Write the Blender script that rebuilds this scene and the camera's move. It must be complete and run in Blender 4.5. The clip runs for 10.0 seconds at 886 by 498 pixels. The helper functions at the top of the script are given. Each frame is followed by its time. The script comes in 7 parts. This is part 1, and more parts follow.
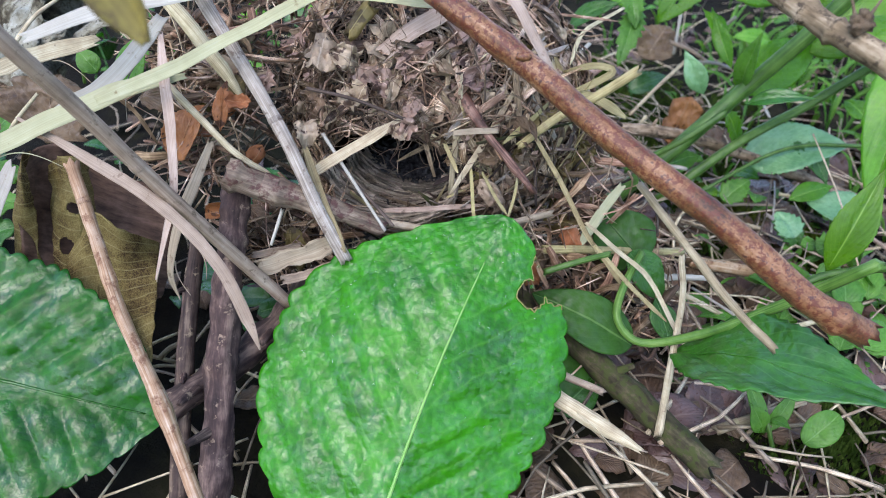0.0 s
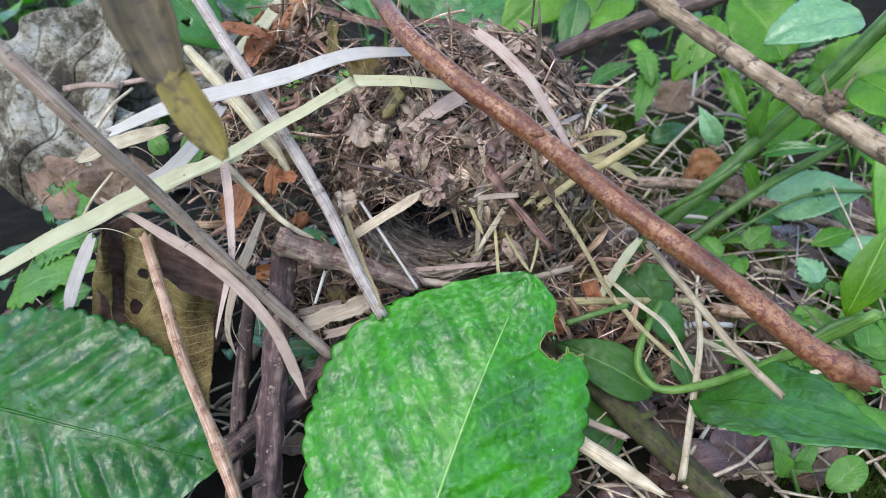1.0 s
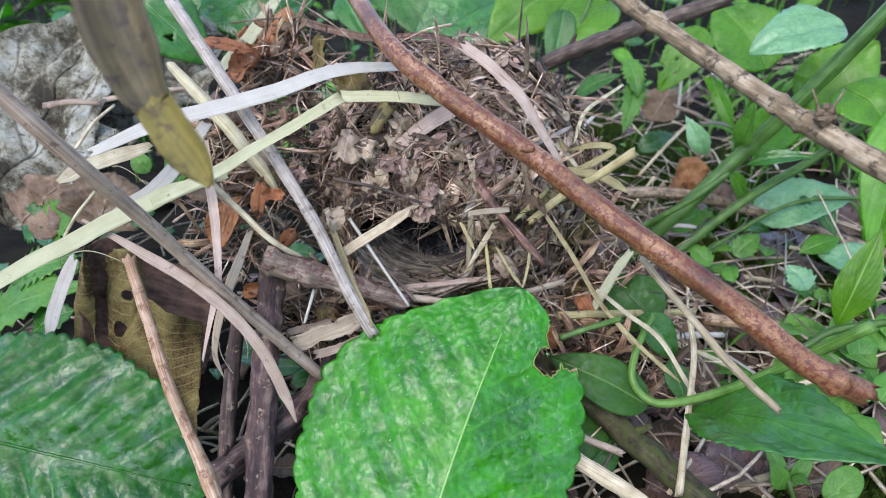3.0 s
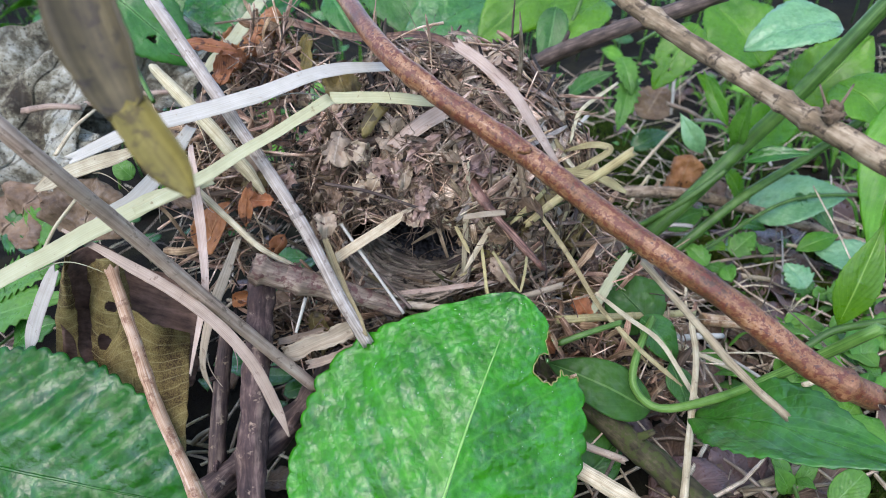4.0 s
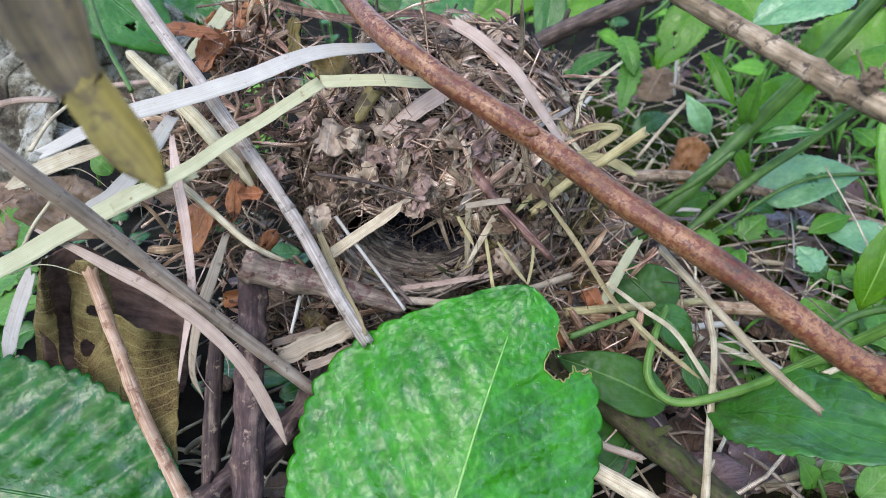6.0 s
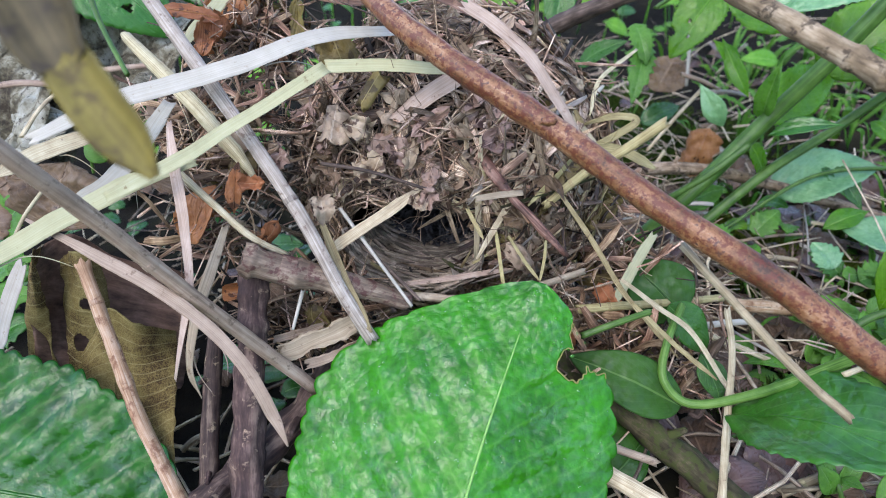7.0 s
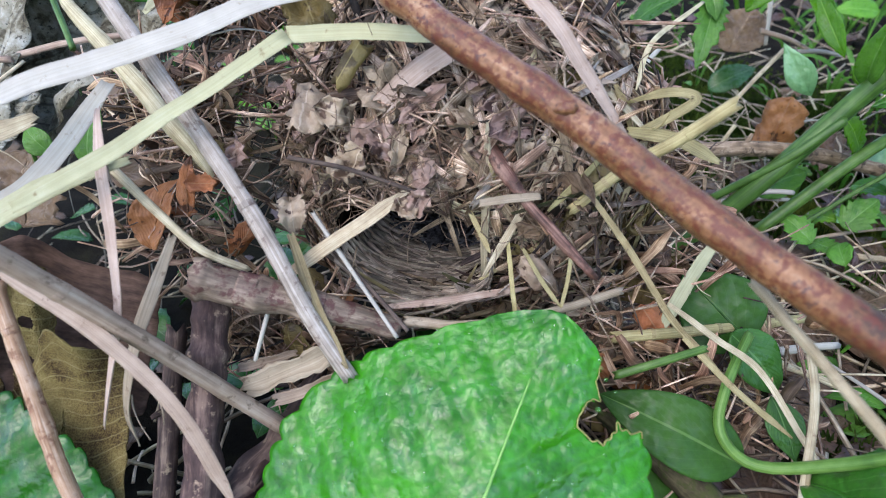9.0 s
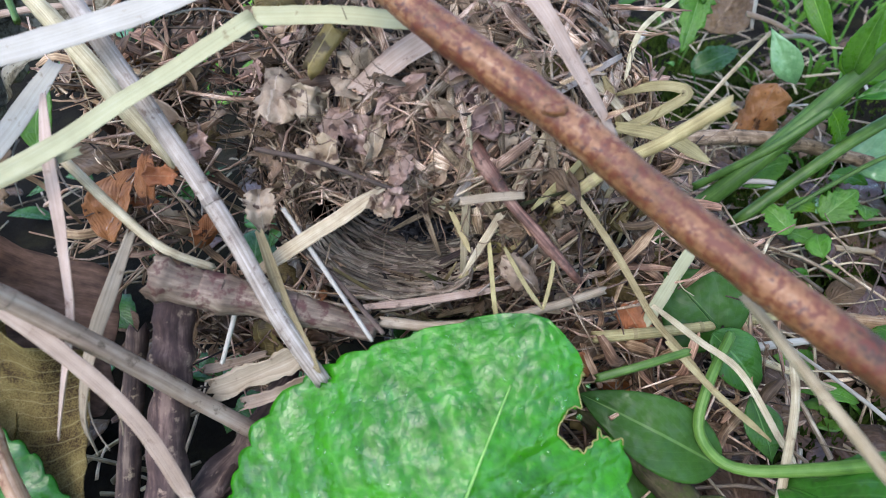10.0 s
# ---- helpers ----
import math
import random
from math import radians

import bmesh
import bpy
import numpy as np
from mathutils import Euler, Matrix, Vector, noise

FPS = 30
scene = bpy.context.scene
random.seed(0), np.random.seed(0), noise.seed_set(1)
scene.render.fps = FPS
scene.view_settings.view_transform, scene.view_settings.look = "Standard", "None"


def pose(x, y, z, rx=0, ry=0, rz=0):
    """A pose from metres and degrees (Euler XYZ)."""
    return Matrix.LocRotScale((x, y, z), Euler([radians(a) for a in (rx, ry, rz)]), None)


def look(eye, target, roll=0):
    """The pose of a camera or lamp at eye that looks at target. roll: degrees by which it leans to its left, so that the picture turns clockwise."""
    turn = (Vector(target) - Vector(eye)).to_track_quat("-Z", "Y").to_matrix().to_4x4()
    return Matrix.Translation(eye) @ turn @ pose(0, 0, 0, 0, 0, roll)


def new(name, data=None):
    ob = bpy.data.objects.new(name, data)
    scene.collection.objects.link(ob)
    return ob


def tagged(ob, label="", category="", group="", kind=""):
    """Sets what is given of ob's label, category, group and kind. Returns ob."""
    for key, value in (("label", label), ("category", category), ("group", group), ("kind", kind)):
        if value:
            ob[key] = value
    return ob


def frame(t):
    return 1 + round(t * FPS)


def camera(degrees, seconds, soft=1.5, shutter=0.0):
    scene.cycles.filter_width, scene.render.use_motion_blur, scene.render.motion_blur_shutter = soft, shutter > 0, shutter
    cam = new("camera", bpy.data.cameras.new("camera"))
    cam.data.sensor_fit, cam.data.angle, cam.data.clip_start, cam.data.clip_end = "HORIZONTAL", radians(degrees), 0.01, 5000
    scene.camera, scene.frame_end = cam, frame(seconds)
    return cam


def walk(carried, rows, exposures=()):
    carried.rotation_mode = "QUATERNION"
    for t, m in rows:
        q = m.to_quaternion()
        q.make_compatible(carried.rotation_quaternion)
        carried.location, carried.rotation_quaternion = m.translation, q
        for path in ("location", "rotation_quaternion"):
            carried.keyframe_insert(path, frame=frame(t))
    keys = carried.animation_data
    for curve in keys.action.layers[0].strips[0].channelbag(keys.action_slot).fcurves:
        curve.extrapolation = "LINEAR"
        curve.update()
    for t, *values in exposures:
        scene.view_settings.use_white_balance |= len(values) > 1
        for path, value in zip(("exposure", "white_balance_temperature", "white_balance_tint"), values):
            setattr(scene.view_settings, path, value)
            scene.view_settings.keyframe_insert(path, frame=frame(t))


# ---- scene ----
cam = camera(75.0, 10.0, soft=0.6)
cam.data.dof.use_dof = True
cam.data.dof.focus_distance = 0.245
cam.data.dof.aperture_fstop = 13.0
PATH = [
    (0, (0.027, 0.043, 0.313), (-0.165, 1.654, -0.856), 1.0),
    (0.5, (0.029, 0.033, 0.325), (-0.256, 1.672, -0.785), -1.0),
    (1, (0.033, 0.027, 0.332), (-0.291, 1.702, -0.71), -2.5),
    (1.5, (0.03, 0.031, 0.332), (-0.29, 1.706, -0.713), -2.3),
    (2, (0.03, 0.034, 0.33), (-0.277, 1.712, -0.715), -2.1),
    (2.5, (0.029, 0.033, 0.331), (-0.264, 1.724, -0.696), -2.3),
    (2.7, (0.031, 0.032, 0.334), (-0.26, 1.726, -0.689), -2.5),
    (4, (0.028, 0.04, 0.332), (-0.227, 1.739, -0.693), -3.0),
    (4.5, (0.026, 0.05, 0.326), (-0.215, 1.746, -0.707), -3.3),
    (5, (0.027, 0.05, 0.329), (-0.213, 1.738, -0.717), -3.5),
    (6.5, (0.02, 0.058, 0.321), (-0.22, 1.739, -0.736), -4.4),
    (7, (0.018, 0.063, 0.32), (-0.221, 1.729, -0.76), -3.7),
    (7.5, (0.023, 0.064, 0.332), (-0.243, 1.706, -0.779), -4.0),
    (8, (0.022, 0.064, 0.33), (-0.25, 1.708, -0.776), -4.4),
    (8.5, (0.032, 0.115, 0.309), (-0.384, 1.689, -0.853), -6.9),
    (9, (0.032, 0.119, 0.306), (-0.395, 1.684, -0.865), -7.0),
    (9.5, (0.029, 0.131, 0.303), (-0.349, 1.667, -0.921), -5.4),
    (10, (0.029, 0.132, 0.308), (-0.313, 1.649, -0.95), -4.9),
]
walk(cam, [(t, look(eye, target, roll)) for t, eye, target, roll in PATH], [(0, 0.0, 6470, 13), (8, 0.0, 6470, 13), (9.5, 0.08, 6470, 13), (10, 0.08, 6470, 13)])

# world and light: a dull bright sky over a wood's edge
world = bpy.data.worlds.new("world")
scene.world = world
world.use_nodes = True
wn = world.node_tree.nodes
sky = wn.new("ShaderNodeTexSky")
sky.sky_type = "NISHITA"
sky.sun_disc = False
sky.sun_elevation = radians(52)
sky.sun_rotation = radians(200)
sky.air_density, sky.dust_density, sky.ozone_density = 1.0, 1.5, 2.0
world.node_tree.links.new(sky.outputs[0], wn["Background"].inputs[0])
wn["Background"].inputs[1].default_value = 0.49
sun = new("sun", bpy.data.lights.new("sun", "SUN"))
sun.data.energy = 0.9
sun.data.angle = radians(50)
sun.data.color = (1.0, 0.97, 0.93)
sun.matrix_world = look((-0.7, -0.9, 3.0), (0, 0.3, 0.1))

# ---- materials ----
def mat_new(name, rough=0.6, spec=0.4):
    m = bpy.data.materials.new(name)
    m.use_nodes = True
    b = m.node_tree.nodes["Principled BSDF"]
    b.inputs["Roughness"].default_value = rough
    b.inputs["Specular IOR Level"].default_value = spec
    return m, m.node_tree, b


def node(nt, kind, **kw):
    n = nt.nodes.new(kind)
    for k, v in kw.items():
        if k.isdigit():
            n.inputs[int(k)].default_value = v
        else:
            n.inputs[k.replace("_", " ")].default_value = v
    return n


def ramp(nt, src, stops):
    r = nt.nodes.new("ShaderNodeValToRGB")
    e = r.color_ramp.elements
    while len(e) < len(stops):
        e.new(0.5)
    for k, (p, c) in enumerate(stops):
        e[k].position = p
        e[k].color = (*c, 1)
    nt.links.new(src, r.inputs[0])
    return r.outputs[0]


def mixed(nt, fac, a, b, mode="MIX"):
    n = nt.nodes.new("ShaderNodeMix")
    n.data_type, n.blend_type = "RGBA", mode
    for sock, v in ((n.inputs[0], fac), (n.inputs[6], a), (n.inputs[7], b)):
        if isinstance(v, (int, float)):
            sock.default_value = v
        elif isinstance(v, tuple):
            sock.default_value = (*v, 1)
        else:
            nt.links.new(v, sock)
    return n.outputs[2]


def maths(nt, op, a, b=0.0):
    n = nt.nodes.new("ShaderNodeMath")
    n.operation = op
    for sock, v in ((n.inputs[0], a), (n.inputs[1], b)):
        if isinstance(v, (int, float)):
            sock.default_value = v
        else:
            nt.links.new(v, sock)
    return n.outputs[0]


def noise_at(nt, vec, scale, detail=4.0, rough=0.55):
    n = node(nt, "ShaderNodeTexNoise", Scale=scale, Detail=detail, Roughness=rough)
    if vec is not None:
        nt.links.new(vec, n.inputs["Vector"])
    return n.outputs[0]


def scaled(nt, vec, s):
    m = node(nt, "ShaderNodeMapping", Scale=s)
    nt.links.new(vec, m.inputs[0])
    return m.outputs[0]


def bump(nt, b, height, strength, dist):
    n = node(nt, "ShaderNodeBump", Strength=strength, Distance=dist)
    nt.links.new(height, n.inputs["Height"])
    nt.links.new(n.outputs[0], b.inputs["Normal"])


def vary(nt, col, island, amount=0.25):
    """Lightness and hue differ a little from piece to piece."""
    if island:
        rnd = nt.nodes.new("ShaderNodeNewGeometry").outputs["Random Per Island"]
    else:
        rnd = nt.nodes.new("ShaderNodeObjectInfo").outputs["Random"]
    h = nt.nodes.new("ShaderNodeHueSaturation")
    nt.links.new(col, h.inputs["Color"])
    v = maths(nt, "MULTIPLY_ADD", rnd, 2 * amount)
    v.node.inputs[2].default_value = 1 - amount
    nt.links.new(v, h.inputs["Value"])
    s = maths(nt, "MULTIPLY_ADD", maths(nt, "FRACT", maths(nt, "MULTIPLY", rnd, 7.3)), 0.03 * min(1.0, amount * 4))
    s.node.inputs[2].default_value = 0.5 - 0.012 * min(1.0, amount * 4)
    nt.links.new(s, h.inputs["Hue"])
    return h.outputs[0]


def fibre(name, dark, mid, light, rough=0.6, island=False, along=60.0, spots=None, spot_at=0.58, amount=0.22, gloss=0.35, relief=0.35, across=9.0, hard=0.115):
    """Dry stalks and blades: streaks along the length, and blotches. The UV runs round the stalk and along it in metres."""
    m, nt, b = mat_new(name, rough, gloss)
    uv = nt.nodes.new("ShaderNodeUVMap").outputs[0]
    pos = nt.nodes.new("ShaderNodeTexCoord").outputs["Object"]
    streak = noise_at(nt, scaled(nt, uv, (across, along, 1.0)), 1.0, 6.0, 0.65)
    patch = noise_at(nt, pos, 130.0, 3.0)
    f = maths(nt, "ADD", maths(nt, "MULTIPLY", streak, 0.65), maths(nt, "MULTIPLY", patch, 0.35))
    col = ramp(nt, f, [(0.5 - hard, dark), (0.5, mid), (0.5 + hard, light)])
    if spots:
        s = noise_at(nt, pos, 210.0, 5.0, 0.65)
        col = mixed(nt, ramp(nt, s, [(spot_at - 0.01, (0, 0, 0)), (spot_at + 0.08, (0.9, 0.9, 0.9))]), col, spots)
    col = vary(nt, col, island, amount)
    nt.links.new(col, b.inputs["Base Color"])
    bump(nt, b, streak, relief, 0.0006)
    return m


def foliage(name, deep, fresh, vein, rough=0.35, lateral=9.0, through_light=0.3, wet=0.5, spots=None, island=False, slope=0.55, relief=0.5, ridges=1.6, veins=0.4, spot_at=0.66, cell=0.35):
    """Leaf skin with midrib and side veins from the leaf's own UV (across -1 to 1 in x, base to tip in y)."""
    m, nt, b = mat_new(name, rough, 0.5)
    uv = nt.nodes.new("ShaderNodeUVMap").outputs[0]
    sep = nt.nodes.new("ShaderNodeSeparateXYZ")
    nt.links.new(uv, sep.inputs[0])
    u = maths(nt, "ABSOLUTE", maths(nt, "SUBTRACT", maths(nt, "MULTIPLY", sep.outputs[0], 2.0), 1.0))
    v = sep.outputs[1]
    pos = nt.nodes.new("ShaderNodeTexCoord").outputs["Object"]
    wob = noise_at(nt, pos, 60.0, 2.0)
    ph = maths(nt, "ADD", maths(nt, "SUBTRACT", maths(nt, "MULTIPLY", v, lateral), maths(nt, "MULTIPLY", u, lateral * slope)), maths(nt, "MULTIPLY", wob, 0.35))
    tri = maths(nt, "ABSOLUTE", maths(nt, "SUBTRACT", maths(nt, "FRACT", ph), 0.5))
    side = ramp(nt, tri, [(0.0, (1, 1, 1)), (0.035, (0.45, 0.45, 0.45)), (0.08, (0, 0, 0))])
    mid = ramp(nt, u, [(0.0, (1, 1, 1)), (0.028, (0.9, 0.9, 0.9)), (0.05, (0, 0, 0))])
    big = noise_at(nt, pos, 45.0, 4.0)
    fine = noise_at(nt, pos, 420.0, 4.0, 0.6)
    col = ramp(nt, maths(nt, "ADD", maths(nt, "MULTIPLY", big, 0.7), maths(nt, "MULTIPLY", fine, 0.3)), [(0.33, deep), (0.66, fresh)])
    if spots:
        s = noise_at(nt, pos, 160.0, 3.0)
        col = mixed(nt, ramp(nt, s, [(spot_at, (0, 0, 0)), (spot_at + 0.05, (1, 1, 1))]), col, spots)
    col = mixed(nt, maths(nt, "MULTIPLY", side, veins), col, vein)
    col = mixed(nt, mid, col, vein)
    col = vary(nt, col, island, 0.14)
    nt.links.new(col, b.inputs["Base Color"])
    cells = node(nt, "ShaderNodeTexVoronoi", Scale=340.0)
    nt.links.new(pos, cells.inputs["Vector"])
    hgt = maths(nt, "SUBTRACT", maths(nt, "ADD", maths(nt, "MULTIPLY", tri, ridges), maths(nt, "MULTIPLY", fine, 0.5)), maths(nt, "MULTIPLY", cells.outputs[0], cell))
    bump(nt, b, hgt, relief, 0.0012)
    b.inputs["Coat Weight"].default_value = wet
    b.inputs["Coat Roughness"].default_value = 0.22
    rr = ramp(nt, noise_at(nt, pos, 240.0, 3.0), [(0.4, (rough * 0.6,) * 3), (0.6, (min(1, rough * 1.5),) * 3)])
    nt.links.new(rr, b.inputs["Roughness"])
    tl = nt.nodes.new("ShaderNodeBsdfTranslucent")
    nt.links.new(mixed(nt, 1.0, col, (1.0, 1.35, 0.5), "MULTIPLY"), tl.inputs[0])
    mx = nt.nodes.new("ShaderNodeMixShader")
    mx.inputs[0].default_value = through_light
    nt.links.new(b.outputs[0], mx.inputs[1])
    nt.links.new(tl.outputs[0], mx.inputs[2])
    nt.links.new(mx.outputs[0], nt.nodes["Material Output"].inputs[0])
    return m


def earth(name, stops, scale=60.0, relief=0.8, rough=0.9):
    m, nt, b = mat_new(name, rough, 0.08)
    pos = nt.nodes.new("ShaderNodeTexCoord").outputs["Object"]
    f = maths(nt, "ADD", maths(nt, "MULTIPLY", noise_at(nt, pos, scale, 8.0, 0.65), 0.6), maths(nt, "MULTIPLY", noise_at(nt, pos, scale * 0.12, 3.0), 0.4))
    nt.links.new(ramp(nt, f, stops), b.inputs["Base Color"])
    bump(nt, b, noise_at(nt, pos, scale * 5, 8.0, 0.7), relief, 0.003)
    return m


def wet_leaf(name, deep, fresh, vein, lateral=9.0, slope=0.5, gloss_at=0.5, patch=130.0, sheen=0.35, smooth=0.22, swell=0.55, dry=0.3):
    """Thick living leaf wet with rain: a film of water lies in patches over a puckered skin."""
    m, nt, b = mat_new(name, 0.45, sheen)
    uv = nt.nodes.new("ShaderNodeUVMap").outputs[0]
    sep = nt.nodes.new("ShaderNodeSeparateXYZ")
    nt.links.new(uv, sep.inputs[0])
    u = maths(nt, "ABSOLUTE", maths(nt, "SUBTRACT", maths(nt, "MULTIPLY", sep.outputs[0], 2.0), 1.0))
    pos = nt.nodes.new("ShaderNodeTexCoord").outputs["Object"]
    wob = noise_at(nt, pos, 60.0, 2.0)
    ph = maths(nt, "ADD", maths(nt, "SUBTRACT", maths(nt, "MULTIPLY", sep.outputs[1], lateral), maths(nt, "MULTIPLY", u, lateral * slope)), maths(nt, "MULTIPLY", wob, 0.6))
    tri = maths(nt, "ABSOLUTE", maths(nt, "SUBTRACT", maths(nt, "FRACT", ph), 0.5))
    side = ramp(nt, tri, [(0.0, (1, 1, 1)), (0.03, (0.5, 0.5, 0.5)), (0.09, (0, 0, 0))])
    big = noise_at(nt, pos, 55.0, 5.0, 0.6)
    fine = noise_at(nt, pos, 330.0, 4.0, 0.6)
    col = ramp(nt, maths(nt, "ADD", maths(nt, "MULTIPLY", big, 0.6), maths(nt, "MULTIPLY", fine, 0.4)), [(0.36, deep), (0.62, fresh)])
    col = mixed(nt, maths(nt, "MULTIPLY", side, 0.3), col, vein)
    nt.links.new(col, b.inputs["Base Color"])
    cells = node(nt, "ShaderNodeTexVoronoi", Scale=300.0)
    nt.links.new(pos, cells.inputs["Vector"])
    bump(nt, b, maths(nt, "SUBTRACT", maths(nt, "MULTIPLY", fine, 0.6), cells.outputs[0]), 0.35, 0.0010)
    film = ramp(nt, noise_at(nt, pos, patch, 4.0, 0.6), [(gloss_at - 0.12, (dry, dry, dry)), (gloss_at + 0.12, (1, 1, 1))])
    nt.links.new(film, b.inputs["Coat Weight"])
    b.inputs["Coat Roughness"].default_value = smooth
    b.inputs["Coat IOR"].default_value = 1.65
    cb = node(nt, "ShaderNodeBump", Strength=swell, Distance=0.0024)
    nt.links.new(maths(nt, "SUBTRACT", noise_at(nt, pos, 165.0, 3.0), maths(nt, "MULTIPLY", cells.outputs[0], 0.25)), cb.inputs["Height"])
    nt.links.new(cb.outputs[0], b.inputs["Coat Normal"])
    tl = nt.nodes.new("ShaderNodeBsdfTranslucent")
    nt.links.new(mixed(nt, 1.0, col, (1.0, 1.3, 0.4), "MULTIPLY"), tl.inputs[0])
    mx = nt.nodes.new("ShaderNodeMixShader")
    mx.inputs[0].default_value = 0.15
    nt.links.new(b.outputs[0], mx.inputs[1])
    nt.links.new(tl.outputs[0], mx.inputs[2])
    nt.links.new(mx.outputs[0], nt.nodes["Material Output"].inputs[0])
    return m


def mouldy_leaf(name):
    """Weathered leaf skin: bleached and mouldy in patches, rotten brown to black between, with dark veins."""
    m, nt, b = mat_new(name, 0.8, 0.2)
    uv = nt.nodes.new("ShaderNodeUVMap").outputs[0]
    sep = nt.nodes.new("ShaderNodeSeparateXYZ")
    nt.links.new(uv, sep.inputs[0])
    u = maths(nt, "ABSOLUTE", maths(nt, "SUBTRACT", maths(nt, "MULTIPLY", sep.outputs[0], 2.0), 1.0))
    pos = nt.nodes.new("ShaderNodeTexCoord").outputs["Object"]
    wob = noise_at(nt, pos, 40.0, 3.0)
    ph = maths(nt, "ADD", maths(nt, "SUBTRACT", maths(nt, "MULTIPLY", sep.outputs[1], 5.0), maths(nt, "MULTIPLY", u, 2.5)), maths(nt, "MULTIPLY", wob, 0.5))
    tri = maths(nt, "ABSOLUTE", maths(nt, "SUBTRACT", maths(nt, "FRACT", ph), 0.5))
    large = noise_at(nt, pos, 26.0, 6.0, 0.65)
    speck = noise_at(nt, pos, 170.0, 6.0, 0.7)
    f = maths(nt, "ADD", maths(nt, "MULTIPLY", large, 0.6), maths(nt, "MULTIPLY", speck, 0.4))
    col = ramp(nt, f, [(0.40, (0.035, 0.027, 0.018)), (0.47, (0.13, 0.115, 0.075)), (0.52, (0.27, 0.255, 0.19)), (0.62, (0.43, 0.43, 0.37))])
    col = mixed(nt, ramp(nt, tri, [(0.0, (0.75, 0.75, 0.75)), (0.03, (0.5, 0.5, 0.5)), (0.07, (0, 0, 0))]), col, (0.06, 0.05, 0.035))
    dots = noise_at(nt, pos, 420.0, 3.0)
    col = mixed(nt, ramp(nt, dots, [(0.60, (0, 0, 0)), (0.66, (0.8, 0.8, 0.8))]), col, (0.03, 0.026, 0.02))
    nt.links.new(col, b.inputs["Base Color"])
    bump(nt, b, maths(nt, "ADD", speck, maths(nt, "MULTIPLY", tri, 1.2)), 0.8, 0.0015)
    return m


def netted_leaf(name):
    """Dead leaf gone to ochre, with fine pale cross lines, a dotted net and rotten brown patches."""
    m, nt, b = mat_new(name, 0.75, 0.2)
    uv = nt.nodes.new("ShaderNodeUVMap").outputs[0]
    pos = nt.nodes.new("ShaderNodeTexCoord").outputs["Object"]
    sep = nt.nodes.new("ShaderNodeSeparateXYZ")
    nt.links.new(uv, sep.inputs[0])
    wob = noise_at(nt, pos, 90.0, 3.0)
    arc = maths(nt, "MULTIPLY", maths(nt, "POWER", maths(nt, "ABSOLUTE", maths(nt, "SUBTRACT", sep.outputs[0], 0.55)), 2.0), 3.0)
    ph = maths(nt, "ADD", maths(nt, "ADD", maths(nt, "MULTIPLY", sep.outputs[1], 15.0), arc), maths(nt, "MULTIPLY", wob, 0.6))
    tri = maths(nt, "ABSOLUTE", maths(nt, "SUBTRACT", maths(nt, "FRACT", ph), 0.5))
    cells = node(nt, "ShaderNodeTexVoronoi", Scale=1500.0)
    nt.links.new(pos, cells.inputs["Vector"])
    large = noise_at(nt, pos, 60.0, 5.0, 0.6)
    f = maths(nt, "ADD", maths(nt, "MULTIPLY", large, 0.75), maths(nt, "MULTIPLY", cells.outputs[0], 0.16))
    col = ramp(nt, f, [(0.34, (0.06, 0.036, 0.014)), (0.44, (0.17, 0.125, 0.042)), (0.60, (0.30, 0.24, 0.09))])
    line = maths(nt, "MULTIPLY", ramp(nt, tri, [(0.0, (0.9, 0.9, 0.9)), (0.05, (0.3, 0.3, 0.3)), (0.10, (0, 0, 0))]), noise_at(nt, pos, 140.0, 2.0))
    col = mixed(nt, line, col, (0.40, 0.34, 0.16))
    nt.links.new(col, b.inputs["Base Color"])
    bump(nt, b, maths(nt, "SUBTRACT", maths(nt, "MULTIPLY", cells.outputs[0], 0.7), tri), 0.6, 0.0010)
    tl = nt.nodes.new("ShaderNodeBsdfTranslucent")
    nt.links.new(col, tl.inputs[0])
    mx = nt.nodes.new("ShaderNodeMixShader")
    mx.inputs[0].default_value = 0.2
    nt.links.new(b.outputs[0], mx.inputs[1])
    nt.links.new(tl.outputs[0], mx.inputs[2])
    nt.links.new(mx.outputs[0], nt.nodes["Material Output"].inputs[0])
    return m


STRAW = fibre("straw_pale", across=14.0, hard=0.16, along=30.0, dark=(0.20, 0.15, 0.085), mid=(0.44, 0.37, 0.23), light=(0.66, 0.60, 0.42), spots=(0.16, 0.10, 0.06), spot_at=0.66)
STRAW_WHITE = fibre("straw_bleached", (0.27, 0.245, 0.195), (0.39, 0.365, 0.305), (0.53, 0.51, 0.445), along=9.0, spots=(0.22, 0.17, 0.115), spot_at=0.63, across=16.0, hard=0.28, relief=0.1)
STRAW_YELLOW = fibre("straw_yellow", (0.13, 0.10, 0.042), (0.30, 0.245, 0.115), (0.48, 0.42, 0.22), spots=(0.13, 0.085, 0.04), spot_at=0.62, across=12.0, hard=0.17, along=25.0)
STRAW_GREEN = fibre("straw_greenish", (0.25, 0.24, 0.13), (0.37, 0.36, 0.21), (0.48, 0.47, 0.32), along=8.0, amount=0.08, across=16.0, hard=0.28, relief=0.1, spots=(0.20, 0.155, 0.075), spot_at=0.63)
GREY_STEM = fibre("stem_grey", (0.15, 0.10, 0.068), (0.33, 0.235, 0.17), (0.50, 0.40, 0.31), spots=(0.12, 0.08, 0.05), spot_at=0.58, along=22.0, across=7.0, hard=0.18, relief=0.4, amount=0.15)
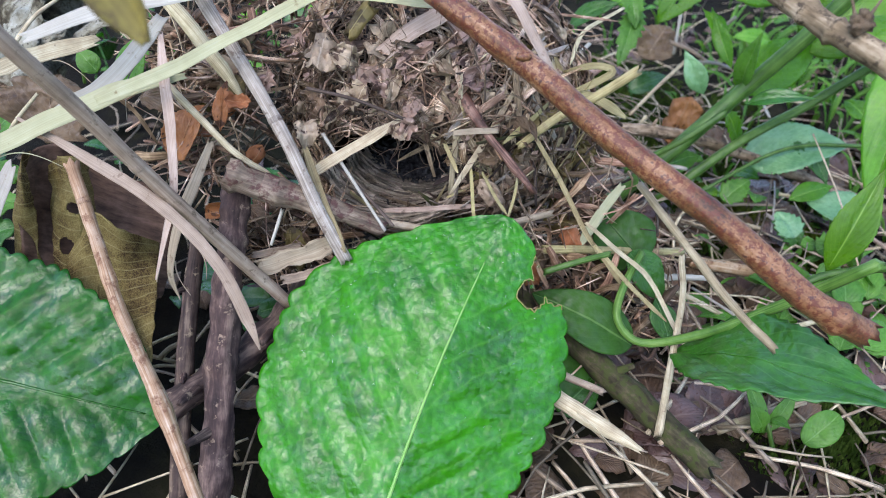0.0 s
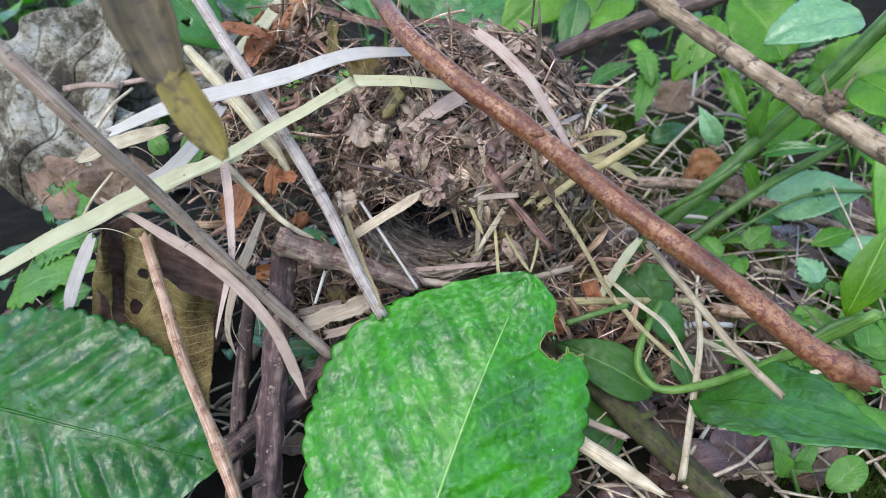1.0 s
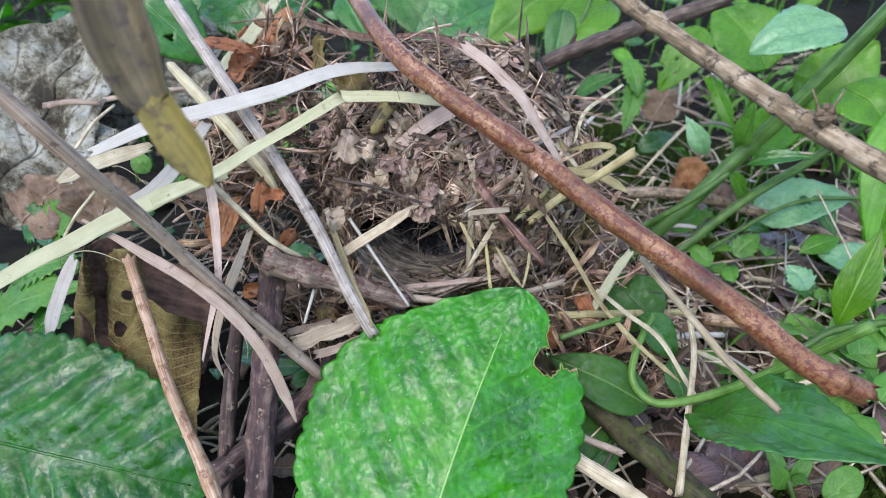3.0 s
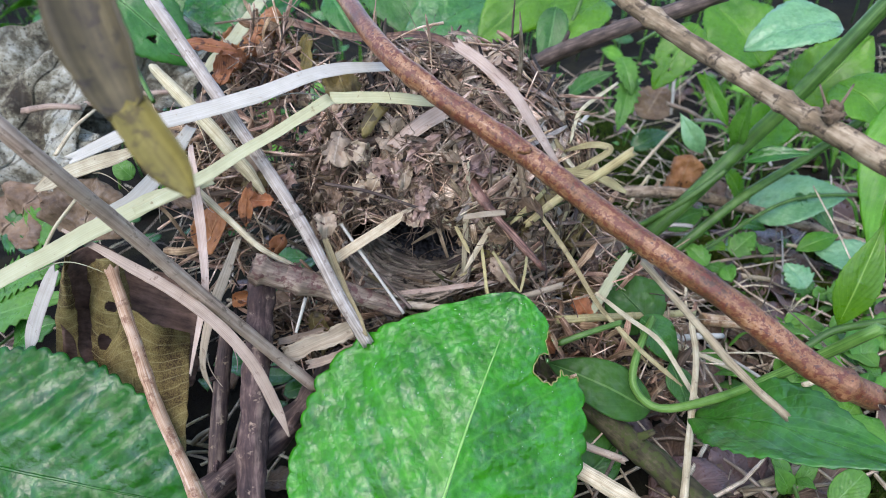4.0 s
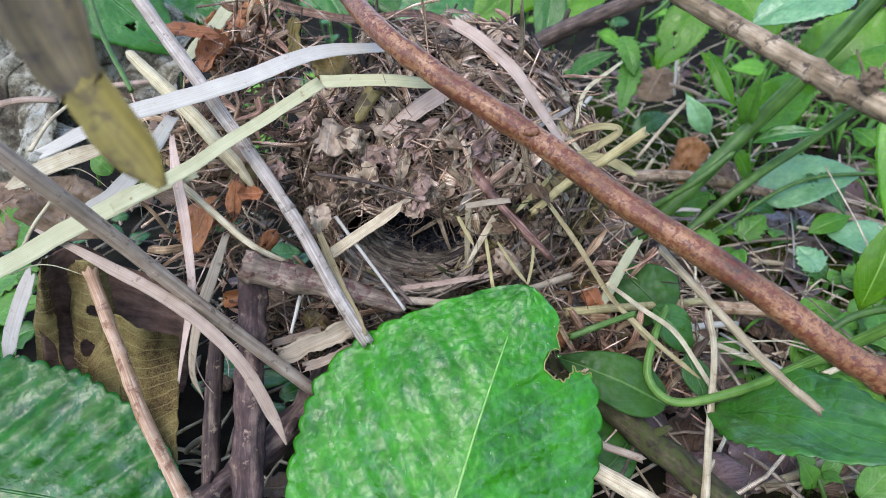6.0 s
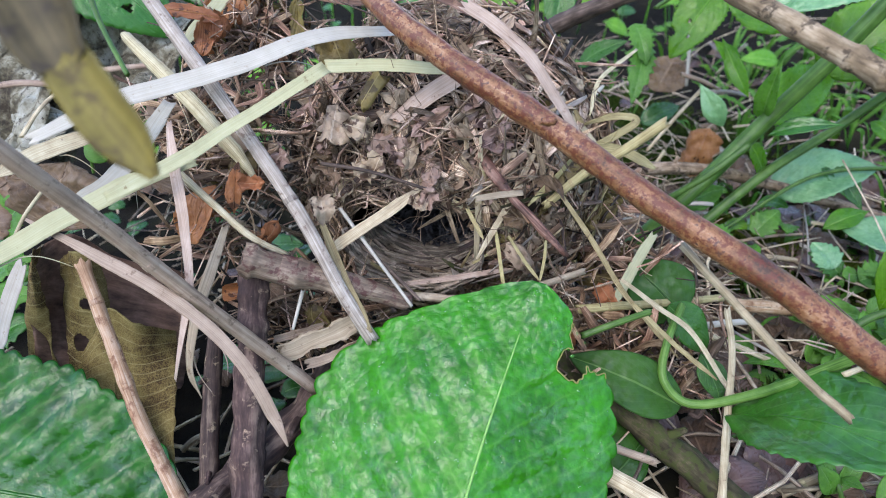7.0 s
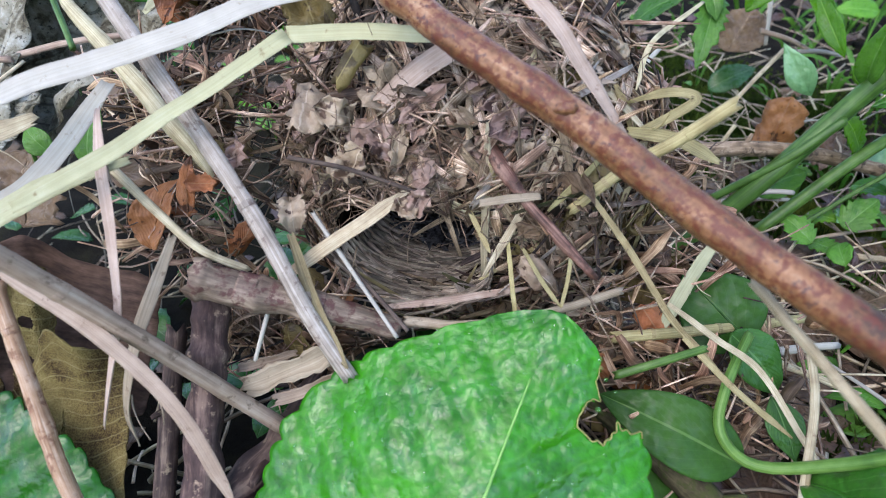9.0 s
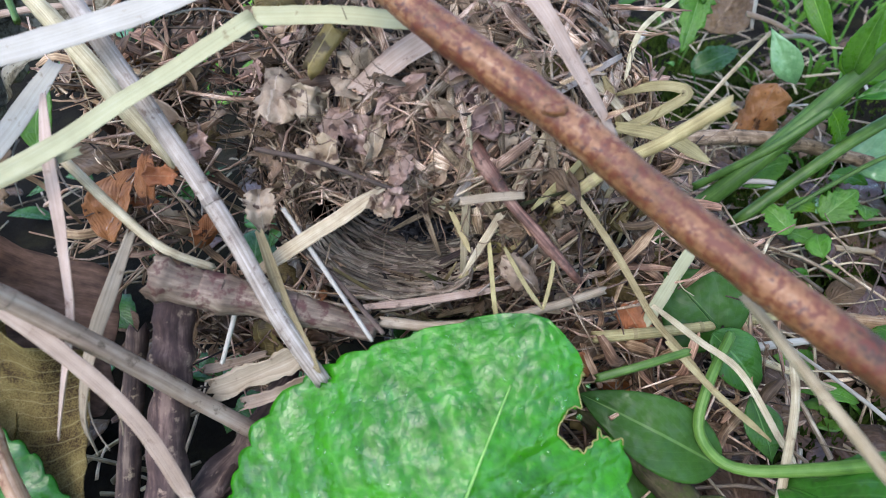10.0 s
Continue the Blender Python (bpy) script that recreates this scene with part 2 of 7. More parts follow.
OLIVE_TWIG = fibre("twig_olive_grey", (0.15, 0.115, 0.06), (0.34, 0.28, 0.17), (0.50, 0.44, 0.30), spots=(0.13, 0.085, 0.05), spot_at=0.60, along=26.0, hard=0.16, relief=0.5, amount=0.1)
TAN_BLADE = fibre("blade_tan", (0.16, 0.115, 0.075), (0.31, 0.237, 0.168), (0.49, 0.40, 0.305), along=9.0, across=14.0, hard=0.22, relief=0.15, spots=(0.15, 0.10, 0.065), spot_at=0.60)
PINK_STRIP = fibre("strip_pinkish", (0.25, 0.17, 0.12), (0.44, 0.33, 0.26), (0.60, 0.49, 0.41), along=12.0, across=12.0, hard=0.2, relief=0.25, spots=(0.20, 0.12, 0.085), spot_at=0.61)
LILAC_STEM = fibre("stem_lilac_grey", (0.15, 0.115, 0.09), (0.33, 0.275, 0.23), (0.56, 0.50, 0.44), spots=(0.15, 0.10, 0.08), spot_at=0.57, along=18.0, across=10.0, hard=0.16, relief=0.4)
def cane_bark(name):
    """Smooth woody bark, mottled tan, brown and mauve with red blotches."""
    m, nt, b = mat_new(name, 0.42, 0.45)
    pos = nt.nodes.new("ShaderNodeTexCoord").outputs["Object"]
    uv = nt.nodes.new("ShaderNodeUVMap").outputs[0]
    large = noise_at(nt, pos, 38.0, 3.0)
    fine = noise_at(nt, pos, 520.0, 6.0, 0.7)
    line = noise_at(nt, scaled(nt, uv, (10.0, 25.0, 1.0)), 1.0, 5.0)
    f = maths(nt, "ADD", maths(nt, "MULTIPLY", large, 0.45), maths(nt, "ADD", maths(nt, "MULTIPLY", fine, 0.3), maths(nt, "MULTIPLY", line, 0.25)))
    col = ramp(nt, f, [(0.40, (0.05, 0.021, 0.011)), (0.465, (0.16, 0.07, 0.03)), (0.53, (0.28, 0.13, 0.058)), (0.60, (0.42, 0.26, 0.15))])
    blot = noise_at(nt, pos, 420.0, 6.0, 0.7)
    col = mixed(nt, ramp(nt, blot, [(0.505, (0, 0, 0)), (0.545, (0.9, 0.9, 0.9))]), col, (0.12, 0.03, 0.016))
    dark = noise_at(nt, pos, 520.0, 2.0)
    col = mixed(nt, ramp(nt, dark, [(0.60, (0, 0, 0)), (0.67, (0.8, 0.8, 0.8))]), col, (0.07, 0.03, 0.028))
    nt.links.new(col, b.inputs["Base Color"])
    bump(nt, b, maths(nt, "ADD", fine, blot), 0.35, 0.0006)
    return m


RED_CANE = cane_bark("cane_red_brown")
RED_STICK = fibre("stick_red_brown", (0.05, 0.024, 0.016), (0.13, 0.062, 0.042), (0.30, 0.18, 0.13), rough=0.5, along=30.0, spots=(0.04, 0.02, 0.015), spot_at=0.55, across=6.0)
BARK_BRANCH = fibre("branch_bark", (0.08, 0.055, 0.032), (0.23, 0.163, 0.10), (0.46, 0.36, 0.25), rough=0.8, along=60.0, spots=(0.05, 0.034, 0.022), spot_at=0.55, relief=1.0, across=5.0, hard=0.15, amount=0.1)
DARK_TWIG = fibre("twig_dark", (0.03, 0.022, 0.017), (0.075, 0.052, 0.04), (0.15, 0.11, 0.085), rough=0.7, island=False)
MOSSY_STEM = fibre("stem_mossy", (0.022, 0.020, 0.010), (0.060, 0.052, 0.026), (0.13, 0.115, 0.06), rough=0.9, spots=(0.055, 0.07, 0.016), spot_at=0.50, relief=1.0, across=5.0)
PLUM_STEM = fibre("stem_plum", (0.022, 0.013, 0.012), (0.066, 0.040, 0.034), (0.19, 0.13, 0.10), rough=0.75, spots=(0.30, 0.22, 0.15), spot_at=0.60, along=35.0, relief=0.9, across=5.0)
STALK_WINE = fibre("stalk_wine", (0.055, 0.036, 0.028), (0.175, 0.12, 0.09), (0.38, 0.29, 0.22), spots=(0.085, 0.028, 0.028), spot_at=0.52, along=40.0, across=7.0, hard=0.15, relief=0.7)
RUST_STEM = fibre("stem_rust", (0.17, 0.08, 0.035), (0.39, 0.24, 0.14), (0.60, 0.48, 0.37), along=30.0, hard=0.16, spots=(0.17, 0.075, 0.04), spot_at=0.56, relief=0.5)
GREEN_STEM = fibre("stem_green", (0.030, 0.075, 0.012), (0.055, 0.125, 0.020), (0.10, 0.19, 0.04), rough=0.4, along=12.0, relief=0.15, amount=0.08)
LOOP_STEM = fibre("stem_fresh_green", (0.05, 0.12, 0.018), (0.10, 0.21, 0.035), (0.17, 0.29, 0.07), rough=0.4, along=12.0, relief=0.15, amount=0.05)
LEAF_BIG = wet_leaf("leaf_broad_wet", (0.012, 0.115, 0.003), (0.038, 0.275, 0.004), (0.12, 0.38, 0.04), lateral=9.0, gloss_at=0.53, sheen=0.2, smooth=0.22, swell=0.5, patch=150.0, dry=0.2)
LEAF_DARK = wet_leaf("leaf_dark_wet", (0.005, 0.060, 0.002), (0.016, 0.140, 0.005), (0.04, 0.20, 0.02), lateral=10.0, gloss_at=0.54, patch=95.0, sheen=0.15, smooth=0.22, swell=0.45, dry=0.16)
LEAF_LIME = foliage("leaf_lime", (0.085, 0.27, 0.010), (0.19, 0.45, 0.020), (0.34, 0.58, 0.10), rough=0.4, lateral=8.0, through_light=0.5, wet=0.5, ridges=0.5, veins=0.25)
LEAF_LIME_MANY = foliage("undergrowth_bright", (0.09, 0.27, 0.015), (0.19, 0.44, 0.03), (0.28, 0.5, 0.10), rough=0.4, through_light=0.4, wet=0.2, island=True, ridges=0.5, veins=0.25)
LEAF_DEEP_MANY = foliage("undergrowth_deep", (0.025, 0.12, 0.02), (0.07, 0.24, 0.04), (0.16, 0.34, 0.12), rough=0.3, through_light=0.3, wet=0.6, island=True, ridges=0.5, veins=0.25)
LEAF_BLUE = wet_leaf("leaf_bluish_wet", (0.018, 0.105, 0.007), (0.048, 0.21, 0.016), (0.15, 0.35, 0.10), lateral=8.0, gloss_at=0.47, smooth=0.25)
# Base lightened: the sky's sheen on these pale leaves is in the colour.
LEAF_PALE_SHEEN = wet_leaf("leaf_pale_wet_sheen", (0.10, 0.27, 0.10), (0.21, 0.43, 0.19), (0.32, 0.52, 0.28), lateral=8.0, gloss_at=0.44)
LEAF_DULL = foliage("leaf_dull_green", (0.020, 0.085, 0.008), (0.042, 0.145, 0.014), (0.10, 0.22, 0.05), rough=0.55, lateral=7.0, wet=0.0, through_light=0.25, ridges=0.3, veins=0.15, relief=0.3, cell=0.1)
LEAF_MID = foliage("leaf_mid_green", (0.03, 0.13, 0.015), (0.07, 0.24, 0.03), (0.16, 0.36, 0.10), rough=0.4, lateral=10.0, wet=0.3, through_light=0.35, ridges=0.5, veins=0.25)
LEAF_SMALL = foliage("leaf_small_green", (0.06, 0.20, 0.018), (0.17, 0.40, 0.05), (0.2, 0.4, 0.1), rough=0.45, lateral=7.0, wet=0.2, through_light=0.4, island=True, ridges=0.5, veins=0.25)
DEAD_BROWN = foliage("leaf_dead_brown", (0.085, 0.05, 0.03), (0.23, 0.15, 0.09), (0.30, 0.21, 0.14), rough=0.65, lateral=8.0, wet=0.0, through_light=0.1, spots=(0.06, 0.035, 0.022), relief=0.8, ridges=0.5, veins=0.25)
DEAD_RUST = foliage("leaf_dead_rust", (0.23, 0.08, 0.028), (0.52, 0.215, 0.085), (0.42, 0.22, 0.11), rough=0.55, lateral=12.0, wet=0.1, through_light=0.2, spots=(0.10, 0.04, 0.02), relief=0.5, ridges=0.5, veins=0.15, spot_at=0.6)
DEAD_PURPLE = foliage("leaf_dead_purple", (0.09, 0.045, 0.04), (0.20, 0.115, 0.10), (0.25, 0.16, 0.13), rough=0.45, lateral=9.0, wet=0.3, through_light=0.05, spots=(0.05, 0.03, 0.03), ridges=0.5, veins=0.25)
DEAD_PALE = foliage("leaf_dead_pale", (0.20, 0.13, 0.08), (0.58, 0.45, 0.32), (0.56, 0.45, 0.34), rough=0.55, lateral=6.0, wet=0.15, through_light=0.15, spots=(0.10, 0.055, 0.035), island=False, veins=0.0, ridges=0.0, relief=0.9, cell=0.1, spot_at=0.57)
DEAD_PINK = foliage("leaf_dead_pinkish", (0.14, 0.075, 0.055), (0.45, 0.30, 0.235), (0.46, 0.33, 0.27), rough=0.5, lateral=6.0, wet=0.25, through_light=0.12, spots=(0.075, 0.038, 0.03), island=False, veins=0.0, ridges=0.0, relief=0.9, cell=0.1, spot_at=0.57)
DEAD_OCHRE = foliage("leaf_dead_ochre", (0.085, 0.06, 0.018), (0.25, 0.185, 0.068), (0.30, 0.235, 0.10), rough=0.75, lateral=30.0, wet=0.0, through_light=0.2, spots=(0.09, 0.062, 0.028), slope=0.05, relief=0.7, ridges=0.3, veins=0.10, spot_at=0.56)
DEAD_GREY = mouldy_leaf("leaf_dead_grey")
DEAD_BROWN_MANY = foliage("leaf_litter_brown", (0.06, 0.035, 0.02), (0.19, 0.12, 0.07), (0.25, 0.17, 0.11), rough=0.6, lateral=8.0, wet=0.1, through_light=0.08, spots=(0.04, 0.025, 0.016), relief=0.8, island=True, ridges=0.5, veins=0.25)
DEAD_PURPLE_MANY = foliage("leaf_litter_purple", (0.06, 0.035, 0.03), (0.17, 0.10, 0.08), (0.22, 0.15, 0.12), rough=0.45, lateral=9.0, wet=0.3, through_light=0.05, spots=(0.04, 0.025, 0.022), island=True, ridges=0.5, veins=0.25)
YELLOW_LEAF = foliage("leaf_hanging_yellow", (0.10, 0.07, 0.015), (0.27, 0.20, 0.04), (0.30, 0.24, 0.07), rough=0.5, lateral=4.0, wet=0.1, through_light=0.2, spots=(0.07, 0.05, 0.02))
NEST_STRAND = fibre("nest_strands", (0.022, 0.012, 0.008), (0.23, 0.142, 0.088), (0.80, 0.67, 0.53), island=True, amount=0.98, hard=0.15)
NEST_FLAKE = fibre("torn_leaf_pieces", (0.05, 0.026, 0.015), (0.18, 0.105, 0.062), (0.42, 0.29, 0.19), island=True, amount=0.8, along=40.0, across=6.0)
NEST_ROOT = fibre("nest_rootlets", (0.07, 0.045, 0.03), (0.18, 0.12, 0.08), (0.32, 0.23, 0.16), island=True, amount=0.4)
LINING = fibre("nest_lining_grass", (0.06, 0.045, 0.032), (0.20, 0.16, 0.12), (0.50, 0.43, 0.34), island=True, amount=0.6, hard=0.15)
LITTER = fibre("litter_strands", (0.13, 0.095, 0.058), (0.34, 0.265, 0.175), (0.64, 0.55, 0.40), island=True, amount=0.8)
# Near-black base: shade of the nest's gaps and hollow is in this colour.
NEST_CORE_SHADED = earth("nest_core", [(0.35, (0.006, 0.004, 0.003)), (0.5, (0.018, 0.012, 0.008)), (0.66, (0.05, 0.035, 0.024))], 150.0)
# Dark soil, lowered further so that the gaps between plants read as shade.
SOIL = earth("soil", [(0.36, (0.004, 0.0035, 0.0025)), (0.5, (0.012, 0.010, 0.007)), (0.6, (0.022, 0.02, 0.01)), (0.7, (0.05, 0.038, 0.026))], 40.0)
NETTED = netted_leaf("leaf_netted_ochre")
BROWN_SKIN = fibre("leaf_inner_brown", (0.04, 0.020, 0.012), (0.10, 0.055, 0.034), (0.17, 0.10, 0.07), rough=0.7, along=14.0, across=5.0, amount=0.05, relief=0.3)
DRY_RIM = fibre("bite_rim_tan", (0.12, 0.13, 0.03), (0.25, 0.24, 0.07), (0.36, 0.33, 0.14), amount=0.03)
MOSS = earth("moss", [(0.35, (0.014, 0.032, 0.005)), (0.5, (0.045, 0.085, 0.012)), (0.66, (0.12, 0.18, 0.03))], 200.0)
MOSS_BRIGHT = earth("moss_bright", [(0.35, (0.04, 0.065, 0.008)), (0.5, (0.12, 0.165, 0.022)), (0.66, (0.26, 0.31, 0.06))], 200.0)
DOWN = earth("down_lining", [(0.35, (0.022, 0.021, 0.022)), (0.5, (0.055, 0.053, 0.056)), (0.68, (0.12, 0.115, 0.12))], 220.0, 0.5)
WATER, _nt, _b = mat_new("water_drops", 0.04, 0.8)
_b.inputs["Base Color"].default_value = (0.12, 0.40, 0.08, 1)
_b.inputs["Alpha"].default_value = 0.3
RIB = fibre("leaf_rib", (0.12, 0.32, 0.05), (0.20, 0.42, 0.09), (0.28, 0.5, 0.14), rough=0.4, amount=0.02, relief=0.1)
WITHERED = fibre("sheath_withered", (0.03, 0.022, 0.009), (0.07, 0.054, 0.022), (0.14, 0.11, 0.05), along=10.0, across=5.0, hard=0.14, spots=(0.03, 0.022, 0.012), spot_at=0.56, amount=0.02)
YELLOW_BLADE = fibre("blade_yellow_olive", (0.085, 0.066, 0.014), (0.175, 0.14, 0.028), (0.27, 0.22, 0.055), along=10.0, across=5.0, hard=0.15, spots=(0.085, 0.062, 0.02), spot_at=0.56, amount=0.02)

# ---- mesh builders ----
UP = Vector((0, 0, 1))
FACE = Vector((0.05, -0.72, 0.69))


class Buf:
    """Vertices, faces and UVs of one mesh in the making."""

    def __init__(self):
        self.v, self.f, self.uv = [], [], []

    def add(self, verts, faces, uvs):
        k = len(self.v)
        self.v += verts
        self.f += [tuple(i + k for i in f) for f in faces]
        self.uv += uvs

    def mesh(self, name, mat, smooth=True):
        me = bpy.data.meshes.new(name)
        me.from_pydata([tuple(p) for p in self.v], [], self.f)
        lay = me.uv_layers.new(name="UVMap")
        idx = np.empty(len(me.loops), dtype=np.int32)
        me.loops.foreach_get("vertex_index", idx)
        lay.data.foreach_set("uv", np.array(self.uv, dtype=np.float32)[idx].ravel())
        if smooth:
            me.polygons.foreach_set("use_smooth", [True] * len(me.polygons))
        me.materials.append(mat)
        me.update()
        return me


def part(name, buf, mat, parent, label="", kind=""):
    ob = new(name, buf.mesh(name, mat))
    ob.parent = parent
    if label:
        tagged(ob, label)
    if kind:
        tagged(ob, kind=kind)
    return ob


def thing(name, buf, mat, label, category, group="", kind=""):
    return tagged(new(name, buf.mesh(name, mat)), label, category, group, kind)


def holder(name, at, label, category, group=""):
    ob = new(name)
    ob.empty_display_size = 0.01
    return tagged(ob, label, category, group)


def smooth_line(pts, n):
    """n + 1 places along a smooth line through the points."""
    p = [Vector(q) for q in pts]
    if len(p) == 2:
        return [p[0].lerp(p[1], k / n) for k in range(n + 1)]
    p = [p[0] * 2 - p[1]] + p + [p[-1] * 2 - p[-2]]
    out, spans = [], len(p) - 3
    for k in range(n + 1):
        s = k / n * spans
        i = min(int(s), spans - 1)
        t = s - i
        a, b, c, d = p[i:i + 4]
        out.append(0.5 * ((2 * b) + (c - a) * t + (2 * a - 5 * b + 4 * c - d) * t * t + (3 * b - a - 3 * c + d) * t * t * t))
    return out


def tube(buf, pts, r0, r1=None, n=24, sides=9, rough=0.08, seed=0, knots=0, flat=1.0, hint=FACE, wobble=0.0, fray=1.6):
    """A stalk: round or flattened, tapering, a little uneven, with capped ragged ends."""
    r1 = r0 if r1 is None else r1
    rng = random.Random(seed)
    line = smooth_line(pts, n)
    if wobble:
        line = [q + noise.noise_vector(q * 25 + Vector((seed, 0, 0))) * wobble for q in line]
    verts, faces, uvs, run = [], [], [], 0.0
    bumps = [(rng.random(), rng.uniform(0.1, 0.35)) for _ in range(knots)]
    o = rng.random() * 50
    for k, q in enumerate(line):
        tan = (line[min(k + 1, n)] - line[max(k - 1, 0)]).normalized()
        side = tan.cross(hint)
        side = side.normalized() if side.length > 1e-4 else tan.orthogonal().normalized()
        out = side.cross(tan)
        f = k / n
        r = r0 + (r1 - r0) * f
        for kp, ka in bumps:
            r *= 1 + ka * math.exp(-((f - kp) * n / 1.1) ** 2)
        if k:
            run += (q - line[k - 1]).length
        for s in range(sides):
            a = 2 * math.pi * s / sides
            j = 1 + rough * noise.noise(Vector((o + math.cos(a) * 1.5, math.sin(a) * 1.5, run * 110)))
            torn = tan * (r * fray * noise.noise(Vector((o, math.cos(a) * 2.2, math.sin(a) * 2.2)))) if k in (0, n) else Vector()
            verts.append(q + side * (math.cos(a) * r * j) + out * (math.sin(a) * r * j * flat) + torn)
            uvs.append((abs(1 - 2 * s / sides), run))
    for k in range(n):
        for s in range(sides):
            a, b = k * sides + s, k * sides + (s + 1) % sides
            faces.append((a, b, b + sides, a + sides))
    for end, base, sgn in ((line[0], 0, -1), (line[-1], n * sides, 1)):
        tan = (line[1] - line[0] if sgn < 0 else line[-1] - line[-2]).normalized()
        verts.append(end - tan * sgn * r0 * 0.3)
        uvs.append((0.5, run * (sgn > 0)))
        c = len(verts) - 1
        for s in range(sides):
            a, b = base + s, base + (s + 1) % sides
            faces.append((b, a, c) if sgn < 0 else (a, b, c))
    buf.add(verts, faces, uvs)


def ribbon(buf, pts, w, thick=0.0004, n=24, cup=0.15, taper=(0.7, 0.3), twist=(0, 0), hint=FACE, seed=0, ragged=0.10, across=4, fray=0.9, reach=5.0):
    """A grass blade or strip of stalk: a thin solid with a channelled section, uneven edges and torn ends."""
    line = smooth_line(pts, n)
    seed += round(sum(abs(x) for x in line[0]) * 9973) % 997
    size = (line[-1] - line[0]).length
    line = [q + noise.noise_vector(q * 40 + Vector((seed, 0, 0))) * min(w * 0.18, size * 0.012) for q in line]
    verts, faces, uvs, run = [], [], [], 0.0
    m = across + 1
    for k, q in enumerate(line):
        tan = (line[min(k + 1, n)] - line[max(k - 1, 0)]).normalized()
        f = k / n
        side = tan.cross(Vector(hint))
        side = side.normalized() if side.length > 1e-4 else tan.orthogonal().normalized()
        turn = twist[0] + (twist[1] - twist[0]) * f + 14 * noise.noise(Vector((seed * 1.7, run * 22, 5)))
        side = Matrix.Rotation(radians(turn), 3, tan) @ side
        out = side.cross(tan)
        if k:
            run += (q - line[k - 1]).length
        wide = w * min(1, taper[0] + (1 - taper[0]) * min(1, f * reach), taper[1] + (1 - taper[1]) * min(1, (1 - f) * reach))
        for lay in (1, -1):
            for s in range(m):
                x = 2 * s / across - 1
                edge = 0.35 if abs(x) == 1 else 1
                rag = 1 + ragged * noise.noise(Vector((seed * 3.1 + x, run * 120, 0))) + 0.5 * ragged * noise.noise(Vector((seed + x, run * 420, 2)))
                torn = 0.0
                if k in (0, n):
                    torn = fray * wide * noise.noise(Vector((seed * 2.3 + x * 2.1, k, 7))) * (1 if k else -1)
                verts.append(q + side * (x * wide / 2 * rag) + tan * torn + out * (cup * wide * (x * x - 0.4) + lay * thick / 2 * edge))
                uvs.append((s / across, run))
    for k in range(n):
        p, r = k * 2 * m, (k + 1) * 2 * m
        for s in range(across):
            faces.append((p + s, p + s + 1, r + s + 1, r + s))
            faces.append((p + m + s + 1, p + m + s, r + m + s, r + m + s + 1))
        faces.append((p, r, r + m, p + m))
        faces.append((p + across, p + m + across, r + m + across, r + across))
    for k, flip in ((0, 0), (n, 1)):
        p = k * 2 * m
        for s in range(across):
            q = (p + s, p + s + 1, p + m + s + 1, p + m + s)
            faces.append(q if flip else tuple(reversed(q)))
    buf.add(verts, faces, uvs)


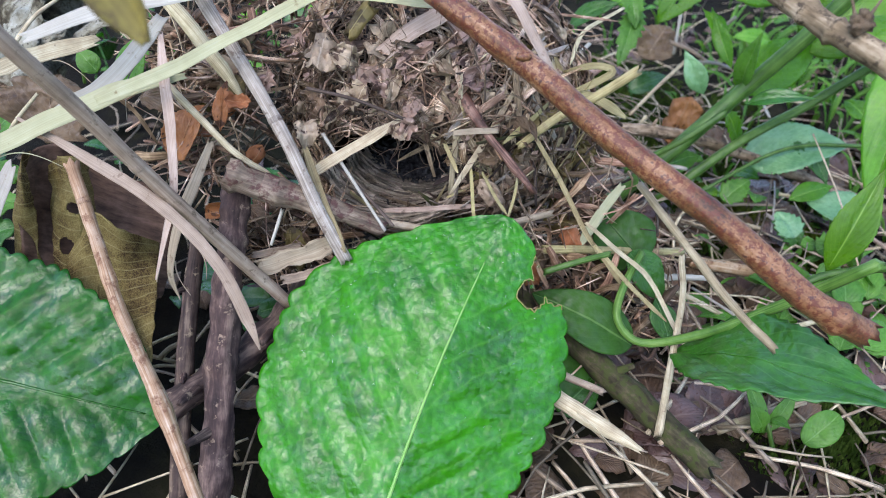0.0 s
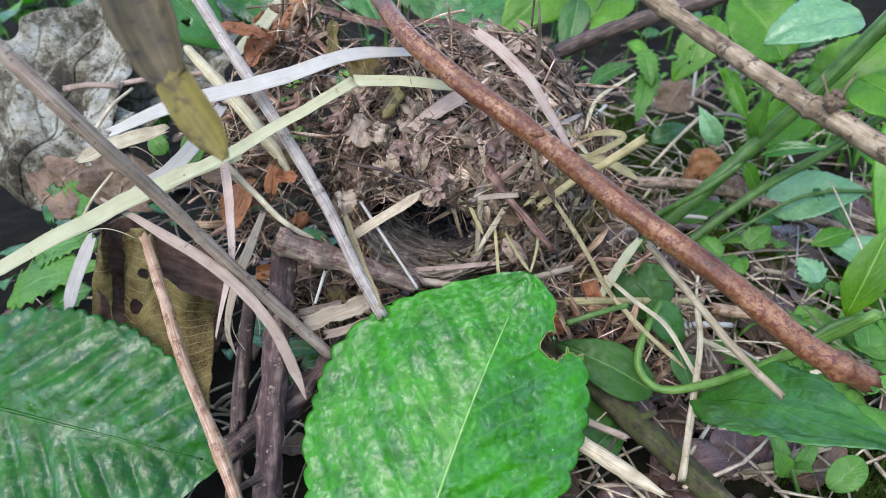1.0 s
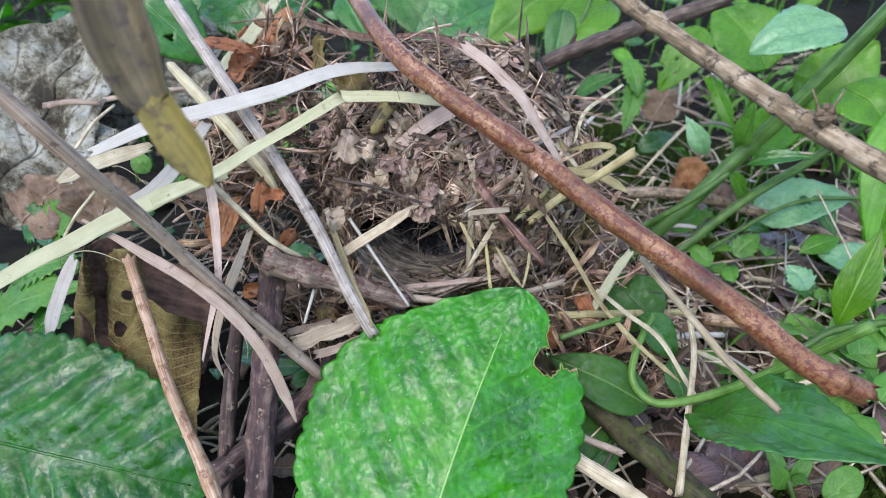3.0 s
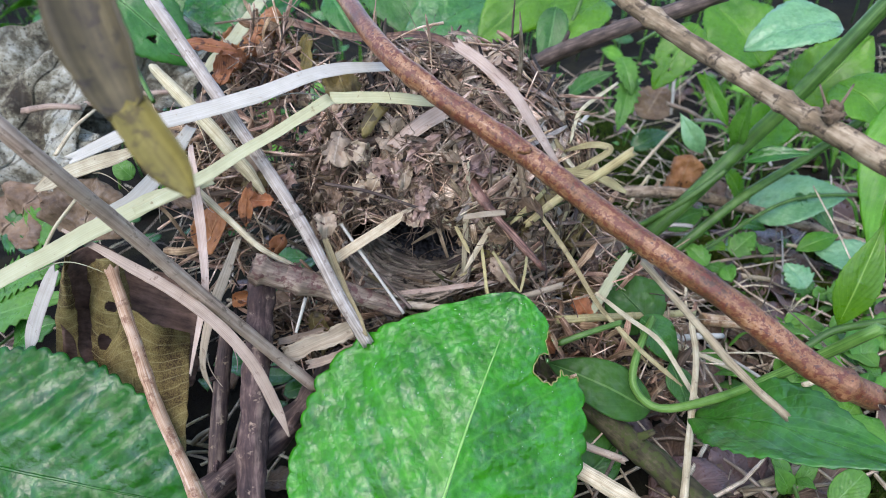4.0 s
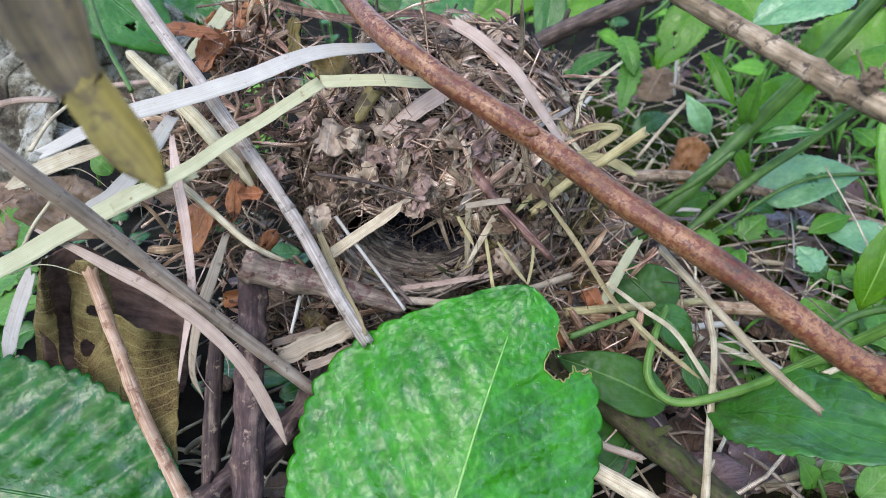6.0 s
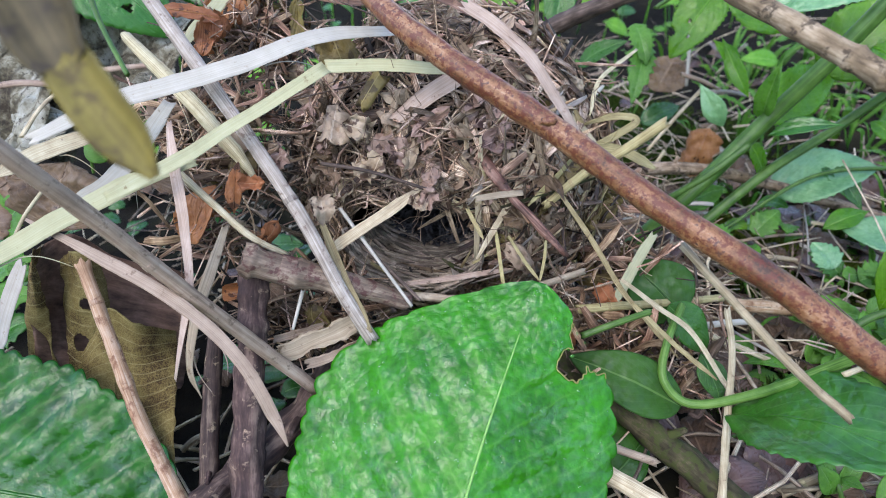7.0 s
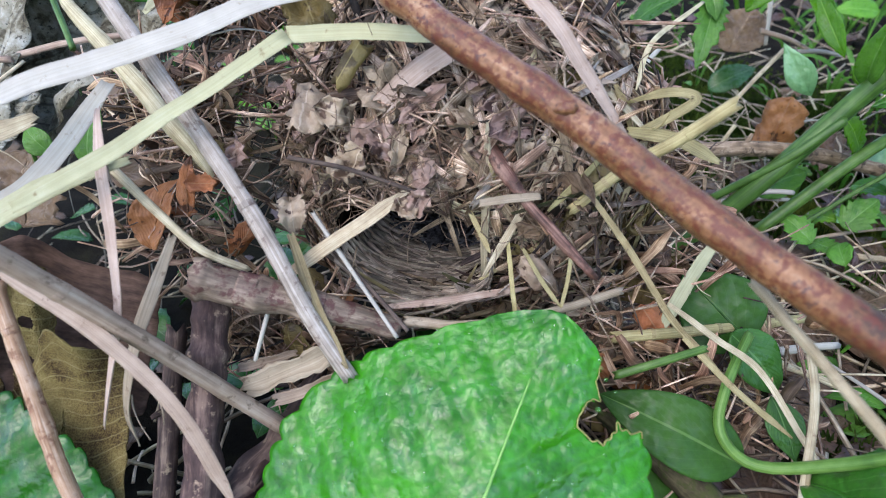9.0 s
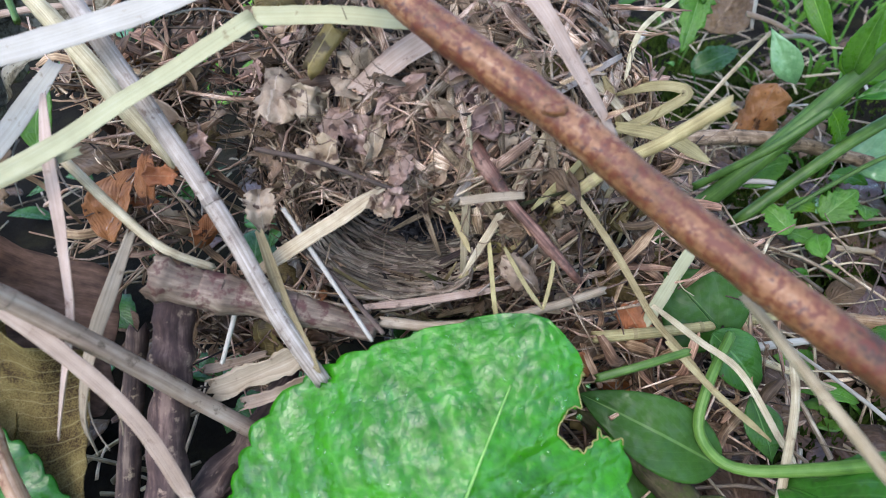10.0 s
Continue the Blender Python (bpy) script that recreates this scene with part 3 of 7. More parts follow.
def leaf(buf, base, tip, width, hint=FACE, shape="ovate", teeth=0, tooth=0.05, arch=0.1, fold=0.12, roll=0.0, quilt=0.012, lateral=9, nu=8, nv=40, seed=0, crinkle=0.0, thick=0.0004, bites=(), sway=0.0, slope=0.5, crenate=False, skew=1.0):
    """A leaf blade from base to tip: toothed edge, folded on the midrib, arched, quilted between the side veins; a thin solid."""
    base, tip = Vector(base), Vector(tip)
    L = (tip - base).length
    d = (tip - base).normalized()
    side = d.cross(Vector(hint)).normalized()
    out = side.cross(d)
    top, uvs, nrm = [], [], []
    cols = 2 * nu + 1
    for k in range(nv + 1):
        v = k / nv
        if shape == "ovate":
            h = 1.03 * (math.sin(math.pi * min(1, v ** 0.72)) ** 0.75 if 0 < v < 1 else 0)
        elif shape == "lance":
            h = math.sin(math.pi * v ** 0.8) ** 1.25 if 0 < v < 1 else 0
        elif shape == "round":
            h = (1 - (2 * v - 1) ** 2) ** 0.5 if 0 < v < 1 else 0
        else:
            h = min(1, 6 * v, 6 * (1 - v)) * (1 + 0.35 * noise.noise(Vector((seed * 2.7, v * 3, 0))))
        h = max(h, 0.015)
        for c in range(cols):
            u = c / nu - 1
            hw = h * width / 2 * (skew if u > 0 else 1)
            if teeth and abs(u) == 1:
                w = v * teeth + 0.3 * math.sin(v * 9 + seed)
                hw *= 1 + tooth * ((2 * abs(math.sin(math.pi * w)) - 1.2) * (0.9 + 1.3 * noise.noise(Vector((v * 13, u, seed)))) if crenate else ((w % 1) - 0.5) * 2)
                if shape == "scrap":
                    hw *= 1 + 0.4 * noise.noise(Vector((seed, u * 3, v * 9)))
            x = u * hw
            y = (v + 0.02 * noise.noise(Vector((u, v * 4, seed))) * (shape == "scrap")) * L - 0.18 * abs(u) * 0.0
            ph = (v * lateral - abs(u) * lateral * slope) % 1
            z = -arch * L * (2 * v - 1) ** 2 + fold * abs(x) + quilt * width * (1 - (2 * ph - 1) ** 2) * min(1, 3 * abs(u)) * (1 - u ** 4)
            z += crinkle * width * noise.noise(Vector((x / width * 3 + seed * 5, v * 3.5, seed)))
            z += 0.4 * crinkle * width * noise.noise(Vector((x / width * 9 + seed, v * 9, 3)))
            if roll:
                r = width / max(0.05, abs(roll)) / 2
                x, z = r * math.sin(x / r), z + math.copysign(r * (1 - math.cos(x / r)), roll)
            q = base + d * y + side * (x + sway * L * math.sin(v * 3.0)) + out * z
            top.append(q)
            uvs.append((c / (2 * nu), v))
    grid = lambda k, c: k * cols + c
    faces, keep = [], set()
    for k in range(nv):
        for c in range(2 * nu):
            u, v = (c + 0.5) / nu - 1, (k + 0.5) / nv
            if any(((u - bu) / ru) ** 2 + ((v - bv) / rv) ** 2 < 1 + 0.35 * noise.noise(Vector((u * 7, v * 14, seed))) for bu, bv, ru, rv in bites):
                continue
            faces.append((grid(k, c), grid(k, c + 1), grid(k + 1, c + 1), grid(k + 1, c)))
    n = len(top)
    edge = {}
    for f in faces:
        for i in range(4):
            a, b = f[i], f[(i + 1) % 4]
            if (b, a) in edge:
                del edge[(b, a)]
            else:
                edge[(a, b)] = 1
    low = [q - out * thick for q in top]
    allf = faces + [tuple(i + n for i in reversed(f)) for f in faces] + [(b, a, a + n, b + n) for a, b in edge]
    used = sorted({i for f in allf for i in f})
    pos = {i: k for k, i in enumerate(used)}
    both = top + low
    buf.add([both[i] for i in used], [tuple(pos[i] for i in f) for f in allf], [(uvs + uvs)[i] for i in used])
    return top, cols, out


def lump(buf, c, r, seed=0, rough=0.4, squash=(1, 1, 1)):
    """A knobbly rounded lump."""
    n, m, verts, faces = 14, 9, [], []
    for k in range(m + 1):
        for s in range(n):
            t, p = math.pi * (0.02 + 0.96 * k / m), 2 * math.pi * s / n
            d = Vector((math.sin(t) * math.cos(p), math.sin(t) * math.sin(p), math.cos(t)))
            q = 1 + rough * noise.noise(d * 2.2 + Vector((seed * 3.3, 0, 0)))
            verts.append(Vector(c) + Vector((d.x * squash[0], d.y * squash[1], d.z * squash[2])) * r * q)
    for k in range(m):
        faces += [(k * n + s, (k + 1) * n + s, (k + 1) * n + (s + 1) % n, k * n + (s + 1) % n) for s in range(n)]
    faces += [tuple(range(n)), tuple(reversed(range(m * n, (m + 1) * n)))]
    buf.add(verts, faces, [(0.3, 0.01 * i) for i in range(len(verts))])


def stalk(name, pts, r0, r1, mat, label, category="stalk", group="", **kw):
    b = Buf()
    tube(b, pts, r0, r1, **kw)
    if r0 < 0.0019:
        return thing(name, b, mat, label, category, group)
    ob = holder(name, None, label, category, group)
    part("shaft", b, mat, ob)
    rng = random.Random(round(abs(pts[0][0]) * 99991))
    line = smooth_line(pts, 60)
    for f in (rng.uniform(0.12, 0.4), rng.uniform(0.55, 0.88)):
        k = int(f * 60)
        r = r0 + (r1 - r0) * f
        half = (line[k + 1] - line[k]).normalized() * r * rng.uniform(0.3, 0.6)
        b = Buf()
        if mat in (PLUM_STEM, MOSSY_STEM, BARK_BRANCH, DARK_TWIG, GREEN_STEM):
            away = half.normalized().orthogonal().normalized() * rng.choice((-1, 1)) * 0.7 + FACE * 0.5 + half.normalized() * rng.uniform(0.2, 0.8)
            tube(b, [line[k], line[k] + away * r * 1.3, line[k] + away * r * rng.uniform(1.6, 2.6)], r * 0.45, r * 0.2, n=8, sides=8, rough=0.3, seed=k)
            part("side_stub", b, mat, ob, "broken stub of a side shoot")
        else:
            tube(b, [line[k] - half, line[k], line[k] + half], r * 1.04, r * 1.05, n=8, sides=12, rough=0.12, seed=k, flat=kw.get("flat", 1.0), fray=0.0)
            part("node", b, mat, ob)
    return ob


def strip(name, pts, w, mat, label, category="grass blade", group="", **kw):
    b = Buf()
    ribbon(b, pts, w, **kw)
    if w < 0.004:
        return thing(name, b, mat, label, category, group)
    ob = holder(name, None, label, category, group)
    part("blade", b, mat, ob)
    b = Buf()
    rng = random.Random(round(abs(pts[1][0]) * 99991))
    line, k = smooth_line(pts, 60), rng.randrange(15, 40)
    drift = Vector((rng.gauss(0, 1), rng.gauss(0, 0.4), rng.gauss(-0.3, 0.8))).normalized()
    tube(b, [line[k + s] + drift * w * (0.45 + 0.012 * s * s) for s in range(0, 13, 3)], 0.00035, 0.00015, n=12, sides=5, rough=0.1)
    part("loose_fibre", b, mat, ob, "thin fibre split from the edge")
    return ob


def rib_of(buf, top, cols, r, out):
    """The midrib along the middle of a leaf's grid."""
    nu = cols // 2
    line = [top[k * cols + nu] + out * r * 0.1 for k in range(0, len(top) // cols - 1, 3)]
    tube(buf, line, r, r * 0.35, n=len(line) * 2, sides=6, rough=0)


def one_leaf(name, base, tip, width, mat, label, category="leaf", group="", rib=0.0, **kw):
    ob = holder(name, None, label, category, group)
    b = Buf()
    top, cols, out = leaf(b, base, tip, width, **kw)
    part("blade", b, mat, ob)
    b = Buf()
    rib_of(b, top, cols, rib or max(0.0005, width * 0.012), out)
    part("midrib", b, mat, ob)
    return ob

# ---- ground ----
def ground_z(x, y):
    near = math.exp(-((x - 0.1) ** 2 + (y - 0.4) ** 2) / 1.5)
    z = 0.062 + 0.05 * (1 - near) * noise.noise(Vector((x * 0.7, y * 0.7, 0))) + 0.018 * noise.noise(Vector((x * 6, y * 6, 4)))
    return z + 0.006 * noise.noise(Vector((x * 31, y * 31, 9)))


def build_ground():
    b, n = Buf(), 150
    axis = [0.1 + 0.35 * math.sinh((2 * k / n - 1) * 5.6) for k in range(n + 1)]
    verts = [Vector((x, y + 0.35, ground_z(x, y + 0.35))) for y in axis for x in axis]
    faces = [(k * (n + 1) + c, k * (n + 1) + c + 1, (k + 1) * (n + 1) + c + 1, (k + 1) * (n + 1) + c) for k in range(n) for c in range(n)]
    b.add(verts, faces, [(p.x, p.y) for p in verts])
    tagged(new("ground", b.mesh("ground", SOIL)), "dark woodland soil under dead leaves, gap shade in its colour", "ground", kind="structure")


build_ground()


def litter():
    """Loose dead straws, twigs, leaf pieces and small green leaves lying over the soil."""
    rng, b = random.Random(3), Buf()
    for k in range(3600):
        x, y = rng.uniform(-0.40, 0.70), 0.16 + 1.0 * rng.random() ** 1.7
        if rng.random() > (0.3 if x < 0.02 else 0.5 if y < 0.34 else 0.08 if x < 0.42 and y > 0.44 else 0.7):
            continue
        a, L = rng.uniform(0, math.pi), rng.uniform(0.015, 0.085)
        d = Vector((math.cos(a), math.sin(a), rng.uniform(-0.15, 0.2))) * L / 2
        c = Vector((x, y, ground_z(x, y) + rng.uniform(0.002, 0.022)))
        mid = c + Vector((rng.uniform(-1, 1), rng.uniform(-1, 1), rng.uniform(0, 1))) * L * 0.09
        tube(b, [c - d, mid, c + d], rng.uniform(0.0004, 0.0014), rng.uniform(0.0003, 0.001), n=4, sides=4, rough=0, flat=rng.uniform(0.4, 1))
    for k in range(130):
        x, y = rng.choice((rng.uniform(0.05, 0.24), rng.uniform(0.06, 0.48))), rng.uniform(0.26, 0.64)
        a, L = rng.uniform(0, math.pi), rng.uniform(0.03, 0.11)
        d = Vector((math.cos(a), math.sin(a) * 0.8, rng.uniform(-0.1, 0.45))) * L / 2
        c = Vector((x, y, ground_z(x, y) + rng.uniform(0.006, 0.02) + abs(d.z)))
        tube(b, [c - d, c + Vector((rng.uniform(-1, 1), rng.uniform(-1, 1), rng.uniform(0, 1))) * L * 0.1, c + d], rng.uniform(0.0004, 0.0009), rng.uniform(0.0003, 0.0006), n=5, sides=4, rough=0)
    for k in range(80):
        x, y = rng.uniform(0.05, 0.42), rng.uniform(0.40, 0.98)
        a, L = rng.uniform(0, math.pi), rng.uniform(0.03, 0.12)
        d = Vector((math.cos(a), math.sin(a), rng.uniform(-0.1, 0.9) if k % 2 else rng.uniform(-0.1, 0.2))).normalized() * L / 2
        c = Vector((x, y, ground_z(x, y) + rng.uniform(0.004, 0.018) + abs(d.z)))
        tube(b, [c - d, c + Vector((rng.uniform(-1, 1), rng.uniform(-1, 1), rng.uniform(0, 1))) * L * 0.06, c + d], rng.uniform(0.0005, 0.0011), rng.uniform(0.0003, 0.0007), n=5, sides=4, rough=0, flat=0.6)
    thing("ground_litter", b, LITTER, "scattered dead straws and thin twigs on the soil", "plant litter", kind="stuff")
    for name, count, mat, label, shape, size, tall in (
        ("leaf_litter", 1300, DEAD_BROWN_MANY, "broken brown dead leaves on the soil", "scrap", (0.012, 0.035), 0.006),
        ("leaf_litter", 260, DEAD_PURPLE_MANY, "damp purple-brown dead leaves on the soil", "ovate", (0.018, 0.045), 0.006),
        ("ground_cover", 110, LEAF_DEEP_MANY, "deep green leaves of low plants beside the nest", "ovate", (0.012, 0.034), 0.05),
        ("ground_cover", 1150, LEAF_SMALL, "small green leaves of low woodland plants", "ovate", (0.010, 0.028), 0.035),
    ):
        b = Buf()
        for k in range(count):
            x, y = rng.uniform(-0.40, 0.70), 0.20 + 0.95 * rng.random() ** 1.5
            if name == "ground_cover":
                x = rng.choice((rng.gauss(0.42, 0.16), rng.gauss(-0.30, 0.08), rng.uniform(-0.3, 0.6)))
                if k % 2 == 0:
                    x, y = rng.uniform(0.17, 0.46), rng.uniform(0.27, 0.50)
                else:
                    y = max(y, 0.42)
                if 0.02 < x < 0.36 and 0.36 < y < 0.95 and rng.random() < 0.93:
                    continue
                if mat is LEAF_SMALL and x < 0.02 and y < 0.62:
                    continue
                if mat is LEAF_DEEP_MANY:
                    x, y = rng.uniform(-0.38, -0.02), rng.uniform(0.22, 0.50)
            elif k > 800:
                x, y = rng.gauss(0.1, 1.5), rng.gauss(0.5, 1.5)
                if -0.4 < x < 0.7 and -0.1 < y < 1.2:
                    continue
            elif k % 2:
                x, y = rng.uniform(0.03, 0.42), rng.uniform(0.20, 0.60)
            c = Vector((x, y, ground_z(x, y) + rng.uniform(0.003, tall)))
            a, L = rng.uniform(0, 6.28), rng.uniform(*size) * (2.5 if k > 800 and name == "leaf_litter" else 1)
            d = Vector((math.cos(a), math.sin(a), rng.uniform(-0.4, 0.5))).normalized() * L
            up = (rng.gauss(0, 0.35), rng.gauss(-0.2, 0.35), 1)
            leaf(b, c, c + d, L * rng.uniform(0.4, 0.75), hint=up, shape=shape, teeth=6, tooth=0.12, arch=rng.uniform(0, 0.2), fold=rng.uniform(0.05, 0.4), quilt=0.03, crinkle=0.15 if name == "leaf_litter" else 0.04, nu=3, nv=9, seed=k, thick=0.0003)
        thing(name, b, mat, label, "plant litter" if name == "leaf_litter" else "plant", kind="stuff")


litter()


def moss(seed, mat, label, spots):
    rng, b = random.Random(seed), Buf()
    for cx, cy, r in spots:
        for k in range(1700):
            a, q = rng.uniform(0, 6.28), r * rng.random() ** 0.6
            x, y = cx + q * math.cos(a), cy + q * math.sin(a)
            base = Vector((x, y, ground_z(x, y) - 0.001))
            h = rng.uniform(0.005, 0.015) * (1.2 - q / r)
            t = base + Vector((rng.uniform(-0.5, 0.5) * h, rng.uniform(-0.5, 0.5) * h, h))
            w = Vector((rng.uniform(-1, 1), rng.uniform(-1, 1), 0)).normalized() * 0.0011
            m = base.lerp(t, 0.55)
            b.add([base - w * 0.4, base + w * 0.4, m + w, t, m - w], [(0, 1, 2, 3, 4)], [(0, 0)] * 5)
    thing("moss_cushion", b, mat, label, "moss", kind="stuff")


moss(8, MOSS, "cushions of dark green moss on the soil", ((0.10, 0.52, 0.08), (0.15, 0.56, 0.08), (0.17, 0.48, 0.07), (0.20, 0.62, 0.07), (0.21, 0.42, 0.05), (0.28, 0.36, 0.05), (0.17, 0.30, 0.05), (0.20, 0.25, 0.05), (0.05, 0.56, 0.06), (0.26, 0.50, 0.05), (0.13, 0.66, 0.10), (0.18, 0.72, 0.10), (0.09, 0.74, 0.10), (0.24, 0.68, 0.08), (0.14, 0.82, 0.10), (0.12, 0.58, 0.07), (0.22, 0.56, 0.06)))
moss(9, MOSS_BRIGHT, "bright yellow-green moss on the litter", ((0.22, 0.47, 0.04), (0.25, 0.44, 0.04), (0.19, 0.50, 0.03), (0.27, 0.41, 0.03)))


def undergrowth():
    """Leaves of the woodland plants behind, above the soil, and an added ring of leaves against low light."""
    rng = random.Random(77)
    for mat, count, label in ((LEAF_LIME_MANY, 170, "bright green leaves behind the nest, and an added ring that blocks low light"), (LEAF_DEEP_MANY, 150, "deep green leaves behind the nest, and an added ring that blocks low light")):
        b = Buf()
        for k in range(count):
            x, y = rng.uniform(-0.9, 1.3), rng.uniform(0.62, 1.7)
            if 0.0 < x < 0.42 and y < 1.05 and rng.random() < 0.93:
                continue
            c = Vector((x, y, ground_z(x, y) + rng.uniform(0.03, 0.06 + 0.16 * min(1, (y - 0.55)))))
            L, t = rng.uniform(0.022, 0.055), rng.uniform(0, 6.28)
            d = Vector((math.cos(t), math.sin(t) * 0.7, rng.uniform(-0.6, 0.4))).normalized() * L
            leaf(b, c, c + d, L * rng.uniform(0.45, 0.7), hint=(rng.gauss(0, 0.4), rng.gauss(-0.5, 0.3), 0.8), shape="ovate", teeth=11, tooth=0.08, arch=0.1, fold=0.2, quilt=0.03, crinkle=0.05, nu=4, nv=16, seed=k)
            foot = Vector((x + rng.gauss(0, 0.015), y + rng.gauss(0, 0.015), 0))
            foot.z = ground_z(foot.x, foot.y) - 0.004
            tube(b, [foot, foot.lerp(c, 0.6), c.lerp(c + d, 0.03)], 0.0013, 0.0008, n=5, sides=4, rough=0)
        # Added leaf ring, mostly out of view: blocks low light and deepens the gaps.
        for k in range(count * 8):
            t, r = rng.uniform(0, 6.28), rng.uniform(1.2, 3.6)
            x, y = 0.1 + r * math.cos(t), 0.4 + r * math.sin(t)
            if -0.9 < x < 1.3 and 0.1 < y < 1.7 or math.hypot(x, y) < 0.9:
                continue
            p = Vector((x, y, ground_z(x, y) + rng.uniform(0.01, 0.16 + 0.55 * max(0.0, r - 1.7))))
            L = rng.uniform(0.06, 0.16)
            q = p + Vector((rng.gauss(0, 1), rng.gauss(0, 1), rng.uniform(-0.4, 0.4))).normalized() * L
            leaf(b, p, q, L * 0.55, hint=(rng.gauss(0, 0.3), rng.gauss(0, 0.3), 1), shape="ovate", arch=0.1, fold=0.2, nu=3, nv=9, seed=k)
            foot = Vector((x + rng.gauss(0, 0.03), y + rng.gauss(0, 0.03), 0))
            foot.z = ground_z(foot.x, foot.y) - 0.004
            tube(b, [foot, foot.lerp(p, 0.6) + Vector((rng.gauss(0, 0.01), rng.gauss(0, 0.01), 0)), p.lerp(q, 0.03)], 0.002, 0.0011, n=5, sides=4, rough=0)
        thing("undergrowth", b, mat, label, "plant", kind="stuff")
    b = Buf()
    for k in range(420):
        x, y = rng.choice((rng.gauss(0.34, 0.10), rng.uniform(0.10, 0.60))), rng.uniform(0.36, 0.95)
        if x < 0.14 or x < 0.34 and 0.40 < y < 0.86 and rng.random() < 0.85:
            continue
        p = Vector((x, y, ground_z(x, y)))
        h = rng.uniform(0.018, 0.06) * (1.0 if y > 0.5 else 0.7)
        for s in range(rng.choice((1, 2, 3))):
            q = p + Vector((rng.gauss(0, 0.5) * h, rng.gauss(0, 0.4) * h, h * rng.uniform(0.6, 1.1)))
            m = p.lerp(q, 0.5) + Vector((0, 0, h * 0.25))
            ribbon(b, [p, m, q], rng.uniform(0.002, 0.0065), 0.0003, n=8, across=2, taper=(0.5, 0.08), reach=2.0, cup=0.3, fray=0.0, hint=(rng.gauss(0, 0.5), -0.7, 0.7), seed=k)
    thing("young_shoots", b, LEAF_SMALL, "narrow bright green leaves of young woodland plants", "plant", kind="stuff")


undergrowth()

# ---- the nest ----
NEST = Vector((-0.018, 0.372, 0.182))
RAD = Vector((0.085, 0.084, 0.082))
HOLE = (Vector((-0.0282, 0.2878, 0.1772)) - NEST).normalized()
HX = HOLE.cross(UP).normalized() * -1
HY = HX.cross(HOLE) * -1
if HY.z < 0:
    HY = -HY


def nest_at(th, ph, s=1.0, rough=1.0):
    """A place on the nest's skin: th from the hole's axis, ph round it, s scales towards the middle."""
    d = HOLE * math.cos(th) + (HX * math.cos(ph) + HY * math.sin(ph)) * math.sin(th)
    p = Vector((d.x * RAD.x, d.y * RAD.y, d.z * RAD.z)) * s
    p *= 1 + rough * (0.07 * noise.noise(d * 2.3) + 0.05 * noise.noise(d * 6))
    return NEST + p


def rim(ph):
    """Half the angle of the hole: wide, with the roof hanging low over it."""
    c, s = math.cos(ph), math.sin(ph)
    return radians(1 / math.sqrt((c / 25) ** 2 + (s / (14 if s > 0 else 17)) ** 2))


nest = holder("bird_nest", NEST, "domed bird nest of dead leaves and straw with side entrance", "bird nest")


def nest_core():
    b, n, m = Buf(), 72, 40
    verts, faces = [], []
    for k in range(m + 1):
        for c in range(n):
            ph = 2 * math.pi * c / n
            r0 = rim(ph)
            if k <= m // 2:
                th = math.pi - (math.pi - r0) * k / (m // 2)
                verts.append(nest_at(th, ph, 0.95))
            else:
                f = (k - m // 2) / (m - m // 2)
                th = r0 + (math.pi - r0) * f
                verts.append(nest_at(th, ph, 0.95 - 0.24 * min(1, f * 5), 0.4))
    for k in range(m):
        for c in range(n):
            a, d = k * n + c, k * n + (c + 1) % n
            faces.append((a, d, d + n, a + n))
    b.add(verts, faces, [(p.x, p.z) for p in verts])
    part("core", b, NEST_CORE_SHADED, nest, "matted inner wall of the nest, gap shade in its near-black colour")


def strand_path(rng, th, ph, L, along, lift, steps=5):
    """A bent line over the skin of the nest that starts at th, ph and runs at an angle to the rim."""
    pts = []
    for k in range(steps):
        f = (k / (steps - 1) - 0.5) * L / 0.08
        t, p = th + f * math.sin(along), ph + f * math.cos(along) / max(0.45, math.sin(th))
        pts.append(nest_at(max(rim(p) + 0.04 * rng.random(), t), p, 1.0 + lift + rng.uniform(-0.02, 0.03)))
    return pts


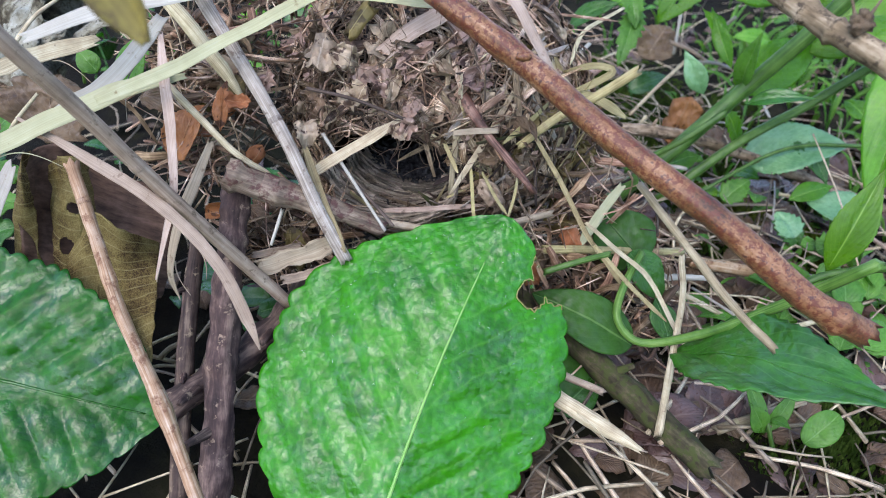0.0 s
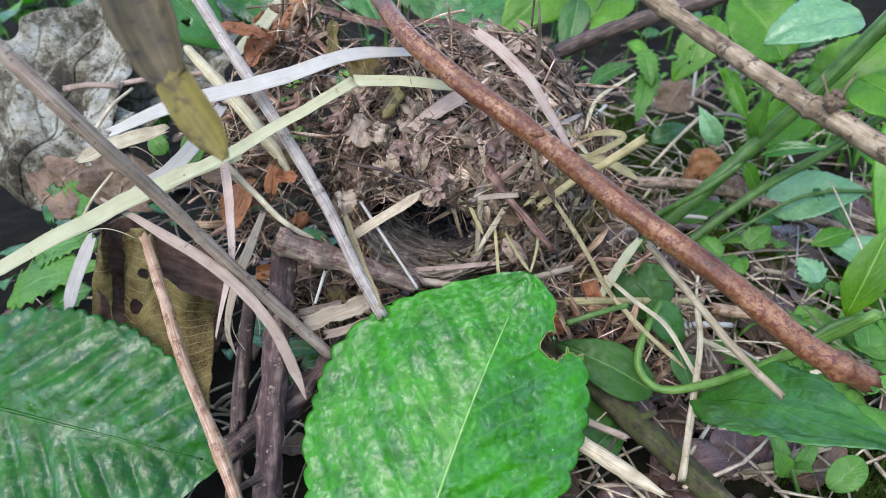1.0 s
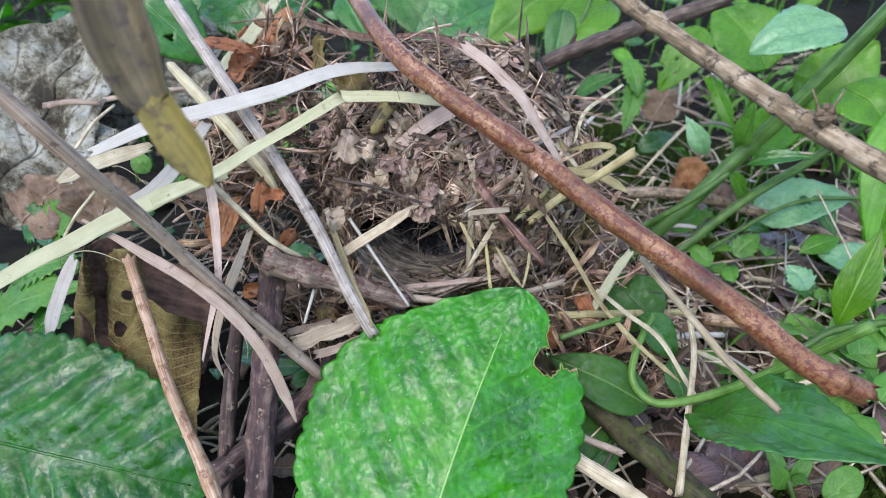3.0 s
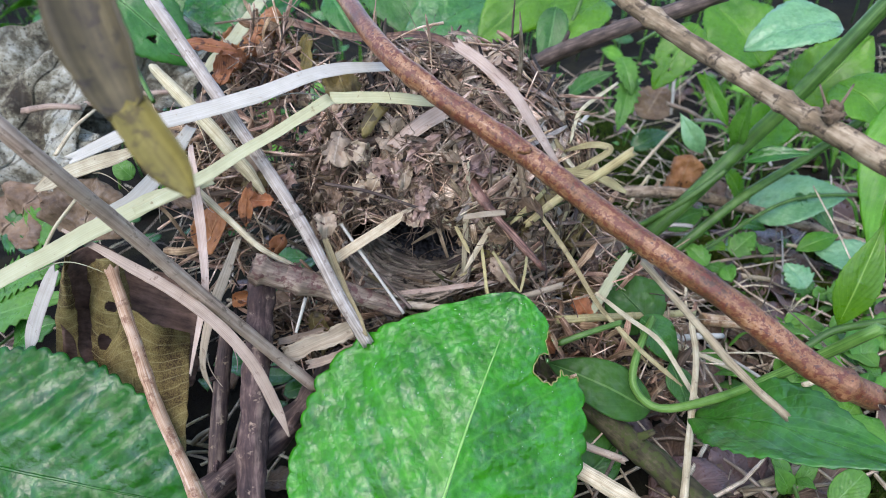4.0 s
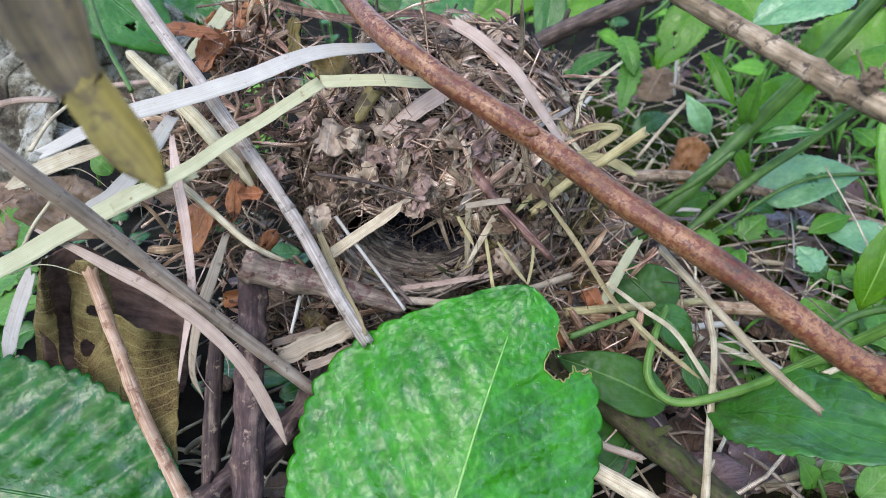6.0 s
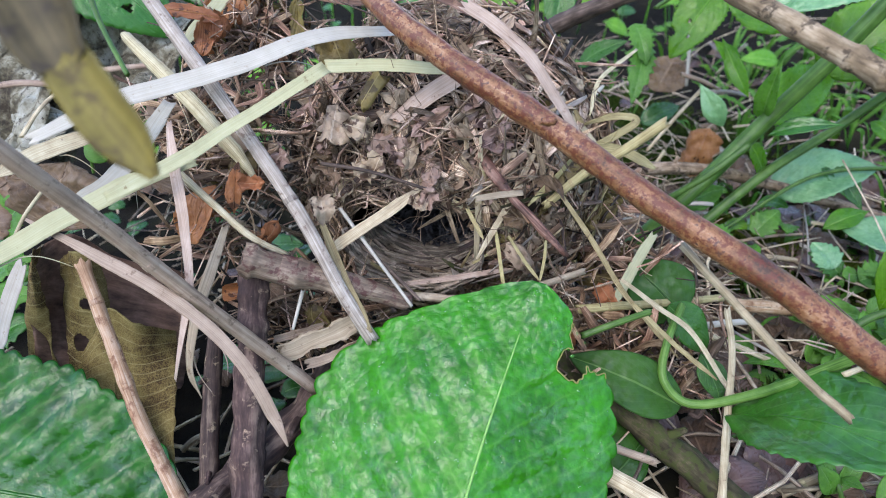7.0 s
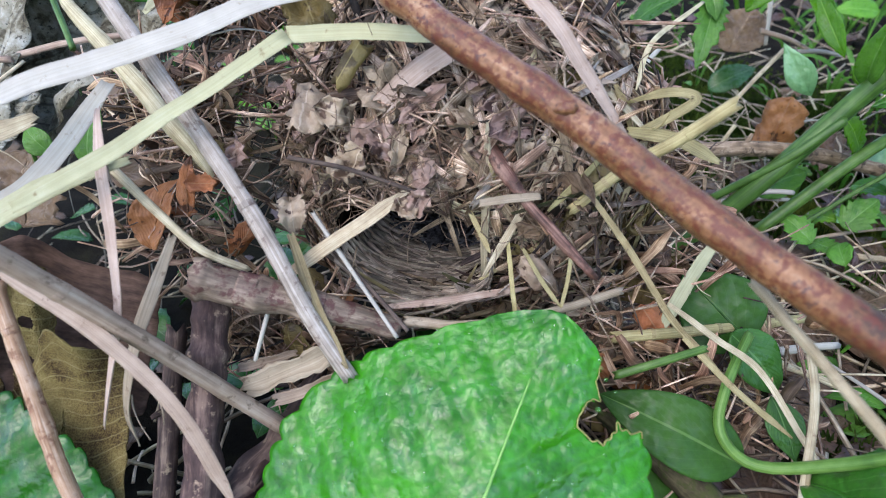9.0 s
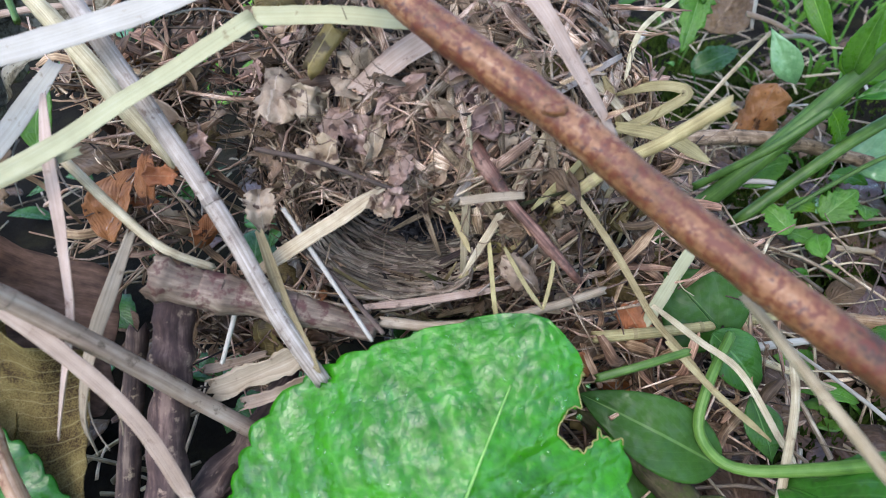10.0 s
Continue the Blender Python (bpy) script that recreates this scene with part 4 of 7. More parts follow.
def nest_strands():
    rng = random.Random(21)
    b = Buf()
    for k in range(2300):
        ph = rng.uniform(0, 2 * math.pi)
        th = rim(ph) + (math.radians(120) - rim(ph)) * rng.random() ** 1.2 + 0.02
        along = rng.gauss(0, 0.6) if rng.random() < 0.5 else rng.uniform(0, math.pi)
        pts = strand_path(rng, th, ph, rng.uniform(0.012, 0.06), along, rng.uniform(-0.05, 0.035), 4)
        tube(b, pts, rng.uniform(0.00025, 0.0008), rng.uniform(0.0002, 0.0006), n=5, sides=4, rough=0)
    part("woven_straw", b, NEST_STRAND, nest, "woven brown and straw coloured grass stems", "stuff")
    b = Buf()
    for k in range(900):
        ph = rng.gauss(0.2, 1.3)
        th = rim(ph) + (math.radians(115) - rim(ph)) * rng.random() ** 1.2 + 0.09
        c = nest_at(th, ph, 1.0 + rng.uniform(-0.05, 0.04))
        n = (c - NEST).normalized()
        d = (n.cross(Vector((rng.gauss(0, 1), rng.gauss(0, 1), rng.gauss(0, 1)))).normalized() + n * rng.gauss(0, 0.2)) * rng.uniform(0.004, 0.017)
        ribbon(b, [c - d, c + n * rng.uniform(-0.001, 0.002), c + d], rng.uniform(0.0012, 0.0046), 0.0003, n=4, across=2, hint=n + Vector((rng.gauss(0, 0.4), 0, rng.gauss(0, 0.4))), twist=(rng.uniform(-40, 40), rng.uniform(-40, 40)), taper=(0.8, 0.6), seed=k)
    part("bark_flakes", b, NEST_STRAND, nest, "broken flat pieces of dead blades", "stuff")
    b = Buf()
    for k in range(420):
        ph = rng.gauss(math.pi / 2, 0.9)
        th = rim(ph) + rng.random() * 1.1
        c = nest_at(th, ph, 1.0 + rng.uniform(0.0, 0.05))
        pts, d = [c], Vector((rng.gauss(0, 1), rng.gauss(0, 0.6), rng.gauss(0, 1))).normalized()
        for s in range(5):
            d = (d + Vector((rng.gauss(0, 1), rng.gauss(0, 0.6), rng.gauss(0, 1))) * 0.5).normalized()
            pts.append(pts[-1] + d * rng.uniform(0.003, 0.008))
        tube(b, pts, rng.uniform(0.00015, 0.0003), 0.00015, n=10, sides=3, rough=0)
    part("rootlets", b, NEST_ROOT, nest, "tangled fine brown rootlets over the entrance", "stuff")


MOUTH = nest_at(0.0, 0.0)


def cup(f, ph, lift=0.0):
    """A place in the cup's floor: f from the lip to the back, ph round it from the left by the bottom to the right."""
    a, h = 0.033 * (1 - 0.25 * f), 0.0235 * (1 - 0.45 * f)
    return MOUTH + HX * (a * math.cos(ph)) + HY * (-0.009 * f - 0.0025 + h * math.sin(ph) + lift) - HOLE * (0.004 + 0.056 * f)


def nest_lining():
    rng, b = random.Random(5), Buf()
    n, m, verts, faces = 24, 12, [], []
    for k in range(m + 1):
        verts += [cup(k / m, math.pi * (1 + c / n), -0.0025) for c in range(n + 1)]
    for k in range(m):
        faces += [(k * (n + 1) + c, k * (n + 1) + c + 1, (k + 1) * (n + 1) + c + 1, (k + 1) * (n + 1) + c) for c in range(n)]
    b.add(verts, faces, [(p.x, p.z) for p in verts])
    part("cup", b, NEST_CORE_SHADED, nest, "matted floor of the cup")
    b = Buf()
    for k in range(430):
        f, ph = rng.random() ** 1.3 * 0.72 - 0.06, rng.gauss(1.5 * math.pi, 0.45)
        L, df, pts = rng.uniform(0.5, 1.9), rng.gauss(0, 0.13), []
        up = rng.uniform(-0.0015, 0.0025)
        for q in range(6):
            t = q / 5 - 0.5
            pts.append(cup(f + df * t, min(2.12 * math.pi, max(0.88 * math.pi, ph + L * t)), up + rng.uniform(-0.0006, 0.0006)))
        tube(b, pts, rng.uniform(0.0005, 0.0013), 0.0004, n=10, sides=5, rough=0, flat=0.5)
    part("grass_lining", b, LINING, nest, "fine pale dry grass lining curved round the cup", "stuff")
    b = Buf()
    for k in range(800):
        c = cup(rng.uniform(0.55, 1.05), rng.gauss(1.5 * math.pi, 0.45), rng.uniform(0, 0.003))
        d = Vector((rng.gauss(0, 1), rng.gauss(0, 0.6), rng.gauss(0.1, 0.4))).normalized() * rng.uniform(0.004, 0.011)
        ribbon(b, [c, c + d * 0.5 + UP * 0.001, c + d], rng.uniform(0.0008, 0.0022), 0.0002, n=3, across=2, taper=(0.3, 0.1), seed=k)
    part("down_lining", b, DOWN, nest, "soft grey down at the back of the cup", "stuff")


def scrap(c, n, half, width, mat, seed, roll=0.0):
    rng = random.Random(seed)
    d = Vector(n).cross(Vector((rng.gauss(0, 1), rng.gauss(0, 1), rng.gauss(0, 1)))).normalized() * half
    b = Buf()
    leaf(b, Vector(c) - d, Vector(c) + d, width, hint=n, shape="scrap", teeth=rng.choice((2, 3, 5)), tooth=0.14, arch=rng.uniform(-0.35, 0.35), fold=rng.uniform(-0.8, 0.8), crinkle=0.42, quilt=0.0, nu=6, nv=18, seed=seed, thick=0.0003, roll=roll)
    part("leaf_scrap", b, mat, nest)


def nest_scraps():
    """Dead leaf pieces pressed into the roof, each a part of its own."""
    rng = random.Random(14)
    for k in range(190):
        ph = rng.gauss(math.pi / 2, 0.8) if k < 150 else rng.uniform(0, 2 * math.pi)
        th = rim(ph) + (0.09 + 1.1 * rng.random())
        c = nest_at(th, ph, 1.0 + rng.uniform(-0.02, 0.04))
        n = (c - NEST).normalized() + Vector((rng.gauss(0, 0.6), rng.gauss(0, 0.6), rng.gauss(0, 0.6)))
        scrap(c, n, rng.uniform(0.003, 0.011), rng.uniform(0.004, 0.012), rng.choice((DEAD_PALE, DEAD_PALE, DEAD_PINK, DEAD_BROWN, TAN_BLADE)), k, rng.choice((0, 0, 1.5, -1.5)))
    for k, (c, half, w, mat) in enumerate((
        ((-0.0595, 0.2957, 0.2342), 0.011, 0.016, DEAD_PALE), ((-0.0465, 0.2933, 0.2312), 0.008, 0.014, DEAD_PALE), ((-0.0400, 0.2929, 0.2250), 0.008, 0.011, DEAD_PINK),
        ((-0.0593, 0.3171, 0.2577), 0.010, 0.020, DEAD_OCHRE), ((-0.0309, 0.2918, 0.2212), 0.008, 0.012, DEAD_PINK), ((-0.0251, 0.3032, 0.2347), 0.006, 0.010, DEAD_PINK),
        ((-0.0176, 0.2760, 0.2076), 0.0055, 0.009, DEAD_PINK), ((-0.0218, 0.2742, 0.2057), 0.005, 0.007, DEAD_PALE), ((-0.0809, 0.2793, 0.2240), 0.007, 0.010, DEAD_PINK),
        ((-0.0895, 0.2694, 0.2175), 0.006, 0.007, DEAD_RUST), ((-0.0641, 0.2759, 0.2029), 0.008, 0.011, DEAD_PALE), ((-0.0618, 0.2830, 0.2139), 0.007, 0.010, DEAD_BROWN),
        ((0.0300, 0.3052, 0.2095), 0.005, 0.006, DEAD_PALE), ((0.0240, 0.2803, 0.1740), 0.011, 0.010, DEAD_PALE), ((0.0198, 0.2879, 0.1913), 0.008, 0.010, DEAD_BROWN),
        ((-0.0434, 0.2855, 0.2156), 0.008, 0.012, DEAD_PALE), ((-0.0109, 0.3019, 0.2254), 0.008, 0.011, DEAD_PINK), ((-0.0175, 0.2861, 0.2125), 0.007, 0.009, DEAD_PINK))):
        scrap(c, FACE + Vector((0.6 * math.sin(k * 2.1), 0, 0.6 * math.cos(k * 3.7))), half * 0.95, w * 0.85, mat, 300 + k)
    for k in range(70):
        ph = rng.gauss(-0.4, 0.6)
        c = nest_at(rim(ph) + rng.uniform(0.06, 0.9), ph, 1.0 + rng.uniform(0.0, 0.05))
        scrap(c, (c - NEST).normalized() + Vector((rng.gauss(0, 0.7), rng.gauss(0, 0.5), rng.gauss(0, 0.7))), rng.uniform(0.005, 0.012), rng.uniform(0.003, 0.008), rng.choice((DEAD_PALE, DEAD_BROWN, DEAD_BROWN, DEAD_OCHRE)), 400 + k, rng.choice((0, 1.5, -1.5)))
    b = Buf()
    tube(b, [(-0.0472, 0.3006, 0.2394), (-0.0430, 0.3047, 0.2452), (-0.0392, 0.3105, 0.2500)], 0.0032, 0.0042, n=10, sides=10, rough=0.4, flat=0.6)
    part("rolled_leaf", b, DEAD_OCHRE, nest, "rolled ochre dead leaf standing out of the roof")


def nest_fringe():
    """Dead stems and blades that stick out round the nest."""
    rng, b = random.Random(61), Buf()
    for k in range(330):
        ph = rng.uniform(0, 2 * math.pi)
        th = radians(rng.uniform(45, 105))
        c = nest_at(th, ph, rng.uniform(0.9, 1.12))
        d = ((c - NEST).normalized() * rng.uniform(-0.2, 0.8) + Vector((rng.gauss(0, 0.8), rng.gauss(0, 0.5), rng.gauss(0, 0.8)))).normalized() * rng.uniform(0.008, 0.032)
        pts = [c - d * 0.5, c + Vector((rng.gauss(0, 1), rng.gauss(0, 1), rng.gauss(0, 1))) * 0.002, c + d]
        if k % 2:
            tube(b, pts, rng.uniform(0.0003, 0.0010), 0.0003, n=5, sides=4, rough=0)
        else:
            ribbon(b, pts, rng.uniform(0.001, 0.004), 0.0003, n=6, across=2, twist=(rng.uniform(-60, 60), rng.uniform(-60, 60)), seed=k)
    part("fringe", b, NEST_STRAND, nest, "loose ends of straw sticking out of the nest", "stuff")


nest_fringe()
nest_core()
nest_strands()
nest_lining()
nest_scraps()


def nest_piece(name, kind, pts, w, mat, label="", **kw):
    b = Buf()
    if kind == "tube":
        tube(b, pts, w, kw.pop("end", w * 0.8), **kw)
    else:
        ribbon(b, pts, w, **kw)
    return part(name, b, mat, nest, label)


# pieces worked into the nest that stand out
nest_piece("straw", "ribbon", [(-0.0655, 0.2661, 0.1832), (-0.0423, 0.2711, 0.1976), (-0.0212, 0.2812, 0.2092)], 0.0052, STRAW, "broad pale straw across the entrance", seed=2)
nest_piece("straw", "tube", [(-0.0564, 0.2764, 0.2018), (-0.0408, 0.2643, 0.1861), (-0.0235, 0.2506, 0.1693)], 0.0009, STRAW_WHITE, "thin white straw across the entrance")
nest_piece("twig", "tube", [(-0.0634, 0.2830, 0.2201), (-0.0419, 0.2799, 0.2177), (-0.0173, 0.2759, 0.2113)], 0.0009, DARK_TWIG, "thin dark twig over the entrance")
nest_piece("twig", "tube", [(-0.0554, 0.2767, 0.1905), (-0.0318, 0.2607, 0.1780), (-0.0202, 0.2530, 0.1704)], 0.0010, DARK_TWIG)
nest_piece("twig", "tube", [(-0.0035, 0.3077, 0.2253), (0.0065, 0.2952, 0.2141), (0.0186, 0.2830, 0.2029), (0.0404, 0.2698, 0.1838)], 0.0027, RED_STICK, "split red-brown stick hanging over the nest", end=0.0015, rough=0.4, flat=0.5, knots=3)
nest_piece("twig", "tube", [(-0.0002, 0.3060, 0.2237), (0.0105, 0.2922, 0.2103), (0.0251, 0.2784, 0.1938)], 0.0012, RUST_STEM, "pale split side of the red-brown stick", end=0.0006, rough=0.4)
nest_piece("straw", "ribbon", [(0.0023, 0.2814, 0.2041), (0.0110, 0.2822, 0.2052), (0.0224, 0.2840, 0.2055)], 0.0029, TAN_BLADE, "short flat pale strip", taper=(0.9, 0.8))
nest_piece("bark_strip", "ribbon", [(-0.0316, 0.2985, 0.2324), (-0.0193, 0.3034, 0.2413), (-0.0026, 0.3089, 0.2504)], 0.0085, PINK_STRIP, "flat pinkish strip of bark on the roof", taper=(0.95, 0.8))
nest_piece("straw", "ribbon", [(0.0104, 0.2875, 0.1851), (0.0131, 0.2744, 0.1745), (0.0161, 0.2635, 0.1598)], 0.0017, STRAW_YELLOW)
nest_piece("straw", "ribbon", [(0.0160, 0.2833, 0.1846), (0.0236, 0.2746, 0.1763), (0.0299, 0.2694, 0.1702)], 0.0016, STRAW_YELLOW)
nest_piece("straw", "ribbon", [(0.0299, 0.2694, 0.1702), (0.0319, 0.2762, 0.1770), (0.0329, 0.2852, 0.1838)], 0.0014, STRAW_YELLOW)
nest_piece("straw", "tube", [(-0.0242, 0.2633, 0.1651), (-0.0021, 0.2667, 0.1617), (0.0242, 0.2783, 0.1590), (0.0520, 0.2923, 0.1601)], 0.0020, TAN_BLADE, "pale stalk along the lower rim", rough=0.2)
nest_piece("straw", "ribbon", [(-0.0304, 0.2637, 0.1711), (-0.0075, 0.2710, 0.1699), (0.0186, 0.2826, 0.1675)], 0.0026, GREY_STEM)
nest_piece("straw", "ribbon", [(-0.0627, 0.2685, 0.1981), (-0.0503, 0.2517, 0.1792), (-0.0398, 0.2416, 0.1622)], 0.0040, STRAW_YELLOW, "yellow straw below the entrance")
for k, (p, m, q, w) in enumerate((((-0.0801, 0.2378, 0.1517), (-0.0651, 0.2442, 0.1549), (-0.0497, 0.2531, 0.1582), 0.0085), ((-0.0701, 0.2379, 0.1456), (-0.0593, 0.2426, 0.1470), (-0.0483, 0.2484, 0.1500), 0.0045), ((-0.0858, 0.2450, 0.1532), (-0.0747, 0.2486, 0.1547), (-0.0647, 0.2522, 0.1563), 0.0034))):
    nest_piece("dead_blade", "ribbon", [p, m, q], w, TAN_BLADE, "torn pale dead blade below the nest", n=30, across=6, cup=0.25, taper=(0.95, 0.85), ragged=0.45, fray=0.9, twist=(-12, 25), seed=k + 4)
nest_piece("straw", "tube", [(-0.0711, 0.2529, 0.1745), (-0.0723, 0.2472, 0.1692), (-0.0737, 0.2408, 0.1630)], 0.0009, STRAW_WHITE)
nest_piece("straw", "ribbon", [(-0.0028, 0.2881, 0.1969), (0.0015, 0.2827, 0.1909), (0.0052, 0.2780, 0.1861)], 0.0020, STRAW_YELLOW)
for k in range(150):
    rng = random.Random(100 + k)
    ph = rng.gauss(-0.5, 0.75)
    th = rim(ph) + rng.uniform(0.02, 0.95)
    p = nest_at(th, ph, 1.0 + rng.uniform(0.0, 0.06))
    n = (p - NEST).normalized()
    d = (n.cross(Vector((rng.gauss(0, 1), rng.gauss(0, 1), rng.gauss(0, 1)))).normalized() + n * rng.gauss(0, 0.15)) * rng.uniform(0.010, 0.030)
    nest_piece("straw", "ribbon", [p - d, p + n * 0.001, p + d], rng.uniform(0.0012, 0.0034), rng.choice((STRAW, STRAW_YELLOW, LILAC_STEM, GREY_STEM, PLUM_STEM, MOSSY_STEM, BARK_BRANCH)), n=8, seed=k, hint=n, twist=(rng.uniform(-50, 50), rng.uniform(-50, 50)))

def tangle(centres, label, seed, count):
    """A loose heap of dead stems, rootlets and torn leaves round the given middles."""
    rng = random.Random(seed)
    ob = holder("litter_heap", centres[0][0], label, "dead plants")
    b, f = Buf(), Buf()
    for k in range(count):
        c, r = rng.choice(centres)
        p = Vector(c) + Vector((rng.gauss(0, 1), rng.gauss(0, 0.5), rng.gauss(0, 0.8))) * r
        d = Vector((rng.gauss(0, 1), rng.gauss(0, 0.5), rng.gauss(-0.2, 0.7))).normalized() * rng.uniform(0.006, 0.030)
        m = p + Vector((rng.gauss(0, 1), rng.gauss(0, 1), rng.gauss(0, 1))) * 0.003
        if k % 5 < 3:
            tube(b, [p - d, m, p + d], rng.uniform(0.00025, 0.0009), 0.0003, n=6, sides=5, rough=0.1, flat=rng.uniform(0.5, 1))
        else:
            ribbon(f, [p - d * 0.6, m, p + d * 0.6], rng.uniform(0.001, 0.0045), 0.0003, n=7, across=3, cup=rng.uniform(-0.4, 0.4), twist=(rng.uniform(-70, 70), rng.uniform(-70, 70)), ragged=0.5, taper=(0.7, 0.5), seed=k)
    part("straw_mat", b, NEST_STRAND, ob, "thin brown and straw coloured stems", "stuff")
    part("leaf_debris", f, NEST_FLAKE, ob, "torn brown dead leaf pieces", "stuff")
    for k in range(count // 14):
        c, r = rng.choice(centres)
        p = Vector(c) + Vector((rng.gauss(0, 1), rng.gauss(0, 0.5), rng.gauss(0, 0.8))) * r
        d = Vector((rng.gauss(0, 1), rng.gauss(0, 0.5), rng.gauss(0, 0.7))).normalized() * rng.uniform(0.006, 0.014)
        b = Buf()
        leaf(b, p - d, p + d, d.length * rng.uniform(0.7, 1.3), hint=FACE + Vector((rng.gauss(0, 0.5), 0, rng.gauss(0, 0.5))), shape=rng.choice(("scrap", "ovate")), teeth=7, tooth=0.15, crinkle=0.2, fold=rng.uniform(-0.4, 0.4), roll=rng.choice((0, 1.4, -1.4)), nu=5, nv=16, seed=k, thick=0.0003)
        part("dead_leaf", b, rng.choice((DEAD_BROWN, DEAD_PALE, DEAD_BROWN, DEAD_RUST, DEAD_OCHRE)), ob)


tangle([((-0.1233, 0.3647, 0.2481), 0.012), ((-0.1228, 0.3385, 0.2244), 0.012), ((-0.1236, 0.3132, 0.2024), 0.012), ((-0.1294, 0.2927, 0.1798), 0.012), ((-0.1184, 0.3857, 0.2621), 0.012), ((-0.1546, 0.3365, 0.2189), 0.010), ((-0.0661, 0.2799, 0.1440), 0.012), ((-0.0923, 0.2739, 0.1403), 0.012)], "heap of brown dead stems and leaves beside the nest", 71, 760)
tangle([((0.0499, 0.2946, 0.1217), 0.012), ((0.0404, 0.2974, 0.1382), 0.012), ((0.0781, 0.2952, 0.1065), 0.014), ((0.0734, 0.3246, 0.1460), 0.012), ((0.0946, 0.3219, 0.1174), 0.014), ((0.1091, 0.2870, 0.0954), 0.014), ((0.0574, 0.2760, 0.0991), 0.010), ((0.0647, 0.3522, 0.1740), 0.010)], "tangle of dead stems and torn leaves under the nest", 72, 520)

# ---- stalks and blades in front of and round the nest ----
def red_cane():
    ob = holder("cane", None, "red-brown woody cane with dark blotches leaning across the nest", "cane")
    b = Buf()
    tube(b, [(-0.1191, 0.4827, 0.3090), (-0.0418, 0.3164, 0.2811), (-0.0079, 0.2841, 0.2628), (0.0297, 0.2642, 0.2434), (0.0669, 0.2440, 0.2219), (0.1021, 0.2236, 0.2048), (0.1337, 0.2077, 0.1852), (0.1551, 0.2061, 0.1744)], 0.0047, 0.0049, n=90, sides=20, rough=0.09, seed=4, knots=4)
    part("shaft", b, RED_CANE, ob)
    b = Buf()
    lump(b, (0.0299, 0.2595, 0.2463), 0.0020, 3, 0.6, (1.5, 0.6, 0.8))
    part("node_scar", b, RED_CANE, ob, "raised scar on the bark")


red_cane()


def top_branch():
    br = holder("branch", None, "grey-brown bark branch with a knobbly bud crossing above", "branch")
    b = Buf()
    tube(b, [(0.0610, 0.3173, 0.3005), (0.0843, 0.2941, 0.2860), (0.1056, 0.2631, 0.2748), (0.1197, 0.2441, 0.2672), (0.1297, 0.2309, 0.2627), (0.1417, 0.2175, 0.2572), (0.1526, 0.2011, 0.2530)], 0.0036, 0.0037, n=110, sides=18, rough=0.2, seed=9, knots=5)
    limb = part("limb", b, BARK_BRANCH, br)
    b = Buf()
    for k, (p, r) in enumerate((((0.1256, 0.2317, 0.2688), 0.0022), ((0.1274, 0.2332, 0.2709), 0.0016), ((0.1242, 0.2327, 0.2708), 0.0015), ((0.1263, 0.2339, 0.2722), 0.0013), ((0.1285, 0.2322, 0.2690), 0.0015))):
        lump(b, p, r, k, 0.7)
    part("bud", b, BARK_BRANCH, br, "knobbly bud scar")
    for x, y in ((1440, 100), (1490, 95)):
        b = Buf()
        tube(b, [(0.1253, 0.2309, 0.2676), Vector((0.1253, 0.2309, 0.2676)).lerp(Vector((0.1211, 0.2366, 0.2779)), 0.9) + Vector(((x - 1440) * 0.0002, 0, 0.001))], 0.0007, 0.0003, n=4, sides=5)
        part("thorn", b, BARK_BRANCH, br)


top_branch()

stalk("twig", [(0.0782, 0.2455, 0.2048), (0.0983, 0.2241, 0.1883), (0.1127, 0.2126, 0.1757), (0.1274, 0.2026, 0.1657)], 0.0015, 0.0016, OLIVE_TWIG, "bare grey twig with a broken end", "twig", rough=0.2, seed=3)
strip("grass_blade", [(-0.1575, 0.2429, 0.2478), (-0.1317, 0.2600, 0.2563), (-0.1091, 0.2718, 0.2588), (-0.0798, 0.2878, 0.2647), (-0.0594, 0.3045, 0.2680), (-0.0310, 0.3282, 0.2636)], 0.0080, STRAW_WHITE, "broad bleached grass blade lying over the nest", cup=0.12, n=36, taper=(0.55, 0.6))
folded = holder("folded_straw", None, "pale green-yellow grass stem sharply folded over the nest", "grass stem")
b = Buf()
ribbon(b, [(-0.0074, 0.2966, 0.2545), (-0.0363, 0.2984, 0.2565), (-0.0595, 0.2956, 0.2572)], 0.0056, cup=0.2, taper=(0.8, 1), fray=0.1)
part("upper_length", b, STRAW_GREEN, folded)
b = Buf()
ribbon(b, [(-0.0585, 0.2959, 0.2576), (-0.0771, 0.2785, 0.2489), (-0.0967, 0.2608, 0.2398), (-0.1109, 0.2473, 0.2345), (-0.1297, 0.2352, 0.2287)], 0.0060, cup=0.2, taper=(1, 0.8), fray=0.1)
part("lower_length", b, STRAW_GREEN, folded)
strip("grass_blade", [(-0.2298, 0.1837, 0.1888), (-0.1750, 0.2196, 0.2098), (-0.1540, 0.2328, 0.2188), (-0.1304, 0.2467, 0.2264), (-0.1067, 0.2606, 0.2302)], 0.0082, STRAW_GREEN, "broad pale dry grass blade", cup=0.15)
strip("grass_blade", [(-0.1271, 0.2887, 0.2462), (-0.1343, 0.2653, 0.2328), (-0.1426, 0.2505, 0.2239), (-0.1579, 0.2412, 0.2180)], 0.0085, STRAW_WHITE, "bleached drooping grass blade", cup=0.15)
